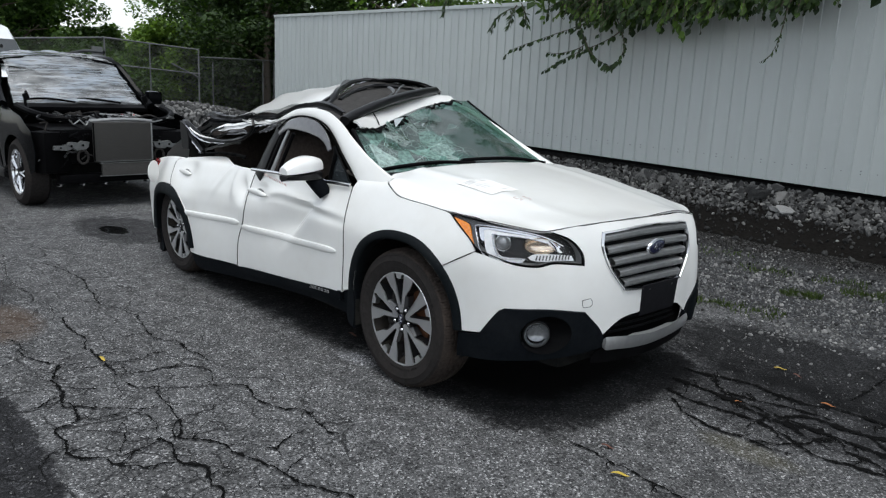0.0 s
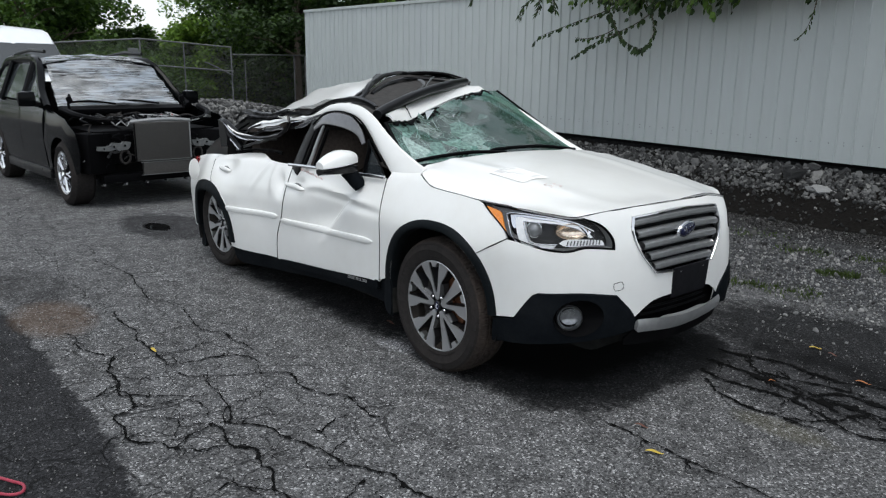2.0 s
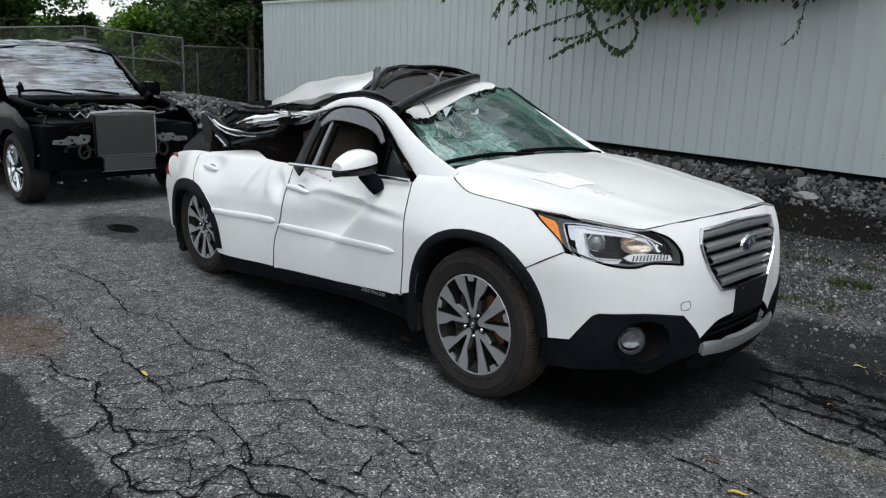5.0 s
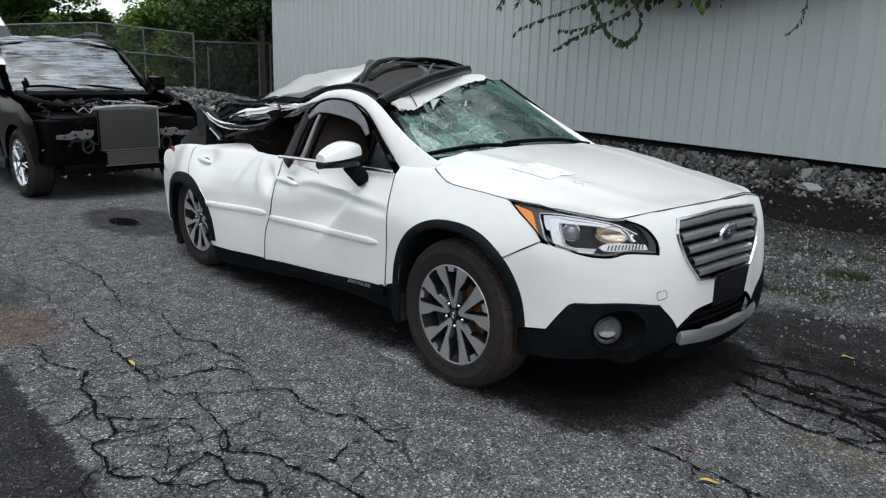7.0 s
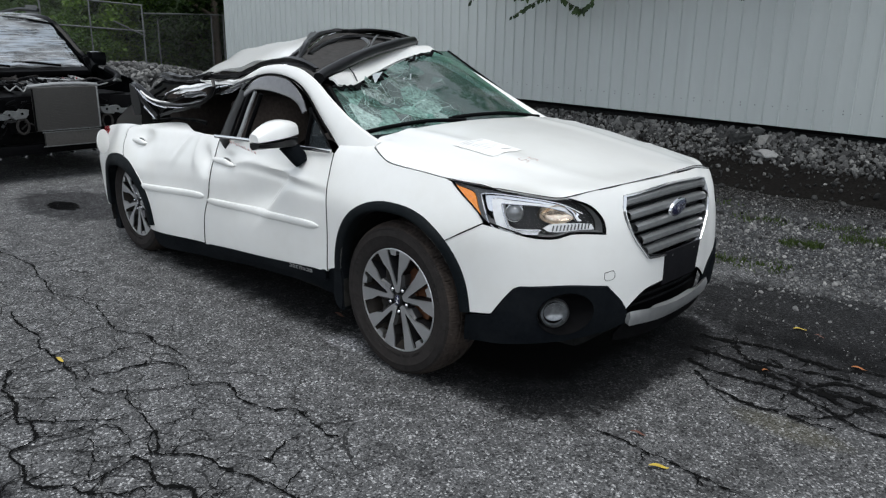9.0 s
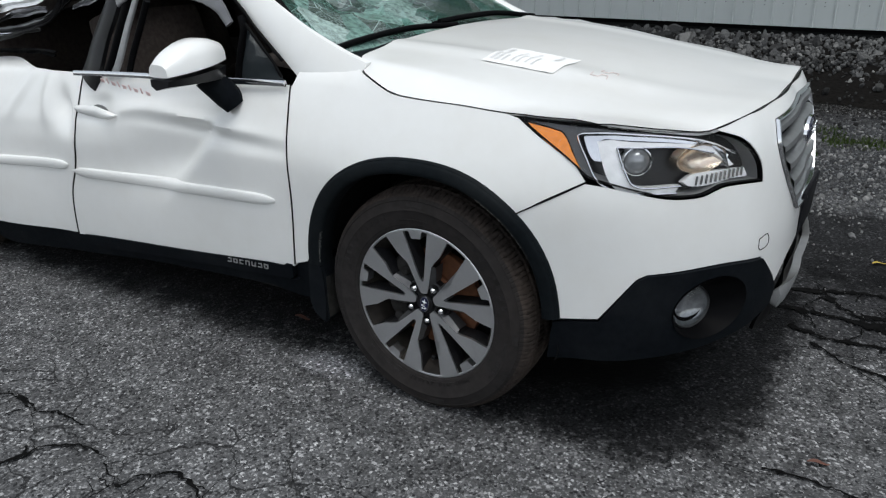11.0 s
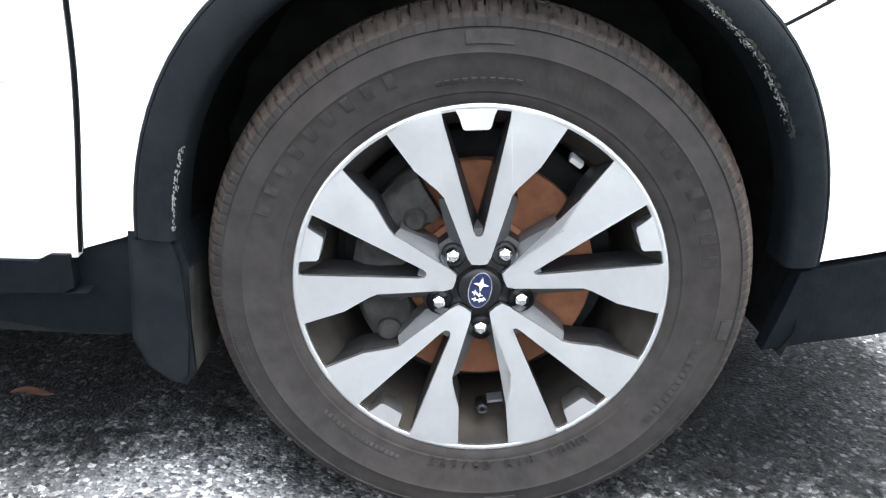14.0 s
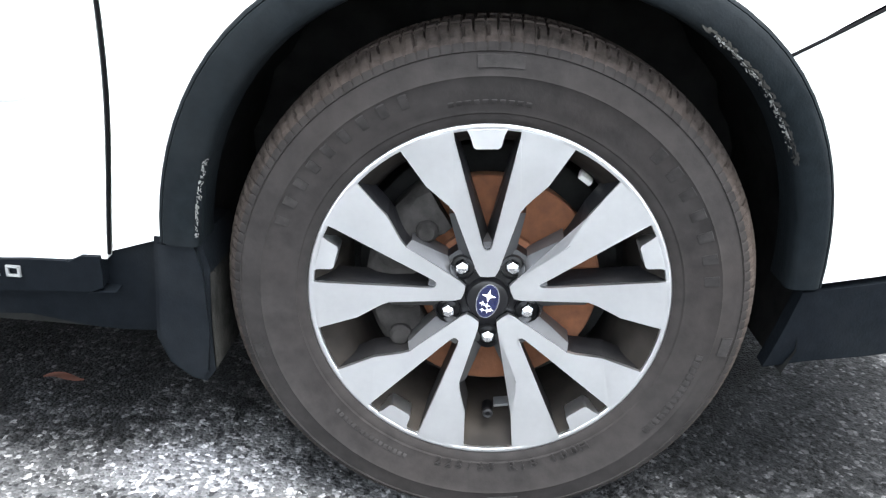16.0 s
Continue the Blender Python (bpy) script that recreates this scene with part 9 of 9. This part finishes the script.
crack([(-1.79, -2.30), (-1.69, -2.27), (-1.57, -2.29), (-1.54, -2.36), (-1.58, -2.39), (-1.56, -2.45)], 0.0080, 25)
crack([(-1.55, -2.30), (-1.42, -2.28), (-1.30, -2.23), (-1.24, -2.19), (-1.19, -2.19), (-1.11, -2.09), (-1.09, -1.98)], 0.0110, 26)
crack([(-1.30, -2.16), (-1.32, -2.09), (-1.33, -2.02)], 0.0060, 27)
crack([(-1.23, -2.19), (-1.11, -2.24), (-1.03, -2.27), (-0.88, -2.27), (-0.76, -2.30), (-0.67, -2.28), (-0.50, -2.31), (-0.47, -2.40), (-0.38, -2.42), (-0.32, -2.41), (-0.22, -2.43), (-0.15, -2.41), (-0.10, -2.34), (-0.08, -2.28), (-0.07, -2.22), (-0.09, -2.14), (-0.12, -2.08)], 0.0140, 28)
crack([(-1.10, -1.95), (-1.09, -1.87), (-1.09, -1.80), (-1.12, -1.74), (-1.12, -1.65), (-1.11, -1.58)], 0.0070, 29)
crack([(-0.89, -2.00), (-0.91, -1.92), (-0.88, -1.84), (-0.89, -1.77), (-0.86, -1.68), (-0.81, -1.62), (-0.73, -1.60), (-0.66, -1.60), (-0.52, -1.67)], 0.0090, 30)
crack([(-0.91, -2.25), (-0.84, -2.18), (-0.76, -2.04), (-0.78, -1.99), (-0.69, -1.97), (-0.66, -1.89), (-0.57, -1.81), (-0.52, -1.71), (-0.52, -1.67)], 0.0070, 31)
crack([(-0.51, -1.67), (-0.47, -1.59), (-0.39, -1.54), (-0.25, -1.58), (-0.16, -1.56), (-0.07, -1.52), (-0.01, -1.46), (0.08, -1.46), (0.15, -1.47), (0.24, -1.48), (0.29, -1.46)], 0.0110, 32)
crack([(-0.26, -1.90), (-0.25, -1.81), (-0.29, -1.77), (-0.32, -1.69), (-0.30, -1.64)], 0.0060, 33)
crack([(-0.73, -2.41), (-0.79, -2.34), (-0.79, -2.29), (-0.67, -2.32), (-0.64, -2.26), (-0.56, -2.19), (-0.51, -2.12), (-0.45, -2.04), (-0.41, -1.99)], 0.0090, 34)
crack([(-0.50, -2.32), (-0.48, -2.26), (-0.46, -2.19), (-0.46, -2.13), (-0.40, -2.07), (-0.33, -2.05), (-0.24, -2.06), (-0.18, -2.08)], 0.0090, 35)
crack([(-0.37, -2.31), (-0.32, -2.25), (-0.24, -2.18), (-0.15, -2.12)], 0.0060, 36)
crack([(-0.11, -2.09), (-0.02, -2.08), (0.08, -2.11), (0.13, -2.11), (0.20, -2.05), (0.26, -2.05), (0.31, -2.07), (0.36, -2.08), (0.41, -2.06), (0.47, -2.09), (0.55, -2.13), (0.61, -2.11), (0.68, -2.12), (0.74, -2.08), (0.80, -2.07), (0.88, -2.06), (0.92, -2.05)], 0.0130, 37)
crack([(-0.07, -2.33), (-0.01, -2.31), (0.05, -2.25), (0.09, -2.22), (0.09, -2.16), (0.13, -2.11)], 0.0090, 38)
crack([(-0.24, -1.96), (-0.14, -1.99), (-0.08, -2.03), (-0.01, -1.96), (0.03, -1.93), (0.10, -1.90), (0.19, -1.89), (0.28, -1.86), (0.36, -1.84), (0.46, -1.82), (0.55, -1.81), (0.61, -1.79), (0.64, -1.76), (0.69, -1.75), (0.74, -1.71), (0.81, -1.72), (0.89, -1.72), (0.95, -1.71), (1.01, -1.69), (1.08, -1.69), (1.15, -1.70), (1.19, -1.71)], 0.0130, 39)
crack([(-0.66, -1.89), (-0.53, -1.93), (-0.38, -1.94), (-0.24, -1.96)], 0.0080, 40)
crack([(0.22, -1.78), (0.25, -1.74), (0.21, -1.69), (0.18, -1.62), (0.19, -1.57)], 0.0080, 41)
crack([(0.42, -2.39), (0.44, -2.33), (0.42, -2.29), (0.40, -2.24), (0.46, -2.21), (0.51, -2.16), (0.56, -2.13)], 0.0100, 42)
crack([(0.71, -2.12), (0.76, -2.07), (0.76, -2.02), (0.76, -1.94), (0.74, -1.89), (0.71, -1.85), (0.70, -1.82)], 0.0070, 43)
crack([(0.80, -1.84), (0.86, -1.84), (0.90, -1.85)], 0.0080, 44)
crack([(0.29, -2.05), (0.30, -2.00), (0.31, -1.93)], 0.0050, 45)
crack([(-0.08, -2.28), (-0.22, -2.20), (-0.32, -2.17), (-0.45, -2.18)], 0.0060, 46)
crack([(0.97, -0.69), (1.02, -0.68), (1.12, -0.68), (1.23, -0.69), (1.31, -0.69), (1.40, -0.70), (1.46, -0.70), (1.54, -0.70), (1.62, -0.70), (1.71, -0.70), (1.78, -0.72), (1.89, -0.73), (1.94, -0.74)], 0.0100, 47)
crack([(0.98, 0.14), (1.02, 0.11), (1.11, 0.03), (1.21, 0.01), (1.30, -0.02), (1.40, -0.00), (1.47, 0.00), (1.58, 0.00), (1.65, 0.02)], 0.0090, 48)
crack([(0.83, 0.40), (0.97, 0.40), (1.11, 0.39), (1.26, 0.35), (1.40, 0.32), (1.51, 0.32), (1.59, 0.36), (1.70, 0.36), (1.78, 0.35), (1.86, 0.35), (1.95, 0.35), (2.02, 0.36), (2.08, 0.37)], 0.0170, 49)
crack([(0.79, 0.58), (0.91, 0.60), (1.01, 0.64), (1.11, 0.68), (1.25, 0.66), (1.36, 0.65), (1.49, 0.65), (1.57, 0.72), (1.67, 0.72), (1.74, 0.72), (1.83, 0.70), (1.97, 0.69)], 0.0150, 50)
crack([(0.89, 0.24), (1.03, 0.20), (1.16, 0.21), (1.27, 0.23), (1.38, 0.23), (1.48, 0.20), (1.55, 0.18), (1.62, 0.14), (1.72, 0.09), (1.78, 0.10), (1.86, 0.13), (1.95, 0.14), (2.04, 0.16), (2.15, 0.18)], 0.0120, 51)
crack([(0.95, 0.63), (1.06, 0.48), (1.22, 0.40), (1.32, 0.39), (1.40, 0.33)], 0.0100, 52)
crack([(1.43, 0.30), (1.48, 0.44), (1.57, 0.50), (1.70, 0.49), (1.79, 0.51), (1.90, 0.54), (2.02, 0.55)], 0.0140, 53)
crack([(1.12, 0.45), (1.27, 0.48), (1.40, 0.52), (1.51, 0.54), (1.61, 0.55)], 0.0100, 54)
crack([(1.79, 0.51), (1.90, 0.42), (1.97, 0.30)], 0.0090, 55)
crack([(1.51, 0.32), (1.60, 0.25), (1.68, 0.27), (1.71, 0.35)], 0.0090, 56)
crack([(1.79, 0.24), (1.91, 0.24), (2.00, 0.18), (2.08, 0.15)], 0.0100, 57)
crack([(1.48, 0.02), (1.56, 0.06), (1.64, 0.18), (1.67, 0.30), (1.72, 0.33), (1.78, 0.28)], 0.0070, 58)
crack([(1.56, 1.85), (1.59, 1.21), (1.58, 0.91)], 0.0060, 59)

bm = bmesh.new()
P0, P1 = np.array([2.09, 1.15]), np.array([2.21, -.95])
rows = []
for k in range(50):
    t = k / 49
    c = P0 + (P1 - P0) * t
    rows.append([bm.verts.new((c[0] + dx + .012 * noise.noise((k * .4, dx * 9, 0)), c[1], .004)) for dx in (-.05, 0, .05)])
for a, b in zip(rows, rows[1:]):
    for j in range(2):
        bm.faces.new([a[j], a[j + 1], b[j + 1], b[j]])
part("painted_line", bm, WORNPAINT, GROUND, "worn white painted line")

# looped red cord lying on the asphalt
CORD = thing("red_cord", (-.10, -2.92, 0), "thin red rubber cord lying in a loop on asphalt", "cord")
bm = bmesh.new()
tube(bm, spline([(-.40, -3.02, .006), (-.25, -2.95, .006), (-.13, -2.885, .006), (-.07, -2.855, .007), (-.02, -2.865, .007), (-.015, -2.895, .007), (-.05, -2.93, .006), (-.10, -2.96, .006), (-.20, -3.03, .006), (-.30, -3.14, .006)], .01), .006, 8)
part("cord", bm, plain("red_rubber", (0.30, 0.030, 0.055), .5), CORD)
